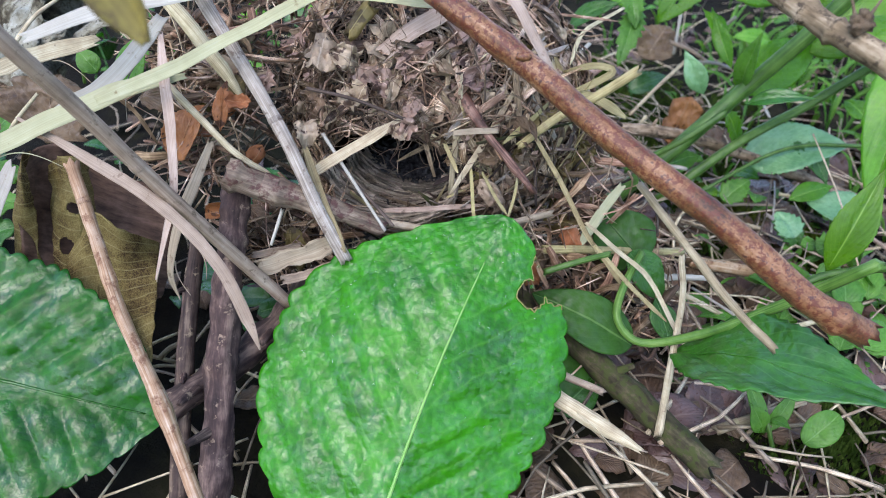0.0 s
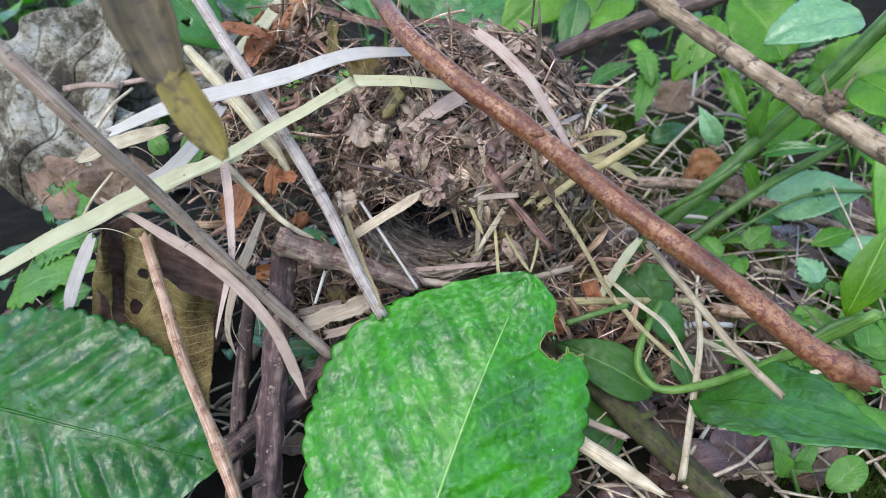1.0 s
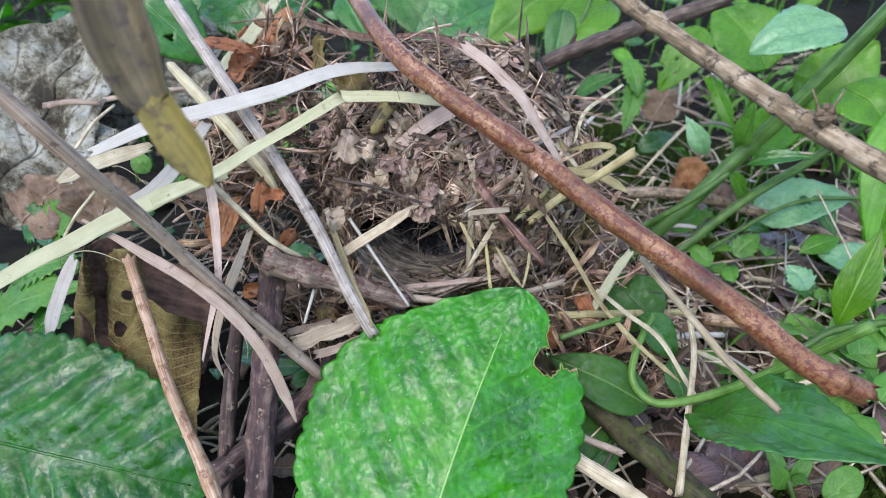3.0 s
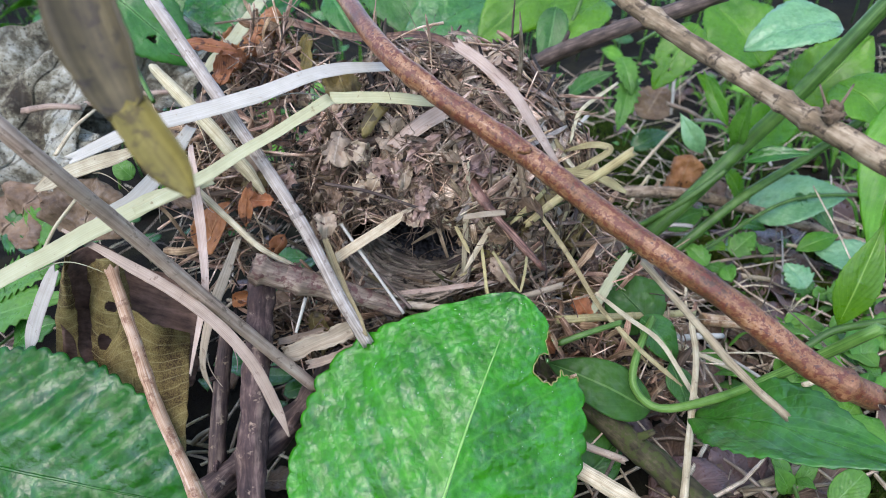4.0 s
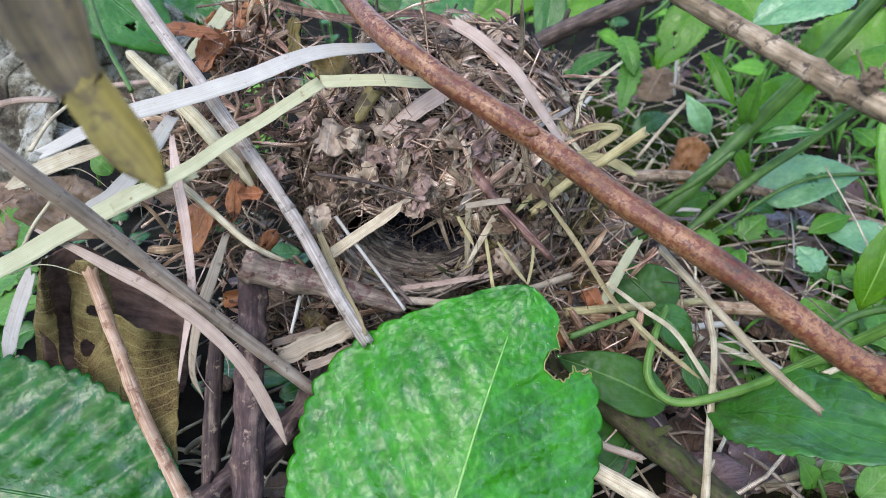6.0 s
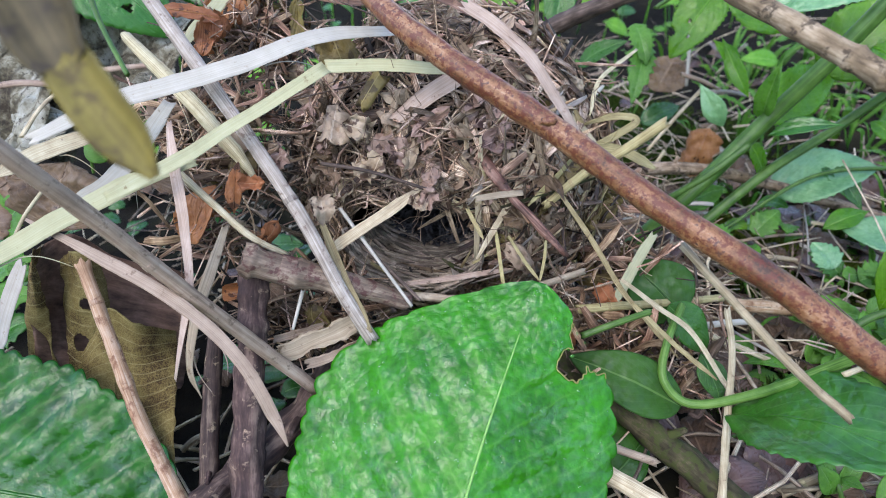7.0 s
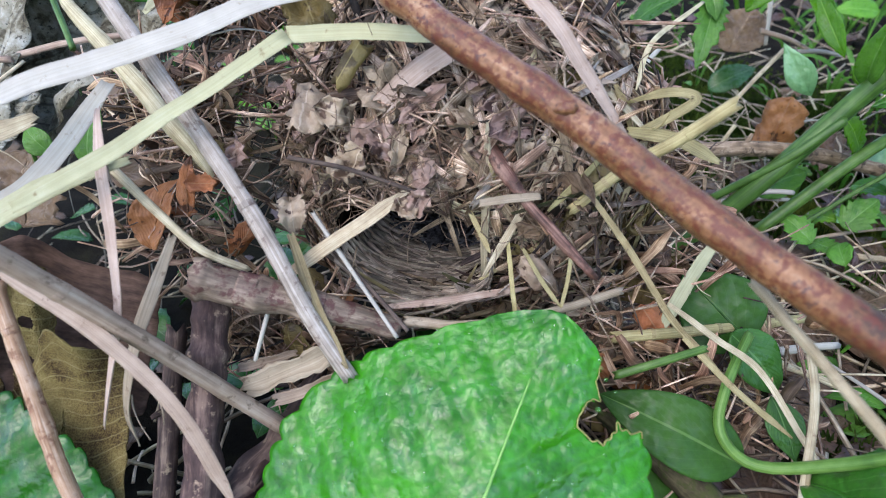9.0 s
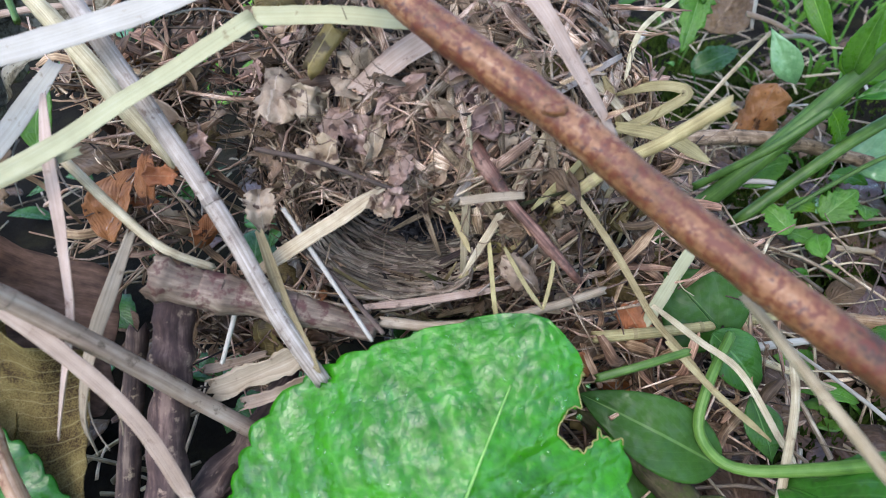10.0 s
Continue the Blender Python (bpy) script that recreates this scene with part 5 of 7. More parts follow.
strip("grass_blade", [(-0.1901, 0.2547, 0.2283), (-0.1772, 0.2652, 0.2329), (-0.1535, 0.2776, 0.2380)], 0.0080, STRAW, "short torn dry grass blade", taper=(0.3, 0.6), ragged=0.2)
strip("grass_blade", [(-0.1897, 0.2463, 0.1913), (-0.1970, 0.2348, 0.1741), (-0.2018, 0.2236, 0.1569)], 0.0080, STRAW_WHITE, "hanging bleached grass blade")
stalk("dry_stem", [(-0.1625, 0.1858, 0.3315), (-0.1416, 0.1913, 0.2969), (-0.1262, 0.1964, 0.2689), (-0.1151, 0.2130, 0.2295), (-0.0999, 0.2245, 0.1907), (-0.0660, 0.2341, 0.1347)], 0.0029, 0.0029, GREY_STEM, "straight grey-brown dry stem", "stem", n=50, sides=12, rough=0.1, seed=5)
strip("grass_blade", [(-0.1683, 0.2375, 0.2183), (-0.1328, 0.2269, 0.2061), (-0.1011, 0.2180, 0.1919), (-0.0814, 0.2107, 0.1733), (-0.0708, 0.2028, 0.1541), (-0.0659, 0.1983, 0.1417)], 0.0049, TAN_BLADE, "tan curved dry grass blade", taper=(0.25, 0.15), n=40, cup=0.1)
stalk("dry_stem", [(-0.1425, 0.2264, 0.2056), (-0.1359, 0.2178, 0.1939), (-0.1268, 0.2062, 0.1766), (-0.1174, 0.1942, 0.1586), (-0.0971, 0.1739, 0.1282), (-0.0671, 0.1393, 0.0877)], 0.0023, 0.0027, RUST_STEM, "rust and cream dry stem", "stem", n=40, sides=12, rough=0.15, seed=6, knots=3)
strip("grass_blade", [(-0.1174, 0.2698, 0.2439), (-0.1120, 0.2548, 0.2298), (-0.1059, 0.2398, 0.2114), (-0.1028, 0.2237, 0.1920), (-0.1064, 0.2059, 0.1674)], 0.0052, PINK_STRIP, "narrow hanging strip of dead grass", n=30, taper=(0.4, 0.4), twist=(0, 35))
strip("grass_blade", [(-0.1004, 0.2591, 0.2030), (-0.1058, 0.2306, 0.1808), (-0.1068, 0.2163, 0.1653), (-0.1016, 0.2087, 0.1555)], 0.0048, TAN_BLADE, "narrow curled dead grass strip", n=30, taper=(0.6, 0.2), twist=(-20, 50))
stalk("dead_stalk", [(-0.0914, 0.2480, 0.1943), (-0.0703, 0.2520, 0.1844), (-0.0470, 0.2563, 0.1744), (-0.0264, 0.2601, 0.1642)], 0.0064, 0.0042, STALK_WINE, "broken dead stalk with wine-red streaks below the entrance", "stalk", fray=0.5, n=50, sides=16, rough=0.26, seed=7, flat=0.8, knots=4)
stalk("dead_plant_stem", [(-0.0935, 0.2618, 0.1865), (-0.0916, 0.2397, 0.1615), (-0.0904, 0.2197, 0.1399), (-0.0865, 0.1912, 0.1096), (-0.0828, 0.1518, 0.0635)], 0.0058, 0.0066, PLUM_STEM, "upright plum-brown dead stem", "stem", n=60, sides=16, rough=0.3, seed=8, knots=5)
stalk("dead_plant_stem", [(-0.1117, 0.2524, 0.1637), (-0.1126, 0.2327, 0.1393), (-0.1106, 0.2152, 0.1217), (-0.1075, 0.1951, 0.1016), (-0.1023, 0.1582, 0.0592)], 0.0038, 0.0042, PLUM_STEM, "thin upright dark dead stem", "stem", n=30, rough=0.15, seed=11)
stalk("dead_plant_stem", [(-0.0612, 0.2568, 0.1340), (-0.0753, 0.2315, 0.1210), (-0.0916, 0.2126, 0.1131), (-0.1126, 0.1908, 0.1053)], 0.0070, 0.0070, PLUM_STEM, "rough brown fallen branch under the stems", "branch", n=36, sides=14, rough=0.35, seed=12)
stalk("dry_stem", [(-0.1458, 0.3142, 0.3003), (-0.1167, 0.2925, 0.2695), (-0.0917, 0.2769, 0.2379), (-0.0691, 0.2617, 0.2077), (-0.0521, 0.2485, 0.1783), (-0.0400, 0.2421, 0.1572)], 0.0031, 0.0029, LILAC_STEM, "bleached lilac-grey dead stem along the nest", "stem", n=46, sides=12, rough=0.12, seed=13, flat=0.7)
strip("dry_stem", [(-0.1569, 0.3173, 0.2691), (-0.1281, 0.2978, 0.2499), (-0.1076, 0.2861, 0.2336), (-0.0927, 0.2788, 0.2143)], 0.0066, STRAW, "flattened tan dead stem", "stem", cup=-0.3)
stalk("dry_stem", [(-0.1184, 0.2651, 0.2249), (-0.1025, 0.2581, 0.2135), (-0.0886, 0.2546, 0.2007), (-0.0777, 0.2602, 0.1879)], 0.0016, 0.0014, STRAW, "thin straw beside the nest", "stem")
strip("grass_blade", [(-0.1385, 0.4262, 0.2849), (-0.1420, 0.3803, 0.2684), (-0.1496, 0.3472, 0.2547)], 0.0095, STRAW_GREEN, "pale grass stem behind the nest")
strip("dead_strip", [(-0.1348, 0.4211, 0.2756), (-0.1062, 0.4046, 0.2709), (-0.0683, 0.3894, 0.2662), (-0.0234, 0.3550, 0.2728), (0.0003, 0.3279, 0.2693)], 0.0048, RED_STICK, "rust-brown dead blade across the nest top", n=34, twist=(20, -10), cup=0.3, taper=(0.4, 0.8))
strip("grass_blade", [(-0.0043, 0.3238, 0.2752), (0.0102, 0.3138, 0.2671), (0.0241, 0.3082, 0.2546), (0.0344, 0.3035, 0.2406), (0.0489, 0.2970, 0.2189)], 0.0056, PINK_STRIP, "curved pale dead blade hanging beside the cane", n=34, taper=(0.9, 0.5), twist=(10, -30))
strip("grass_blade", [(0.0897, 0.4242, 0.2284), (0.0627, 0.3722, 0.2268), (0.0548, 0.3423, 0.2183)], 0.0022, STRAW, "thin dry blade behind the nest")
stalk("straw_stalk", [(0.0787, 0.2950, 0.2319), (0.0635, 0.2949, 0.2198), (0.0493, 0.2961, 0.2095), (0.0316, 0.2935, 0.1938)], 0.0022, 0.0020, STRAW_YELLOW, "short broken yellow straw", "straw", flat=0.7)
strip("grass_blade", [(0.0504, 0.3154, 0.2139), (0.0660, 0.3111, 0.2128), (0.0802, 0.3057, 0.2065)], 0.0048, STRAW_YELLOW, "flat yellowish dead blade")
strip("grass_blade", [(0.0481, 0.3177, 0.2084), (0.0642, 0.3210, 0.2159), (0.0733, 0.3237, 0.2221), (0.0643, 0.3275, 0.2228), (0.0511, 0.3301, 0.2184)], 0.0036, STRAW_YELLOW, "looped yellow dead blade")
strip("grass_blade", [(0.0395, 0.2949, 0.1983), (0.0522, 0.2925, 0.1797), (0.0685, 0.2873, 0.1538), (0.0840, 0.2858, 0.1342), (0.1004, 0.2848, 0.1132)], 0.0026, STRAW_YELLOW, "long yellow straw bending down from the nest", n=30)
strip("grass_blade", [(0.0677, 0.2853, 0.1603), (0.0850, 0.2840, 0.1465), (0.1023, 0.2810, 0.1336), (0.1173, 0.2688, 0.1140), (0.1265, 0.2605, 0.1020)], 0.0025, STRAW, "long pale straw over the leaf litter", n=30)
strip("grass_blade", [(0.0719, 0.2736, 0.1557), (0.0905, 0.2652, 0.1395), (0.1095, 0.2598, 0.1243)], 0.0023, STRAW_YELLOW, "yellow straw over the leaf litter")
strip("grass_blade", [(0.0898, 0.3243, 0.1612), (0.0764, 0.3050, 0.1520), (0.0672, 0.2908, 0.1405)], 0.0052, STRAW_GREEN, "short pale flat straw beside the nest")
stalk("straw_stalk", [(0.0496, 0.2841, 0.1433), (0.0701, 0.2911, 0.1404), (0.0994, 0.3072, 0.1309), (0.1330, 0.3282, 0.1188)], 0.0023, 0.0020, STRAW_YELLOW, "thick straw lying beside the nest", "straw", flat=0.7)
stalk("green_shoot", [(0.0497, 0.2638, 0.1448), (0.0638, 0.2666, 0.1499), (0.0799, 0.2727, 0.1524)], 0.0016, 0.0014, GREEN_STEM, "short dark green shoot", "shoot", flat=0.6)
stalk("straw_stalk", [(0.1138, 0.2777, 0.1507), (0.1158, 0.2660, 0.1349), (0.1123, 0.2456, 0.1118), (0.1066, 0.2190, 0.0909)], 0.0015, 0.0018, STRAW, "upright hollow dead straw", "straw", flat=0.6, knots=2, n=30, seed=15)
strip("straw_stalk", [(0.0251, 0.2363, 0.1248), (0.0522, 0.2194, 0.1138), (0.0684, 0.2118, 0.1093), (0.0936, 0.1984, 0.1047)], 0.0074, STRAW, "flattened bleached dead stalk under the leaf", "straw", cup=-0.25)
strip("straw_stalk", [(0.0195, 0.2545, 0.1404), (0.0327, 0.2454, 0.1321), (0.0467, 0.2347, 0.1209), (0.0553, 0.2224, 0.1084)], 0.0090, STRAW, "bent pale dead blade under the leaf", "straw", cup=0.2)
stalk("straw_stalk", [(0.0250, 0.2425, 0.1310), (0.0533, 0.2335, 0.1135), (0.0811, 0.2293, 0.1040)], 0.0022, 0.0018, TAN_BLADE, "thin brown dead stalk", "straw")
stalk("mossy_stem", [(0.0180, 0.3013, 0.1207), (0.0539, 0.2742, 0.1067), (0.0804, 0.2538, 0.0980), (0.1123, 0.2261, 0.0876), (0.1305, 0.2109, 0.0817)], 0.0064, 0.0064, MOSSY_STEM, "mossy fallen stem lying on the ground", "branch", n=40, sides=14, rough=0.3, seed=16)
stalk("branch", [(0.0402, 0.4672, 0.2330), (0.0620, 0.4591, 0.2438), (0.0891, 0.4522, 0.2552), (0.1187, 0.4504, 0.2646), (0.1533, 0.4505, 0.2761)], 0.0056, 0.0050, DARK_TWIG, "dark wet branch behind the nest", "branch", n=30, sides=12, rough=0.25, seed=17)
stalk("dry_stem", [(0.0844, 0.4233, 0.1506), (0.1363, 0.4478, 0.1401), (0.1844, 0.4682, 0.1236), (0.2494, 0.4754, 0.1009), (0.3352, 0.4810, 0.0707)], 0.0045, 0.0042, BARK_BRANCH, "grey-brown dead stem lying on the ground", "stem", n=30, rough=0.2, seed=18)
stalk("dry_stem", [(0.1480, 0.3519, 0.0961), (0.2036, 0.3633, 0.0825), (0.2352, 0.3679, 0.0730), (0.2898, 0.3731, 0.0591)], 0.0040, 0.0046, RUST_STEM, "straw-brown dead stem lying on the ground", "stem", n=30, rough=0.15)
for a, c, r, m in (((0.1561, 0.5642, 0.1716), (0.1903, 0.5604, 0.1574), 0.002, GREY_STEM), ((0.1682, 0.6067, 0.1999), (0.1601, 0.5596, 0.1631), 0.0016, STRAW_WHITE), ((0.1732, 0.5598, 0.1603), (0.1238, 0.5088, 0.1270), 0.0016, STRAW), ((0.1355, 0.5008, 0.1304), (0.1176, 0.4845, 0.1078), 0.0014, STRAW), ((0.1306, 0.4337, 0.1183), (0.1571, 0.4371, 0.1176), 0.0018, STRAW_WHITE), ((0.1806, 0.5593, 0.1579), (0.2098, 0.5608, 0.1535), 0.0018, STRAW_WHITE), ((0.2091, 0.5829, 0.1899), (0.1852, 0.5675, 0.1702), 0.0016, STRAW), ((0.0758, 0.4512, 0.1985), (0.0588, 0.4189, 0.1881), 0.0014, STRAW_WHITE), ((0.0222, 0.3743, 0.2203), (0.0484, 0.3905, 0.2215), 0.0014, STRAW), ((0.1140, 0.3174, 0.1054), (0.1567, 0.3395, 0.0931), 0.0022, STRAW_WHITE), ((0.1043, 0.3180, 0.1086), (0.1665, 0.3206, 0.0792), 0.0020, STRAW), ((0.0865, 0.3359, 0.1229), (0.1265, 0.3283, 0.1010), 0.0014, STRAW), ((0.0645, 0.3105, 0.1251), (0.0818, 0.2887, 0.1045), 0.0020, STRAW_WHITE), ((0.0696, 0.2952, 0.1181), (0.0920, 0.2732, 0.0960), 0.0018, TAN_BLADE), ((0.1293, 0.2679, 0.0981), (0.1606, 0.2618, 0.0808), 0.0014, STRAW), ((0.1427, 0.2416, 0.0712), (0.1859, 0.2557, 0.0842), 0.0026, STRAW), ((0.1821, 0.2893, 0.1016), (0.2424, 0.3326, 0.0811), 0.0016, STRAW), ((0.2279, 0.4473, 0.0791), (0.2763, 0.4186, 0.0594), 0.0016, STRAW_WHITE), ((0.2561, 0.4099, 0.0499), (0.2777, 0.4400, 0.0749), 0.0026, STRAW), ((0.1943, 0.4222, 0.0845), (0.2452, 0.4403, 0.0636), 0.0020, STRAW), ((-0.2664, 0.3437, 0.2374), (-0.2311, 0.3490, 0.2378), 0.0022, GREY_STEM), ((-0.2219, 0.3068, 0.2245), (-0.2156, 0.3403, 0.2393), 0.0013, STRAW), ((-0.2383, 0.3535, 0.2372), (-0.1823, 0.3800, 0.2387), 0.002, GREY_STEM), ((-0.2298, 0.2754, 0.1747), (-0.2099, 0.2959, 0.2038), 0.0012, STRAW), ((-0.1381, 0.2284, 0.0956), (-0.1243, 0.2309, 0.1062), 0.0016, STRAW), ((-0.1436, 0.2248, 0.0910), (-0.1269, 0.2241, 0.0956), 0.0010, STRAW)):
    stalk("dead_straw", [a, Vector(a).lerp(Vector(c), 0.5) + Vector((0, -0.001, 0.002)), c], r, r * 0.8, m, "thin dead straw lying among the litter", "straw", "loose straws", n=10, sides=7, rough=0.1, flat=0.7)

rng = random.Random(55)
for k in range(40):
    x, y, t = rng.uniform(0.06, 0.55), rng.uniform(0.30, 0.85), rng.uniform(0, math.pi)
    d = Vector((math.cos(t), math.sin(t), rng.uniform(-0.1, 0.1))) * rng.uniform(0.02, 0.06)
    p = Vector((x, y, ground_z(x, y) + rng.uniform(0.008, 0.03)))
    r = rng.uniform(0.0008, 0.0019)
    stalk("dead_straw", [p - d, p + Vector((0, 0, 0.003)), p + d], r, r * 0.8, rng.choice((STRAW, STRAW_WHITE, GREY_STEM, STRAW, TAN_BLADE)), "thin dead straw lying among the litter", "straw", "loose straws", n=10, sides=7, rough=0.1, flat=0.6, seed=k)

# ---- broad leaves close to the camera ----
def along(profile, v):
    """The value at v of a profile given as (v, value) pairs in rising order, eased between them."""
    for (a, p), (c, q) in zip(profile, profile[1:]):
        if v <= c:
            f = max(0.0, (v - a) / (c - a))
            return p + (q - p) * f
    return profile[-1][1]


def broad_blade(buf, base, tip, hint, left, right, fold, arch, teeth, tooth, blister, lateral, bend=0.0, bites=(), quilt=0.0013, nu=44, nv=170, seed=0, thick=0.0006, cell=260.0):
    """A broad leaf from base to tip. left, right: half widths along it in metres. Scalloped edge, puckered between the veins.
    bites: ovals (across, along, half width, half length) eaten out. Gives the grid, its columns, the outward way and the eaten rims."""
    base, tip = Vector(base), Vector(tip)
    L = (tip - base).length
    d = (tip - base).normalized()
    side = d.cross(Vector(hint)).normalized()
    out = side.cross(d)
    cols, top, uvs, flat = 2 * nu + 1, [], [], []
    for k in range(nv + 1):
        v = k / nv
        mid = -bend * math.sin(math.pi * v)
        for c in range(cols):
            u = c / nu - 1
            hw = along(right if u > 0 else left, v)
            w = v * teeth + 0.5 * noise.noise(Vector((v * 6, 3 if u > 0 else 8, seed)))
            lobe = abs(math.sin(math.pi * w)) ** 0.7 - 0.6
            hw += tooth * lobe * min(1.0, hw / 0.02) * abs(u) ** 6 * (1 + 0.6 * noise.noise(Vector((v * 11, u, seed))))
            x = u * hw
            ph = (v * lateral - abs(x) / 0.07 * lateral * 0.4 + 0.25 * noise.noise(Vector((x * 30, v * 4, seed)))) % 1
            z = -arch * L * (2 * v - 1) ** 2 + fold * abs(x)
            z += quilt * (1 - (2 * ph - 1) ** 2) * min(1, 4 * abs(u)) * (1 - u ** 4) * min(1, 5 * (1 - v))
            q = Vector((x, v * L, seed))
            near = noise.voronoi(q * cell)[0]
            z += blister * (0.7 - near[0]) + 0.0022 * noise.noise(q * 45) + 0.004 * noise.noise(q * 18)
            z += 0.0015 * noise.noise(q * 120) * u ** 4
            top.append(base + d * (v * L) + side * (x + mid) + out * z)
            flat.append((x, v))
            uvs.append((0.5 + x / 0.15, v))
    faces = []
    for k in range(nv):
        for c in range(2 * nu):
            x, v = flat[k * cols + c]
            if any(((x - bx) / rx) ** 2 + ((v - bv) / rv) ** 2 < 1 + 0.5 * noise.noise(Vector((x * 300, v * 30, seed))) for bx, bv, rx, rv in bites):
                continue
            faces.append((k * cols + c, k * cols + c + 1, (k + 1) * cols + c + 1, (k + 1) * cols + c))
    edge = {}
    for f in faces:
        for a, c in zip(f, f[1:] + f[:1]):
            if (c, a) in edge:
                del edge[(c, a)]
            else:
                edge[(a, c)] = 1
    n = len(top)
    both = top + [q - out * thick for q in top]
    allf = faces + [tuple(i + n for i in reversed(f)) for f in faces] + [(c, a, a + n, c + n) for a, c in edge]
    used = sorted({i for f in allf for i in f})
    at = {i: k for k, i in enumerate(used)}
    buf.add([both[i] for i in used], [tuple(at[i] for i in f) for f in allf], [(uvs + uvs)[i] for i in used])
    inner = dict(e for e in edge if all(0 < i % cols < cols - 1 and 0.0 < uvs[i][1] < 1.0 for i in e))
    rims = []
    for a in [i for i in inner if i not in inner.values()]:
        run = [a]
        while run[-1] in inner and len(run) < 900:
            run.append(inner[run[-1]])
        rims.append([top[i] for i in run])
    return top, cols, out, rims


def dew(ob, top, cols, out, count, lo, hi, sizes, seed):
    rng, d = random.Random(seed), Buf()
    t1 = out.orthogonal().normalized()
    t2 = out.cross(t1)
    for k in range(count):
        c, r = top[rng.randrange(int(lo * len(top)), int(hi * len(top)) - cols)], rng.uniform(*sizes)
        vs = [c + out * r * 0.34]
        for q, h in ((0.55, 0.27), (0.9, 0.08), (1.0, -0.1)):
            vs += [c + (t1 * math.cos(a) + t2 * math.sin(a)) * r * q + out * r * h for a in (j * math.pi / 5 for j in range(10))]
        fs = [(0, 1 + j, 1 + (j + 1) % 10) for j in range(10)]
        for g in (1, 11):
            fs += [(g + j, g + 10 + j, g + 10 + (j + 1) % 10, g + (j + 1) % 10) for j in range(10)]
        d.add(vs, fs, [(0, 0)] * len(vs))
    part("dew", d, WATER, ob, "small clear water drops", "stuff")


def front_leaf():
    ob = holder("broad_leaf", None, "broad wet bright green leaf with scalloped edge and a bite", "leaf")
    b = Buf()
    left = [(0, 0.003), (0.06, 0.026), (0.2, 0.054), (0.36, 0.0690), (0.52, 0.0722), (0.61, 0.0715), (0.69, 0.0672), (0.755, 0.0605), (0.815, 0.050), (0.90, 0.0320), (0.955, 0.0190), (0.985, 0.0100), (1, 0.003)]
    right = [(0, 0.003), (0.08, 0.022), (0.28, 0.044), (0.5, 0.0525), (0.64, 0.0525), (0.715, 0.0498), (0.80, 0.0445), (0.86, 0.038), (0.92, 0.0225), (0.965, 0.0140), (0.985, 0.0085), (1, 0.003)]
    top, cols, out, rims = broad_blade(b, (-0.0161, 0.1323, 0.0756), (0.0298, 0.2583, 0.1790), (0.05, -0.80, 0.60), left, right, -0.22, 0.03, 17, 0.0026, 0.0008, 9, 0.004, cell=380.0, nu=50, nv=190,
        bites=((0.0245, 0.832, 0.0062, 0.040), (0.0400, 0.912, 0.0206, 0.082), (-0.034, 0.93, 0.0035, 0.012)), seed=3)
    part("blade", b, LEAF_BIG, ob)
    b = Buf()
    nu = cols // 2
    tube(b, [top[k * cols + nu] + out * 0.0001 for k in range(0, 168, 4)], 0.0010, 0.0003, n=80, sides=8, rough=0.1)
    part("midrib", b, RIB, ob, "pale green raised midrib")
    for run in rims:
        if len(run) > 6:
            b = Buf()
            tube(b, run[::3] + [run[-1]], 0.0003, 0.0003, n=len(run), sides=6, rough=0.6)
            part("bite_rim", b, DRY_RIM, ob, "dried tan rim of the bite")
    dew(ob, top, cols, out, 130, 0.45, 0.98, (0.0004, 0.0011), 31)


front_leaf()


def dark_leaf():
    ob = holder("broad_leaf", None, "broad dark wet leaf with toothed edge", "leaf")
    b = Buf()
    half = [(0, 0.004), (0.07, 0.030), (0.2, 0.046), (0.4, 0.053), (0.6, 0.051), (0.78, 0.040), (0.9, 0.024), (1, 0.001)]
    top, cols, out, rims = broad_blade(b, (-0.2602, 0.1842, 0.1387), (-0.1098, 0.1824, 0.1103), (0.1, -0.62, 0.78), half, half, 0.08, 0.06, 22, 0.0028, 0.0006, 10, quilt=0.0022, seed=6, nu=34, nv=140)
    part("blade", b, LEAF_DARK, ob)
    b = Buf()
    tube(b, [top[k * cols + cols // 2] for k in range(0, 138, 6)], 0.0012, 0.0004, n=60, sides=8, rough=0.1)
    part("midrib", b, LEAF_DARK, ob)


dark_leaf()


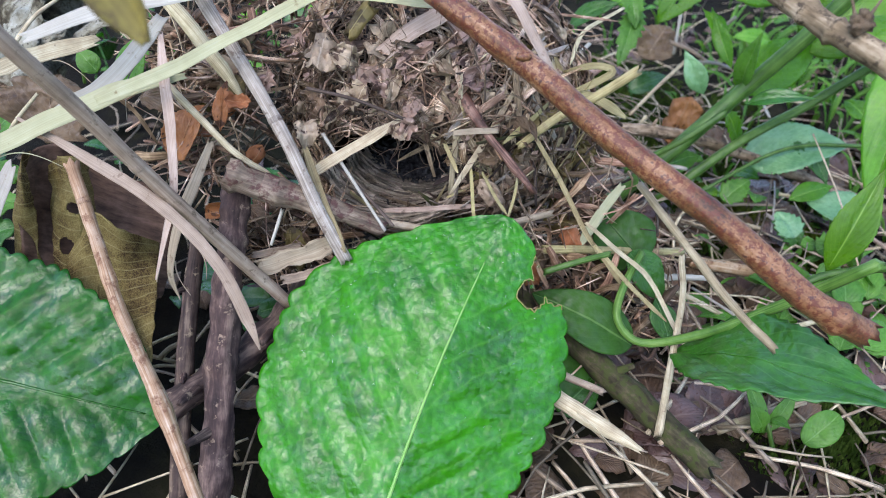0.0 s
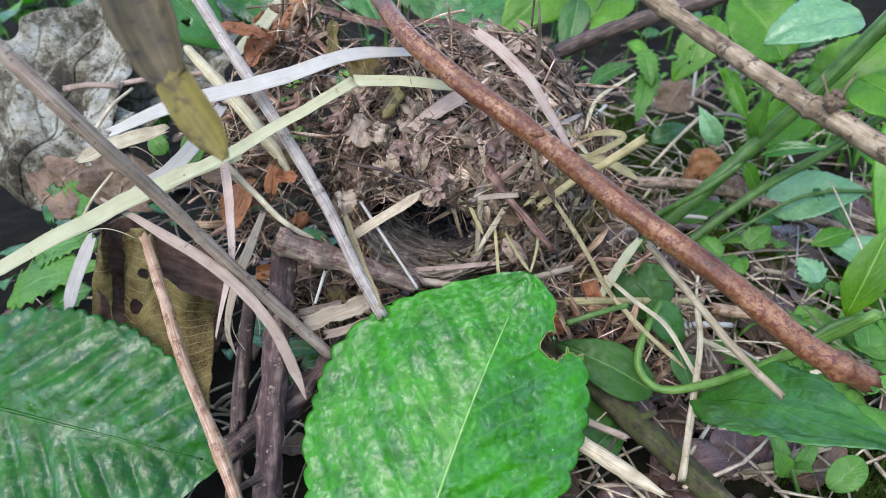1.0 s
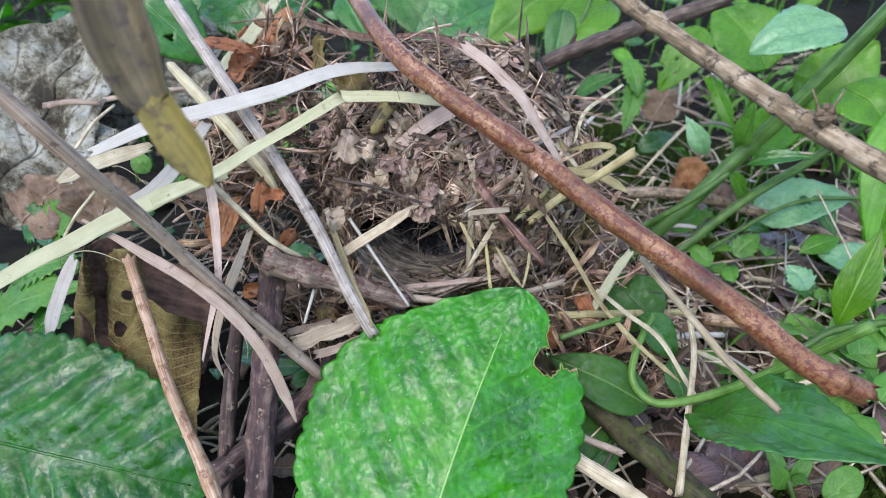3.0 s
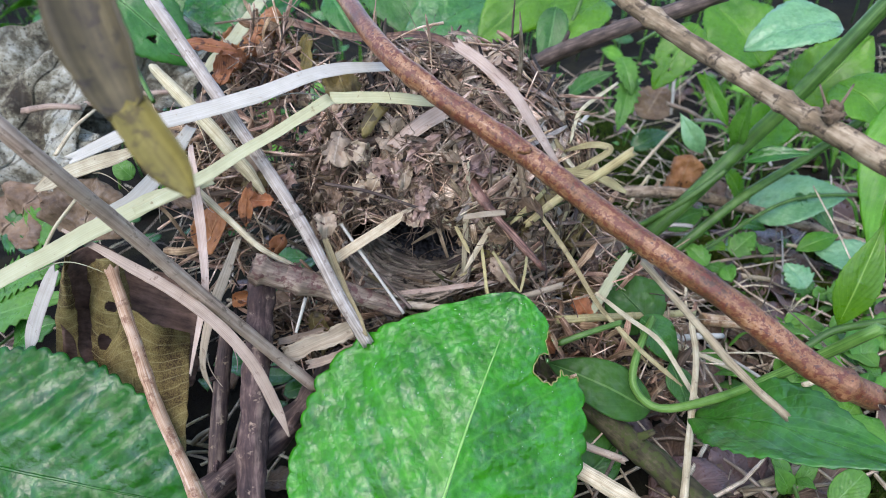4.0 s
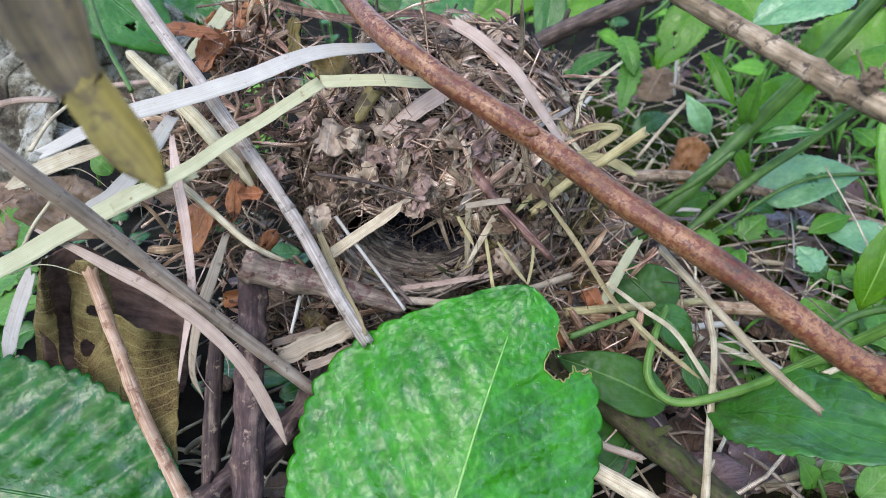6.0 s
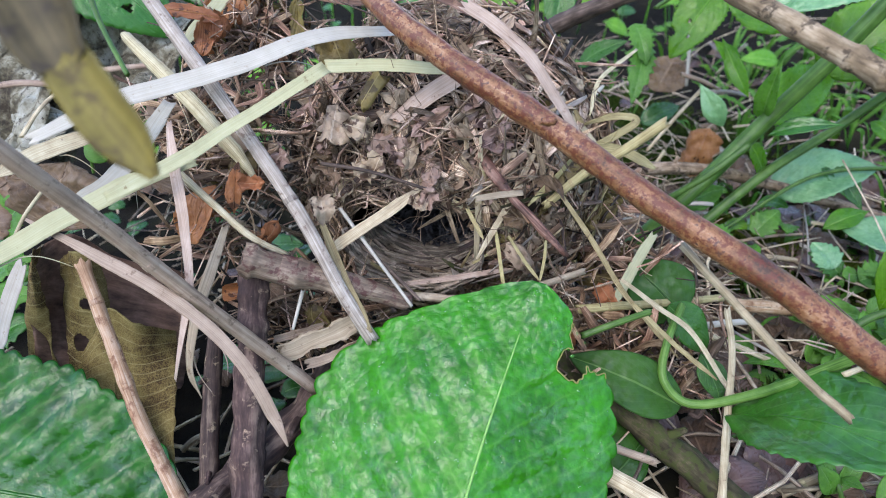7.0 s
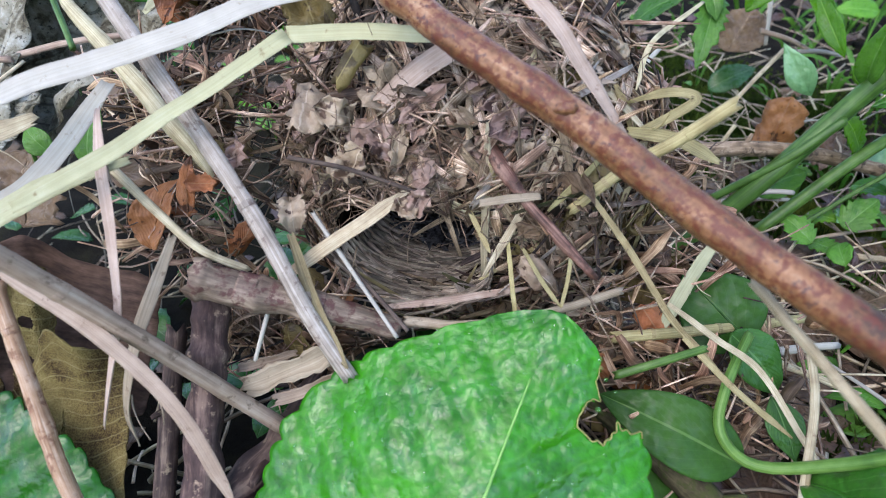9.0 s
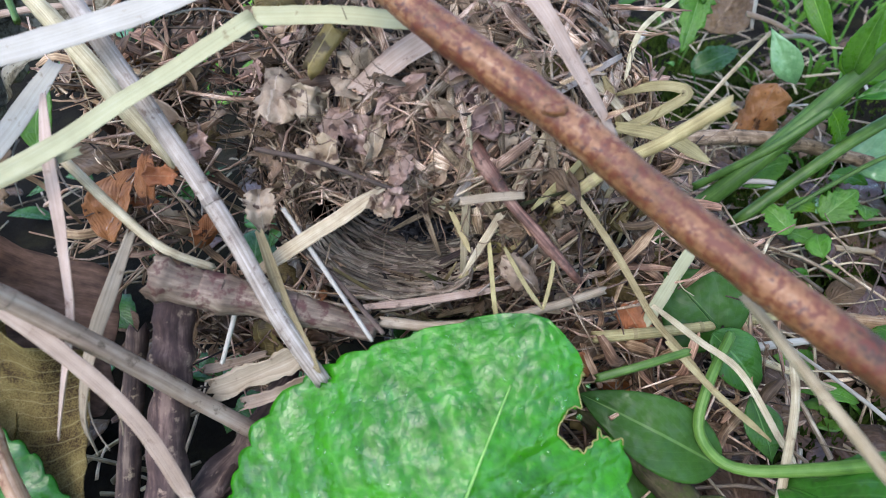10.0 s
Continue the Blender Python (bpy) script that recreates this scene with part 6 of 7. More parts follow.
def sheet(buf, rows, n=26, m=40, bulge=0.0, crinkle=0.0012, holes=(), seed=0, thick=0.0004, ragged=0.0010):
    """A thin curled skin through rows of places: each row is a smooth line across, and the rows follow one another down."""
    lines = [smooth_line(r, n) for r in rows]
    cols = [smooth_line([l[c] for l in lines], m) for c in range(n + 1)]
    top = []
    for k in range(m + 1):
        for c in range(n + 1):
            q, f = cols[c][k], c / n
            q = q + FACE * (bulge * (1 - (2 * f - 1) ** 2)) + noise.noise_vector(q * 70 + Vector((seed, 0, 0))) * crinkle + FACE * (0.4 * crinkle * noise.noise(q * 260))
            if c in (0, n) or k in (0, m):
                q = q + noise.noise_vector(q * 190 + Vector((0, seed, 0))) * ragged
            top.append(q)
    g = n + 1
    faces = []
    for k in range(m):
        for c in range(n):
            u, v = (c + 0.5) / n, (k + 0.5) / m
            if any(((u - hu) / ru) ** 2 + ((v - hv) / rv) ** 2 < 1 + 0.6 * noise.noise(Vector((u * 9, v * 9, seed))) for hu, hv, ru, rv in holes):
                continue
            faces.append((k * g + c, (k + 1) * g + c, (k + 1) * g + c + 1, k * g + c + 1))
    edge = {}
    for f in faces:
        for a, c in zip(f, f[1:] + f[:1]):
            if (c, a) in edge:
                del edge[(c, a)]
            else:
                edge[(a, c)] = 1
    t = len(top)
    uv = [(c / n, k / m) for k in range(m + 1) for c in range(g)]
    buf.add(top + [q - FACE * thick for q in top], faces + [tuple(i + t for i in reversed(f)) for f in faces] + [(c, a, a + t, c + t) for a, c in edge], uv + uv)


def curled_leaf():
    ob = holder("curled_leaf", None, "large curled ochre-brown dead leaf with dark hollow folds", "dead leaf")
    for nm, mat, label, kw, rows in (
        ("inner_side", BROWN_SKIN, "dark brown inner side of the roll", dict(crinkle=0.002, seed=1), [
            [(-0.1911, 0.2518, 0.1916), (-0.1916, 0.2751, 0.1885), (-0.1761, 0.2821, 0.1705), (-0.1417, 0.2857, 0.1578)],
            [(-0.1866, 0.2366, 0.1749), (-0.1870, 0.2544, 0.1598), (-0.1698, 0.2647, 0.1516), (-0.1389, 0.2640, 0.1423)],
            [(-0.1883, 0.2232, 0.1462), (-0.1757, 0.2258, 0.1406), (-0.1591, 0.2347, 0.1320), (-0.1339, 0.2380, 0.1262)]]),
        ("rolled_lobe", NETTED, "", dict(seed=2, n=22), [
            [(-0.1918, 0.2607, 0.1911), (-0.1849, 0.2489, 0.1963), (-0.1817, 0.2434, 0.1954), (-0.1811, 0.2432, 0.1919)],
            [(-0.1873, 0.2394, 0.1790), (-0.1820, 0.2329, 0.1829), (-0.1759, 0.2306, 0.1841), (-0.1755, 0.2344, 0.1798)],
            [(-0.1935, 0.2343, 0.1562), (-0.1954, 0.2337, 0.1561), (-0.1896, 0.2337, 0.1549), (-0.1835, 0.2341, 0.1541)],
            [(-0.1843, 0.2161, 0.1397), (-0.1859, 0.2158, 0.1398), (-0.1803, 0.2162, 0.1390), (-0.1734, 0.2168, 0.1382)],
            [(-0.1714, 0.1886, 0.1152), (-0.1728, 0.1884, 0.1153), (-0.1674, 0.1885, 0.1143), (-0.1608, 0.1890, 0.1134)]]),
        ("rolled_lobe", NETTED, "", dict(seed=5, n=60, m=110, crinkle=0.0022, holes=((0.42, 0.50, 0.22, 0.045), (0.55, 0.30, 0.13, 0.03), (0.75, 0.8, 0.15, 0.04))), [
            [(-0.1837, 0.2582, 0.1847), (-0.1718, 0.2537, 0.1926), (-0.1646, 0.2546, 0.1927), (-0.1644, 0.2592, 0.1857)],
            [(-0.1796, 0.2467, 0.1733), (-0.1667, 0.2401, 0.1791), (-0.1598, 0.2412, 0.1779), (-0.1601, 0.2482, 0.1708)],
            [(-0.1774, 0.2366, 0.1549), (-0.1728, 0.2372, 0.1545), (-0.1662, 0.2378, 0.1536), (-0.1599, 0.2379, 0.1524)],
            [(-0.1687, 0.2183, 0.1384), (-0.1642, 0.2189, 0.1380), (-0.1582, 0.2193, 0.1372), (-0.1521, 0.2194, 0.1361)],
            [(-0.1563, 0.1907, 0.1139), (-0.1526, 0.1911, 0.1135), (-0.1467, 0.1913, 0.1125), (-0.1409, 0.1917, 0.1117)]]),
        ("rolled_lobe", NETTED, "", dict(seed=8, n=34, m=60, crinkle=0.0012), [
            [(-0.1712, 0.2335, 0.1511), (-0.1496, 0.2358, 0.1751), (-0.1386, 0.2346, 0.1695), (-0.1352, 0.2501, 0.1515)],
            [(-0.1674, 0.2242, 0.1429), (-0.1560, 0.2297, 0.1451), (-0.1439, 0.2313, 0.1440), (-0.1305, 0.2362, 0.1421)],
            [(-0.1601, 0.2100, 0.1301), (-0.1484, 0.2116, 0.1291), (-0.1377, 0.2131, 0.1282), (-0.1255, 0.2174, 0.1292)],
            [(-0.1497, 0.1880, 0.1105), (-0.1388, 0.1895, 0.1096), (-0.1299, 0.1908, 0.1088), (-0.1208, 0.1955, 0.1108)]]),
    ):
        b = Buf()
        sheet(b, rows, **kw)
        part(nm, b, mat, ob, label)


curled_leaf()
def hanging_blade():
    ob = holder("hanging_blade", None, "withered stem end, brown above and yellow below, hanging close by", "dead leaf")
    upper = [(-0.0679, 0.1668, 0.3312), (-0.0637, 0.1612, 0.3202), (-0.0596, 0.1557, 0.3100), (-0.0557, 0.1521, 0.3020), (-0.0535, 0.1502, 0.2979)]
    lower = [(-0.0537, 0.1503, 0.2987), (-0.0504, 0.1487, 0.2935), (-0.0466, 0.1472, 0.2884), (-0.0435, 0.1461, 0.2835), (-0.0420, 0.1456, 0.2801)]
    b = Buf()
    ribbon(b, upper, 0.0155, n=40, cup=0.3, taper=(1, 0.58), reach=2.0, twist=(0, 10), fray=0.1, thick=0.0012, across=8)
    part("sheath", b, WITHERED, ob, "dark brown withered sheath")
    b = Buf()
    ribbon(b, lower, 0.0098, n=40, cup=0.25, taper=(0.95, 0.22), reach=2.4, twist=(10, 30), fray=0.3, thick=0.0008, across=8)
    part("blade", b, YELLOW_BLADE, ob, "yellow-olive withered tip")


hanging_blade()

# ---- plants ----
def plant(name, label, stems, leaves, mat_stem=GREEN_STEM):
    ob = holder(name, None, label, "plant")
    for k, (pts, r0, r1) in enumerate(stems):
        b = Buf()
        tube(b, pts, r0, r1, n=30, sides=12, rough=0.05, seed=k)
        part("stem", b, mat_stem, ob)
    for k, (a, c, w, mat, kw) in enumerate(leaves):
        b = Buf()
        top, cols, out = leaf(b, a, c, w, **{"seed": k, "teeth": 16, "tooth": 0.04, "nu": 8, "nv": 44, "crinkle": 0.05, "quilt": 0.03, **kw})
        blade = part("leaf", b, mat, ob)
        if w > 0.03:
            b = Buf()
            rib_of(b, top, cols, 0.0007, out)
            part("midrib", b, mat, blade)
    return ob


SKYWARD = (0.0, -0.45, 0.9)
plant("tall_green_plant", "tall juicy green plant with toothed lance leaves", [
    ([(0.0678, 0.4277, 0.0456), (0.1366, 0.4367, 0.1218), (0.1811, 0.4495, 0.1712), (0.2084, 0.4435, 0.2131), (0.2423, 0.4367, 0.2714), (0.2558, 0.4313, 0.2980)], 0.0056, 0.0050),
    ([(0.1397, 0.4311, 0.0925), (0.1934, 0.4525, 0.1344), (0.2419, 0.4742, 0.1587), (0.2816, 0.4783, 0.1950), (0.3162, 0.4835, 0.2341)], 0.0036, 0.0032),
    ([(0.1735, 0.4418, 0.1602), (0.1477, 0.4368, 0.1387), (0.1143, 0.4392, 0.1117)], 0.0026, 0.0024),
    ([(0.1870, 0.3080, 0.1117), (0.2020, 0.3111, 0.1230), (0.2243, 0.3044, 0.1358)], 0.0020, 0.0022),
], [
    ((0.1791, 0.4495, 0.1716), (0.1789, 0.4406, 0.2151), 0.014, LEAF_SMALL, dict(hint=(-0.6, -0.7, 0.3), shape="lance", fold=0.5)),
    ((0.1850, 0.4475, 0.1670), (0.2250, 0.4361, 0.1777), 0.014, LEAF_BLUE, dict(hint=SKYWARD, shape="lance", fold=0.3)),
    ((0.1848, 0.4639, 0.1745), (0.2454, 0.4953, 0.1926), 0.036, LEAF_LIME, dict(hint=(0.1, -0.9, 0.3), shape="ovate")),
    ((0.1812, 0.4520, 0.1559), (0.2015, 0.4690, 0.1209), 0.014, LEAF_LIME, dict(hint=FACE, shape="ovate", teeth=7, tooth=0.2)),
    ((0.1671, 0.4749, 0.1589), (0.1465, 0.4806, 0.1898), 0.0155, LEAF_PALE_SHEEN, dict(hint=(-0.3, -0.8, 0.4), shape="lance")),
    ((0.2306, 0.4638, 0.2605), (0.1737, 0.4579, 0.2448), 0.045, LEAF_PALE_SHEEN, dict(hint=(0.1, -0.35, 0.9), shape="ovate", quilt=0.05)),
    ((0.2427, 0.4636, 0.2187), (0.2667, 0.4312, 0.1985), 0.045, LEAF_LIME, dict(hint=FACE, shape="ovate")),
    ((0.2332, 0.4929, 0.1915), (0.2769, 0.5043, 0.2387), 0.05, LEAF_LIME, dict(hint=FACE, shape="ovate")),
    ((0.2169, 0.5290, 0.2158), (0.1800, 0.5737, 0.2592), 0.06, LEAF_LIME, dict(hint=FACE, shape="ovate")),
    ((0.2580, 0.4104, 0.2439), (0.2251, 0.3432, 0.1412), 0.034, LEAF_LIME, dict(hint=(-0.7, -0.6, 0.3), shape="lance", fold=0.5)),
    ((0.2026, 0.3116, 0.1237), (0.2179, 0.3302, 0.1798), 0.020, LEAF_LIME, dict(hint=(-0.2, -0.5, 0.8), shape="lance", fold=0.4)),
])
plant("low_green_plant", "low green plant with dark glossy leaves on a bent stalk", [
    ([(0.1002, 0.2945, 0.1389), (0.0902, 0.2752, 0.1308), (0.0875, 0.2618, 0.1210), (0.0996, 0.2545, 0.1139), (0.1228, 0.2482, 0.1293), (0.1437, 0.2400, 0.1554), (0.1609, 0.2237, 0.1924)], 0.0019, 0.0023),
], [
    ((0.0972, 0.2546, 0.1128), (0.0462, 0.2689, 0.1287), 0.026, LEAF_DULL, dict(hint=(-0.1, -0.5, 0.8), shape="ovate", teeth=0, arch=0.12)),
    ((0.1077, 0.2539, 0.1188), (0.1617, 0.1812, 0.1709), 0.042, LEAF_BLUE, dict(hint=(0.05, -0.45, 0.9), shape="lance", teeth=18, tooth=0.05, nu=12, nv=60, quilt=0.015, fold=0.2, crinkle=0.1)),
    ((0.0959, 0.2940, 0.1391), (0.1164, 0.2881, 0.1149), 0.020, LEAF_MID, dict(hint=SKYWARD, shape="ovate", teeth=0)),
    ((0.1091, 0.2797, 0.1221), (0.1178, 0.2638, 0.1037), 0.014, LEAF_MID, dict(hint=SKYWARD, shape="lance", teeth=0)),
    ((0.1042, 0.3006, 0.1286), (0.0788, 0.3202, 0.1472), 0.034, LEAF_DULL, dict(hint=(-0.2, -0.6, 0.8), shape="ovate", teeth=0, quilt=0.02)),
    ((0.0715, 0.2739, 0.1021), (0.0519, 0.2265, 0.0868), 0.030, LEAF_DULL, dict(hint=FACE, shape="ovate", teeth=0)),
    ((0.0637, 0.2356, 0.0798), (0.0844, 0.2563, 0.0894), 0.020, LEAF_MID, dict(hint=FACE, shape="ovate", teeth=0)),
], LOOP_STEM)
plant("leafy_plant", "nettle-like green plant behind the nest", [
    ([(0.0487, 0.5700, 0.2062), (0.0651, 0.5552, 0.2361), (0.0772, 0.5623, 0.2643)], 0.002, 0.0016),
    ([(0.1419, 0.5319, 0.2768), (0.1343, 0.5139, 0.2490), (0.1141, 0.5031, 0.2360)], 0.0018, 0.0014),
], [
    ((0.1597, 0.5195, 0.2476), (0.1279, 0.4969, 0.2049), 0.032, LEAF_LIME, dict(hint=(-0.1, -0.8, 0.6), shape="ovate", tooth=0.06, bites=((0.2, 0.55, 0.08, 0.03), (-0.2, 0.7, 0.06, 0.02), (0.9, 0.75, 0.25, 0.05)))),
    ((0.0659, 0.5289, 0.1928), (0.1000, 0.5232, 0.2120), 0.019, LEAF_MID, dict(hint=SKYWARD, shape="ovate")),
    ((0.1093, 0.5401, 0.2204), (0.1167, 0.5144, 0.1959), 0.017, LEAF_SMALL, dict(hint=FACE, shape="ovate", teeth=7, tooth=0.25)),
    ((0.1184, 0.5341, 0.2084), (0.1062, 0.4983, 0.1720), 0.017, LEAF_SMALL, dict(hint=FACE, shape="ovate", teeth=7, tooth=0.25)),
    ((0.1938, 0.5408, 0.1826), (0.1729, 0.5505, 0.2032), 0.014, LEAF_LIME, dict(hint=FACE, shape="lance")),
    ((0.1951, 0.5197, 0.1669), (0.1770, 0.5521, 0.2050), 0.013, LEAF_LIME, dict(hint=(-0.4, -0.8, 0.3), shape="lance")),
    ((0.0572, 0.6117, 0.2727), (-0.0086, 0.5551, 0.2339), 0.060, LEAF_LIME, dict(hint=FACE, shape="ovate")),
    ((0.0074, 0.6453, 0.2620), (-0.0779, 0.5635, 0.2250), 0.075, LEAF_BLUE, dict(hint=FACE, shape="ovate", quilt=0.05)),
    ((-0.1242, 0.6641, 0.2848), (-0.0518, 0.5901, 0.2239), 0.060, LEAF_MID, dict(hint=FACE, shape="ovate")),
    ((0.0550, 0.5551, 0.2577), (0.0469, 0.5261, 0.2120), 0.025, LEAF_MID, dict(hint=FACE, shape="ovate")),
    ((0.0920, 0.5749, 0.2623), (0.0466, 0.5354, 0.2274), 0.050, LEAF_LIME, dict(hint=SKYWARD, shape="ovate")),
    ((-0.1467, 0.5838, 0.2744), (-0.1111, 0.5412, 0.2350), 0.03, LEAF_MID, dict(hint=FACE, shape="lance")),
    ((-0.1942, 0.6059, 0.2831), (-0.2139, 0.5508, 0.2360), 0.06, LEAF_DARK, dict(hint=FACE, shape="ovate")),
])
plant("leafy_plant", "green leaves above the grey dead leaves", [
    ([(-0.1999, 0.3629, 0.2922), (-0.1835, 0.3401, 0.2702), (-0.1601, 0.3140, 0.2509)], 0.0014, 0.0012),
], [
    ((-0.2539, 0.4148, 0.3109), (-0.1904, 0.4134, 0.2486), 0.056, LEAF_MID, dict(hint=FACE, shape="ovate", bites=((0.3, 0.7, 0.12, 0.03),))),
    ((-0.2130, 0.4922, 0.2944), (-0.1621, 0.4511, 0.2538), 0.055, LEAF_DARK, dict(hint=FACE, shape="ovate")),
    ((-0.2375, 0.5185, 0.3046), (-0.2532, 0.4663, 0.2613), 0.060, LEAF_MID, dict(hint=FACE, shape="ovate")),
])
plant("seedling", "small green seedling under the dead blades", [([(-0.1725, 0.2848, 0.2156), (-0.1704, 0.2846, 0.2245)], 0.0008, 0.0008)], [
    ((-0.1637, 0.2840, 0.2219), (-0.1732, 0.2878, 0.2304), 0.010, LEAF_SMALL, dict(hint=FACE, shape="ovate", teeth=0)),
    ((-0.1535, 0.2869, 0.2146), (-0.1484, 0.3003, 0.2354), 0.014, LEAF_SMALL, dict(hint=FACE, shape="ovate", teeth=0)),
    ((-0.1963, 0.2523, 0.1872), (-0.2001, 0.2478, 0.1806), 0.012, LEAF_SMALL, dict(hint=FACE, shape="round", teeth=0)),
])
plant("fern_plant", "cut-leaved green plant low at the side", [([(-0.2833, 0.2662, 0.1141), (-0.2433, 0.2761, 0.1404)], 0.001, 0.0008)], [
    ((-0.2928, 0.2641, 0.1321), (-0.2260, 0.2763, 0.1561), 0.030, LEAF_SMALL, dict(hint=SKYWARD, shape="ovate", teeth=9, tooth=0.25)),
    ((-0.2839, 0.2863, 0.1472), (-0.2375, 0.2914, 0.1642), 0.026, LEAF_SMALL, dict(hint=SKYWARD, shape="ovate", teeth=9, tooth=0.25)),
    ((-0.2526, 0.2576, 0.1315), (-0.2288, 0.2674, 0.1420), 0.026, LEAF_MID, dict(hint=SKYWARD, shape="ovate", teeth=9, tooth=0.25)),
    ((-0.2707, 0.3116, 0.1663), (-0.2462, 0.3140, 0.1840), 0.026, LEAF_SMALL, dict(hint=FACE, shape="ovate", teeth=8, tooth=0.2)),
    ((-0.2872, 0.3114, 0.1699), (-0.2675, 0.3171, 0.1746), 0.026, LEAF_DARK, dict(hint=FACE, shape="ovate", teeth=8, tooth=0.2)),
])
plant("narrow_leaved_plant", "young plant with whorls of narrow green leaves", [
    ([(0.1675, 0.2339, 0.0721), (0.1633, 0.2403, 0.0836), (0.1613, 0.2565, 0.0913)], 0.0012, 0.0008),
    ([(0.1243, 0.2661, 0.0769), (0.1417, 0.2711, 0.0810), (0.1717, 0.2682, 0.0887)], 0.0008, 0.0006),
], [
    ((0.1642, 0.2377, 0.0790), (0.1521, 0.2549, 0.1004), 0.008, LEAF_SMALL, dict(hint=FACE, shape="lance", teeth=0)),
    ((0.1634, 0.2369, 0.0779), (0.1775, 0.2515, 0.0987), 0.008, LEAF_SMALL, dict(hint=FACE, shape="lance", teeth=0)),
    ((0.1634, 0.2369, 0.0779), (0.1529, 0.2400, 0.0951), 0.011, LEAF_SMALL, dict(hint=FACE, shape="lance", teeth=0)),
    ((0.1773, 0.2301, 0.0829), (0.1923, 0.2397, 0.0952), 0.014, LEAF_SMALL, dict(hint=SKYWARD, shape="round", teeth=0)),
    ((0.1646, 0.2418, 0.0858), (0.1696, 0.2332, 0.0898), 0.006, LEAF_SMALL, dict(hint=SKYWARD, shape="lance", teeth=0)),
])
plant("ground_leaves", "green leaves of low plants on the litter", [([(0.2913, 0.4652, 0.1324), (0.2309, 0.4643, 0.1257), (0.1679, 0.4451, 0.0895)], 0.0016, 0.0014)], [
    ((0.2093, 0.4762, 0.1137), (0.2754, 0.4702, 0.1347), 0.045, LEAF_PALE_SHEEN, dict(hint=(0, -0.4, 0.9), shape="ovate", quilt=0.02)),
    ((0.2834, 0.4194, 0.0979), (0.2470, 0.4399, 0.1012), 0.030, LEAF_PALE_SHEEN, dict(hint=SKYWARD, shape="ovate")),
    ((0.2370, 0.4041, 0.0835), (0.2202, 0.4188, 0.0922), 0.018, LEAF_MID, dict(hint=SKYWARD, shape="ovate", teeth=6, tooth=0.2)),
    ((0.1419, 0.4534, 0.1092), (0.1716, 0.4634, 0.1187), 0.022, LEAF_SMALL, dict(hint=SKYWARD, shape="ovate")),
    ((0.2440, 0.4827, 0.1335), (0.2632, 0.4470, 0.1092), 0.022, LEAF_MID, dict(hint=FACE, shape="lance")),
    ((0.2828, 0.4749, 0.1504), (0.2720, 0.4897, 0.1578), 0.016, LEAF_LIME, dict(hint=FACE, shape="ovate")),
    ((0.2331, 0.4057, 0.0870), (0.2221, 0.4221, 0.0973), 0.020, LEAF_PALE_SHEEN, dict(hint=SKYWARD, shape="ovate", teeth=6, tooth=0.15)),
    ((0.1897, 0.4389, 0.0936), (0.2083, 0.4497, 0.1071), 0.018, LEAF_SMALL, dict(hint=SKYWARD, shape="ovate", teeth=6, tooth=0.2)),
    ((0.2432, 0.3945, 0.0857), (0.2677, 0.4002, 0.0894), 0.020, LEAF_SMALL, dict(hint=SKYWARD, shape="ovate", teeth=6, tooth=0.2)),
    ((0.1697, 0.4238, 0.0928), (0.1541, 0.4393, 0.1026), 0.016, LEAF_SMALL, dict(hint=SKYWARD, shape="ovate", teeth=6, tooth=0.2)),
    ((0.2348, 0.4375, 0.1001), (0.2673, 0.4475, 0.1090), 0.016, LEAF_LIME, dict(hint=SKYWARD, shape="lance", teeth=0)),
    ((0.2280, 0.3234, 0.0887), (0.2224, 0.3373, 0.0934), 0.016, LEAF_SMALL, dict(hint=SKYWARD, shape="ovate", teeth=0)),
    ((0.176, 0.462, 0.088), (0.190, 0.447, 0.094), 0.013, LEAF_LIME, dict(hint=SKYWARD, shape="ovate", teeth=6, tooth=0.22)),
    ((0.172, 0.436, 0.086), (0.184, 0.417, 0.090), 0.012, LEAF_SMALL, dict(hint=SKYWARD, shape="ovate", teeth=6, tooth=0.22)),
    ((0.212, 0.494, 0.092), (0.226, 0.476, 0.096), 0.016, LEAF_LIME, dict(hint=SKYWARD, shape="ovate", teeth=6, tooth=0.22)),
    ((0.200, 0.456, 0.090), (0.188, 0.443, 0.096), 0.013, LEAF_PALE_SHEEN, dict(hint=SKYWARD, shape="ovate", teeth=6, tooth=0.2)),
    ((0.221, 0.462, 0.090), (0.214, 0.441, 0.094), 0.014, LEAF_SMALL, dict(hint=SKYWARD, shape="ovate", teeth=6, tooth=0.2)),
    ((0.178, 0.512, 0.090), (0.189, 0.500, 0.096), 0.012, LEAF_LIME, dict(hint=SKYWARD, shape="ovate", teeth=6, tooth=0.2)),
])

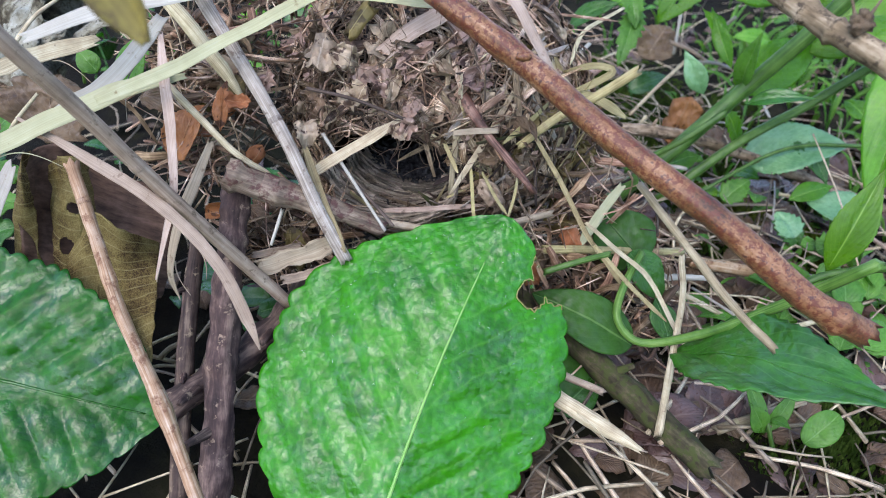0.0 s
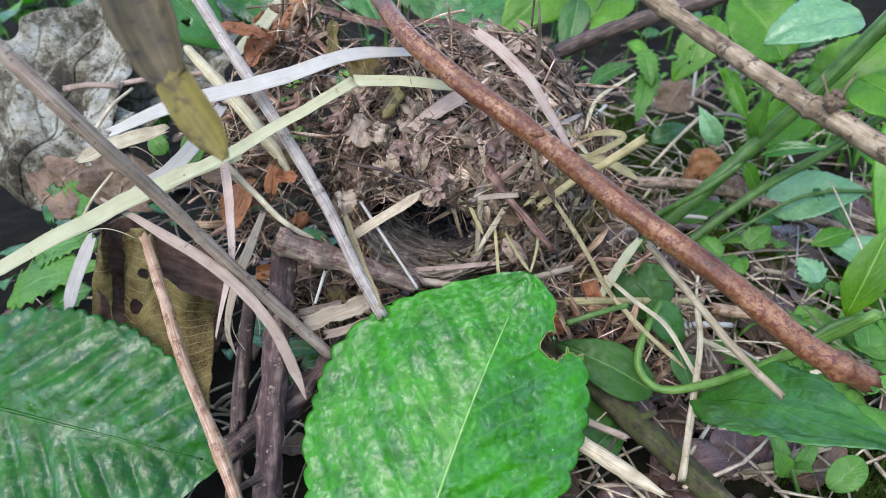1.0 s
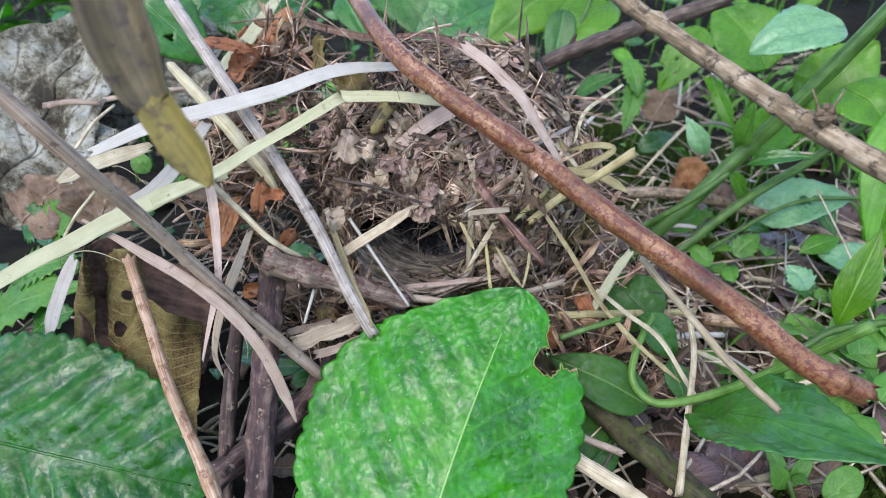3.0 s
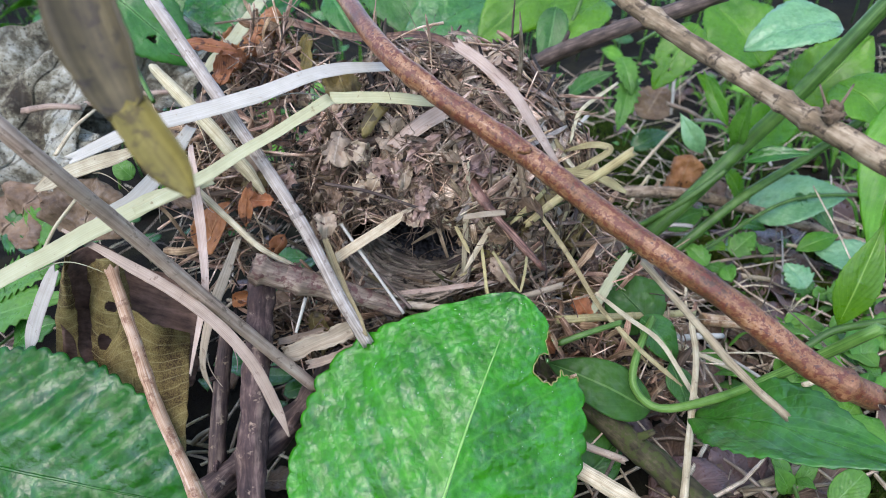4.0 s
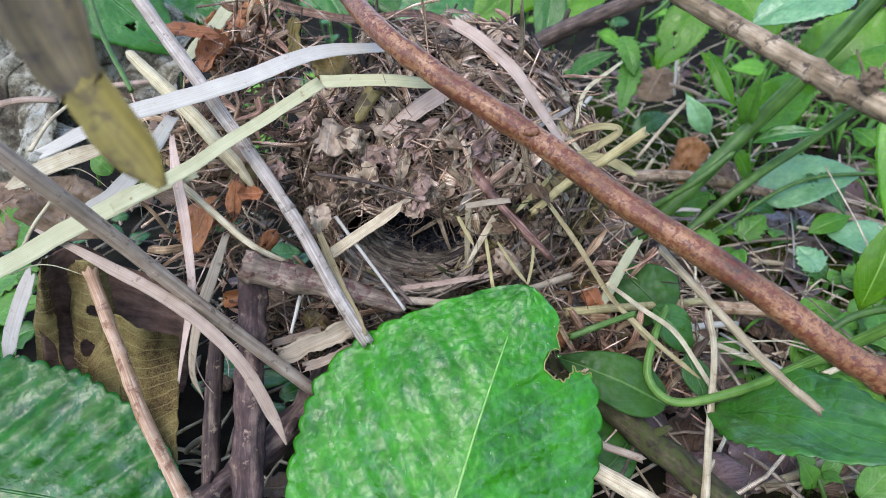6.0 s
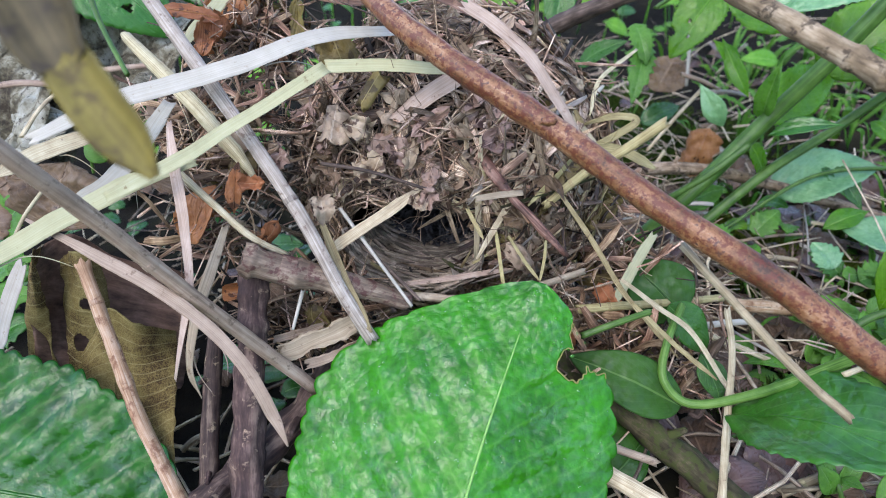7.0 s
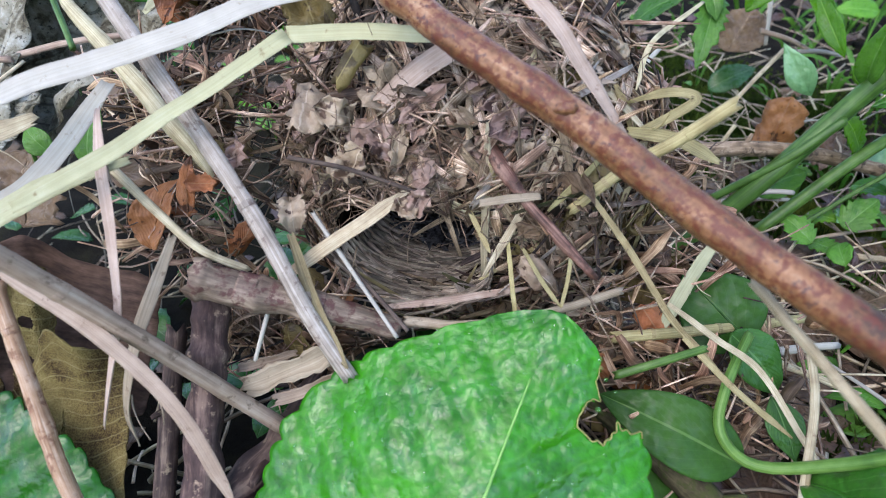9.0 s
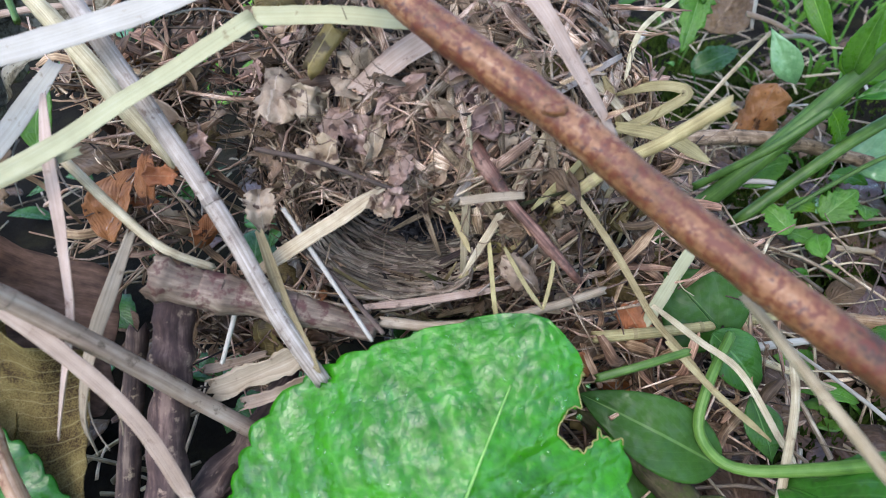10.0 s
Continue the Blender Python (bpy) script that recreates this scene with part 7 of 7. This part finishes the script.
# ---- dead leaves on the ground ----
for nm, a, c, w, mat, lab, kw in (
    ("dead_leaf", (0.1605, 0.5110, 0.1027), (0.1710, 0.5186, 0.1417), 0.034, DEAD_RUST, "rust-brown curled dead leaf on the ground", dict(roll=-1.2, fold=0.1, shape="scrap", hint=(-0.2, -0.6, 0.75), quilt=0.04, lateral=5)),
    ("dead_leaf", (0.1489, 0.2455, 0.0664), (0.1330, 0.2693, 0.0802), 0.036, DEAD_PURPLE, "dark purple-brown dead leaf on the ground", dict(shape="ovate", hint=SKYWARD)),
    ("dead_leaf", (0.0919, 0.2952, 0.1031), (0.0747, 0.3115, 0.1147), 0.028, DEAD_PURPLE, "dull purple-brown dead leaf on the ground", dict(shape="ovate", hint=SKYWARD)),
    ("dead_leaf", (0.1501, 0.6164, 0.1425), (0.1712, 0.6460, 0.1668), 0.040, DEAD_BROWN, "brown dead leaf on the ground", dict(shape="ovate", hint=FACE)),
    ("dead_leaf", (0.2108, 0.5258, 0.0958), (0.1863, 0.5294, 0.1074), 0.030, DEAD_BROWN, "crumpled brown dead leaf on the ground", dict(shape="scrap", hint=SKYWARD)),
    ("dead_leaf", (-0.1527, 0.3853, 0.2501), (-0.1365, 0.4200, 0.2742), 0.026, DEAD_RUST, "curled rust-brown dead leaf behind the nest", dict(shape="ovate", roll=1.2, hint=FACE)),
    ("dead_leaf", (-0.1517, 0.3623, 0.2509), (-0.1322, 0.3764, 0.2597), 0.016, DEAD_RUST, "small curled rust-brown dead leaf", dict(shape="ovate", roll=-1.5, hint=FACE)),
    ("dead_leaf", (-0.1252, 0.3686, 0.2681), (-0.1160, 0.3866, 0.2873), 0.022, DEAD_RUST, "upright curled rust-brown dead leaf on the nest top", dict(shape="scrap", roll=-2.0, hint=FACE)),
    ("dead_leaf", (-0.1347, 0.3381, 0.2552), (-0.1258, 0.3675, 0.2635), 0.020, DEAD_RUST, "rust-brown curled leaf piece lying on the nest top", dict(shape="scrap", roll=1.6, hint=FACE)),
    ("dead_leaf", (-0.1531, 0.3434, 0.2755), (-0.1284, 0.3556, 0.2673), 0.007, DEAD_RUST, "flat orange-brown dead strip", dict(shape="scrap", hint=FACE)),
    ("dead_leaf", (-0.1282, 0.3854, 0.2640), (-0.1022, 0.3892, 0.2641), 0.010, YELLOW_LEAF, "yellow dead leaf strip on the nest", dict(shape="lance", hint=FACE)),
    ("dead_leaf", (-0.0998, 0.3884, 0.2719), (-0.0939, 0.3633, 0.2525), 0.007, YELLOW_LEAF, "upright yellow dead leaf strip on the nest", dict(shape="scrap", hint=FACE)),
    ("dead_leaf", (-0.1326, 0.2764, 0.1829), (-0.1220, 0.2921, 0.2062), 0.020, DEAD_RUST, "rust-brown dead leaf beside the nest", dict(shape="ovate", roll=1.0, hint=FACE)),
    ("dead_leaf", (-0.1029, 0.2702, 0.2026), (-0.0992, 0.2791, 0.2240), 0.008, DEAD_RUST, "narrow red-brown dead leaf strip", dict(shape="lance", hint=FACE)),
    ("grey_dead_leaf", (-0.3086, 0.3134, 0.1685), (-0.2558, 0.4204, 0.3027), 0.105, DEAD_GREY, "large grey weathered dead leaf with dark stains", dict(shape="ovate", hint=FACE, crinkle=0.22, nu=16, nv=60)),
    ("grey_dead_leaf", (-0.2985, 0.3713, 0.2030), (-0.1927, 0.4416, 0.2745), 0.120, DEAD_GREY, "large pale grey mouldy dead leaf", dict(shape="ovate", hint=FACE, crinkle=0.22, nu=16, nv=60)),
    ("grey_dead_leaf", (-0.2605, 0.3322, 0.2075), (-0.2250, 0.3465, 0.2226), 0.03, DEAD_GREY, "small pale weathered dead leaf", dict(shape="ovate", hint=FACE, crinkle=0.22, nu=16, nv=60)),
    ("dead_leaf", (-0.2221, 0.2997, 0.1741), (-0.2165, 0.3198, 0.2059), 0.05, DEAD_BROWN, "crumpled dark brown dead leaf", dict(shape="scrap", hint=FACE)),
    ("dead_leaf", (-0.2872, 0.3114, 0.1699), (-0.2613, 0.3299, 0.1942), 0.05, DEAD_BROWN, "brown dead leaf under the grey leaves", dict(shape="ovate", hint=FACE)),
):
    one_leaf(nm, a, c, w, mat, lab, "dead leaf", **{"teeth": 12, "tooth": 0.03, "arch": 0.08, "quilt": 0.02, "crinkle": 0.14, "nu": 8, "nv": 32, "seed": len(lab), **kw})
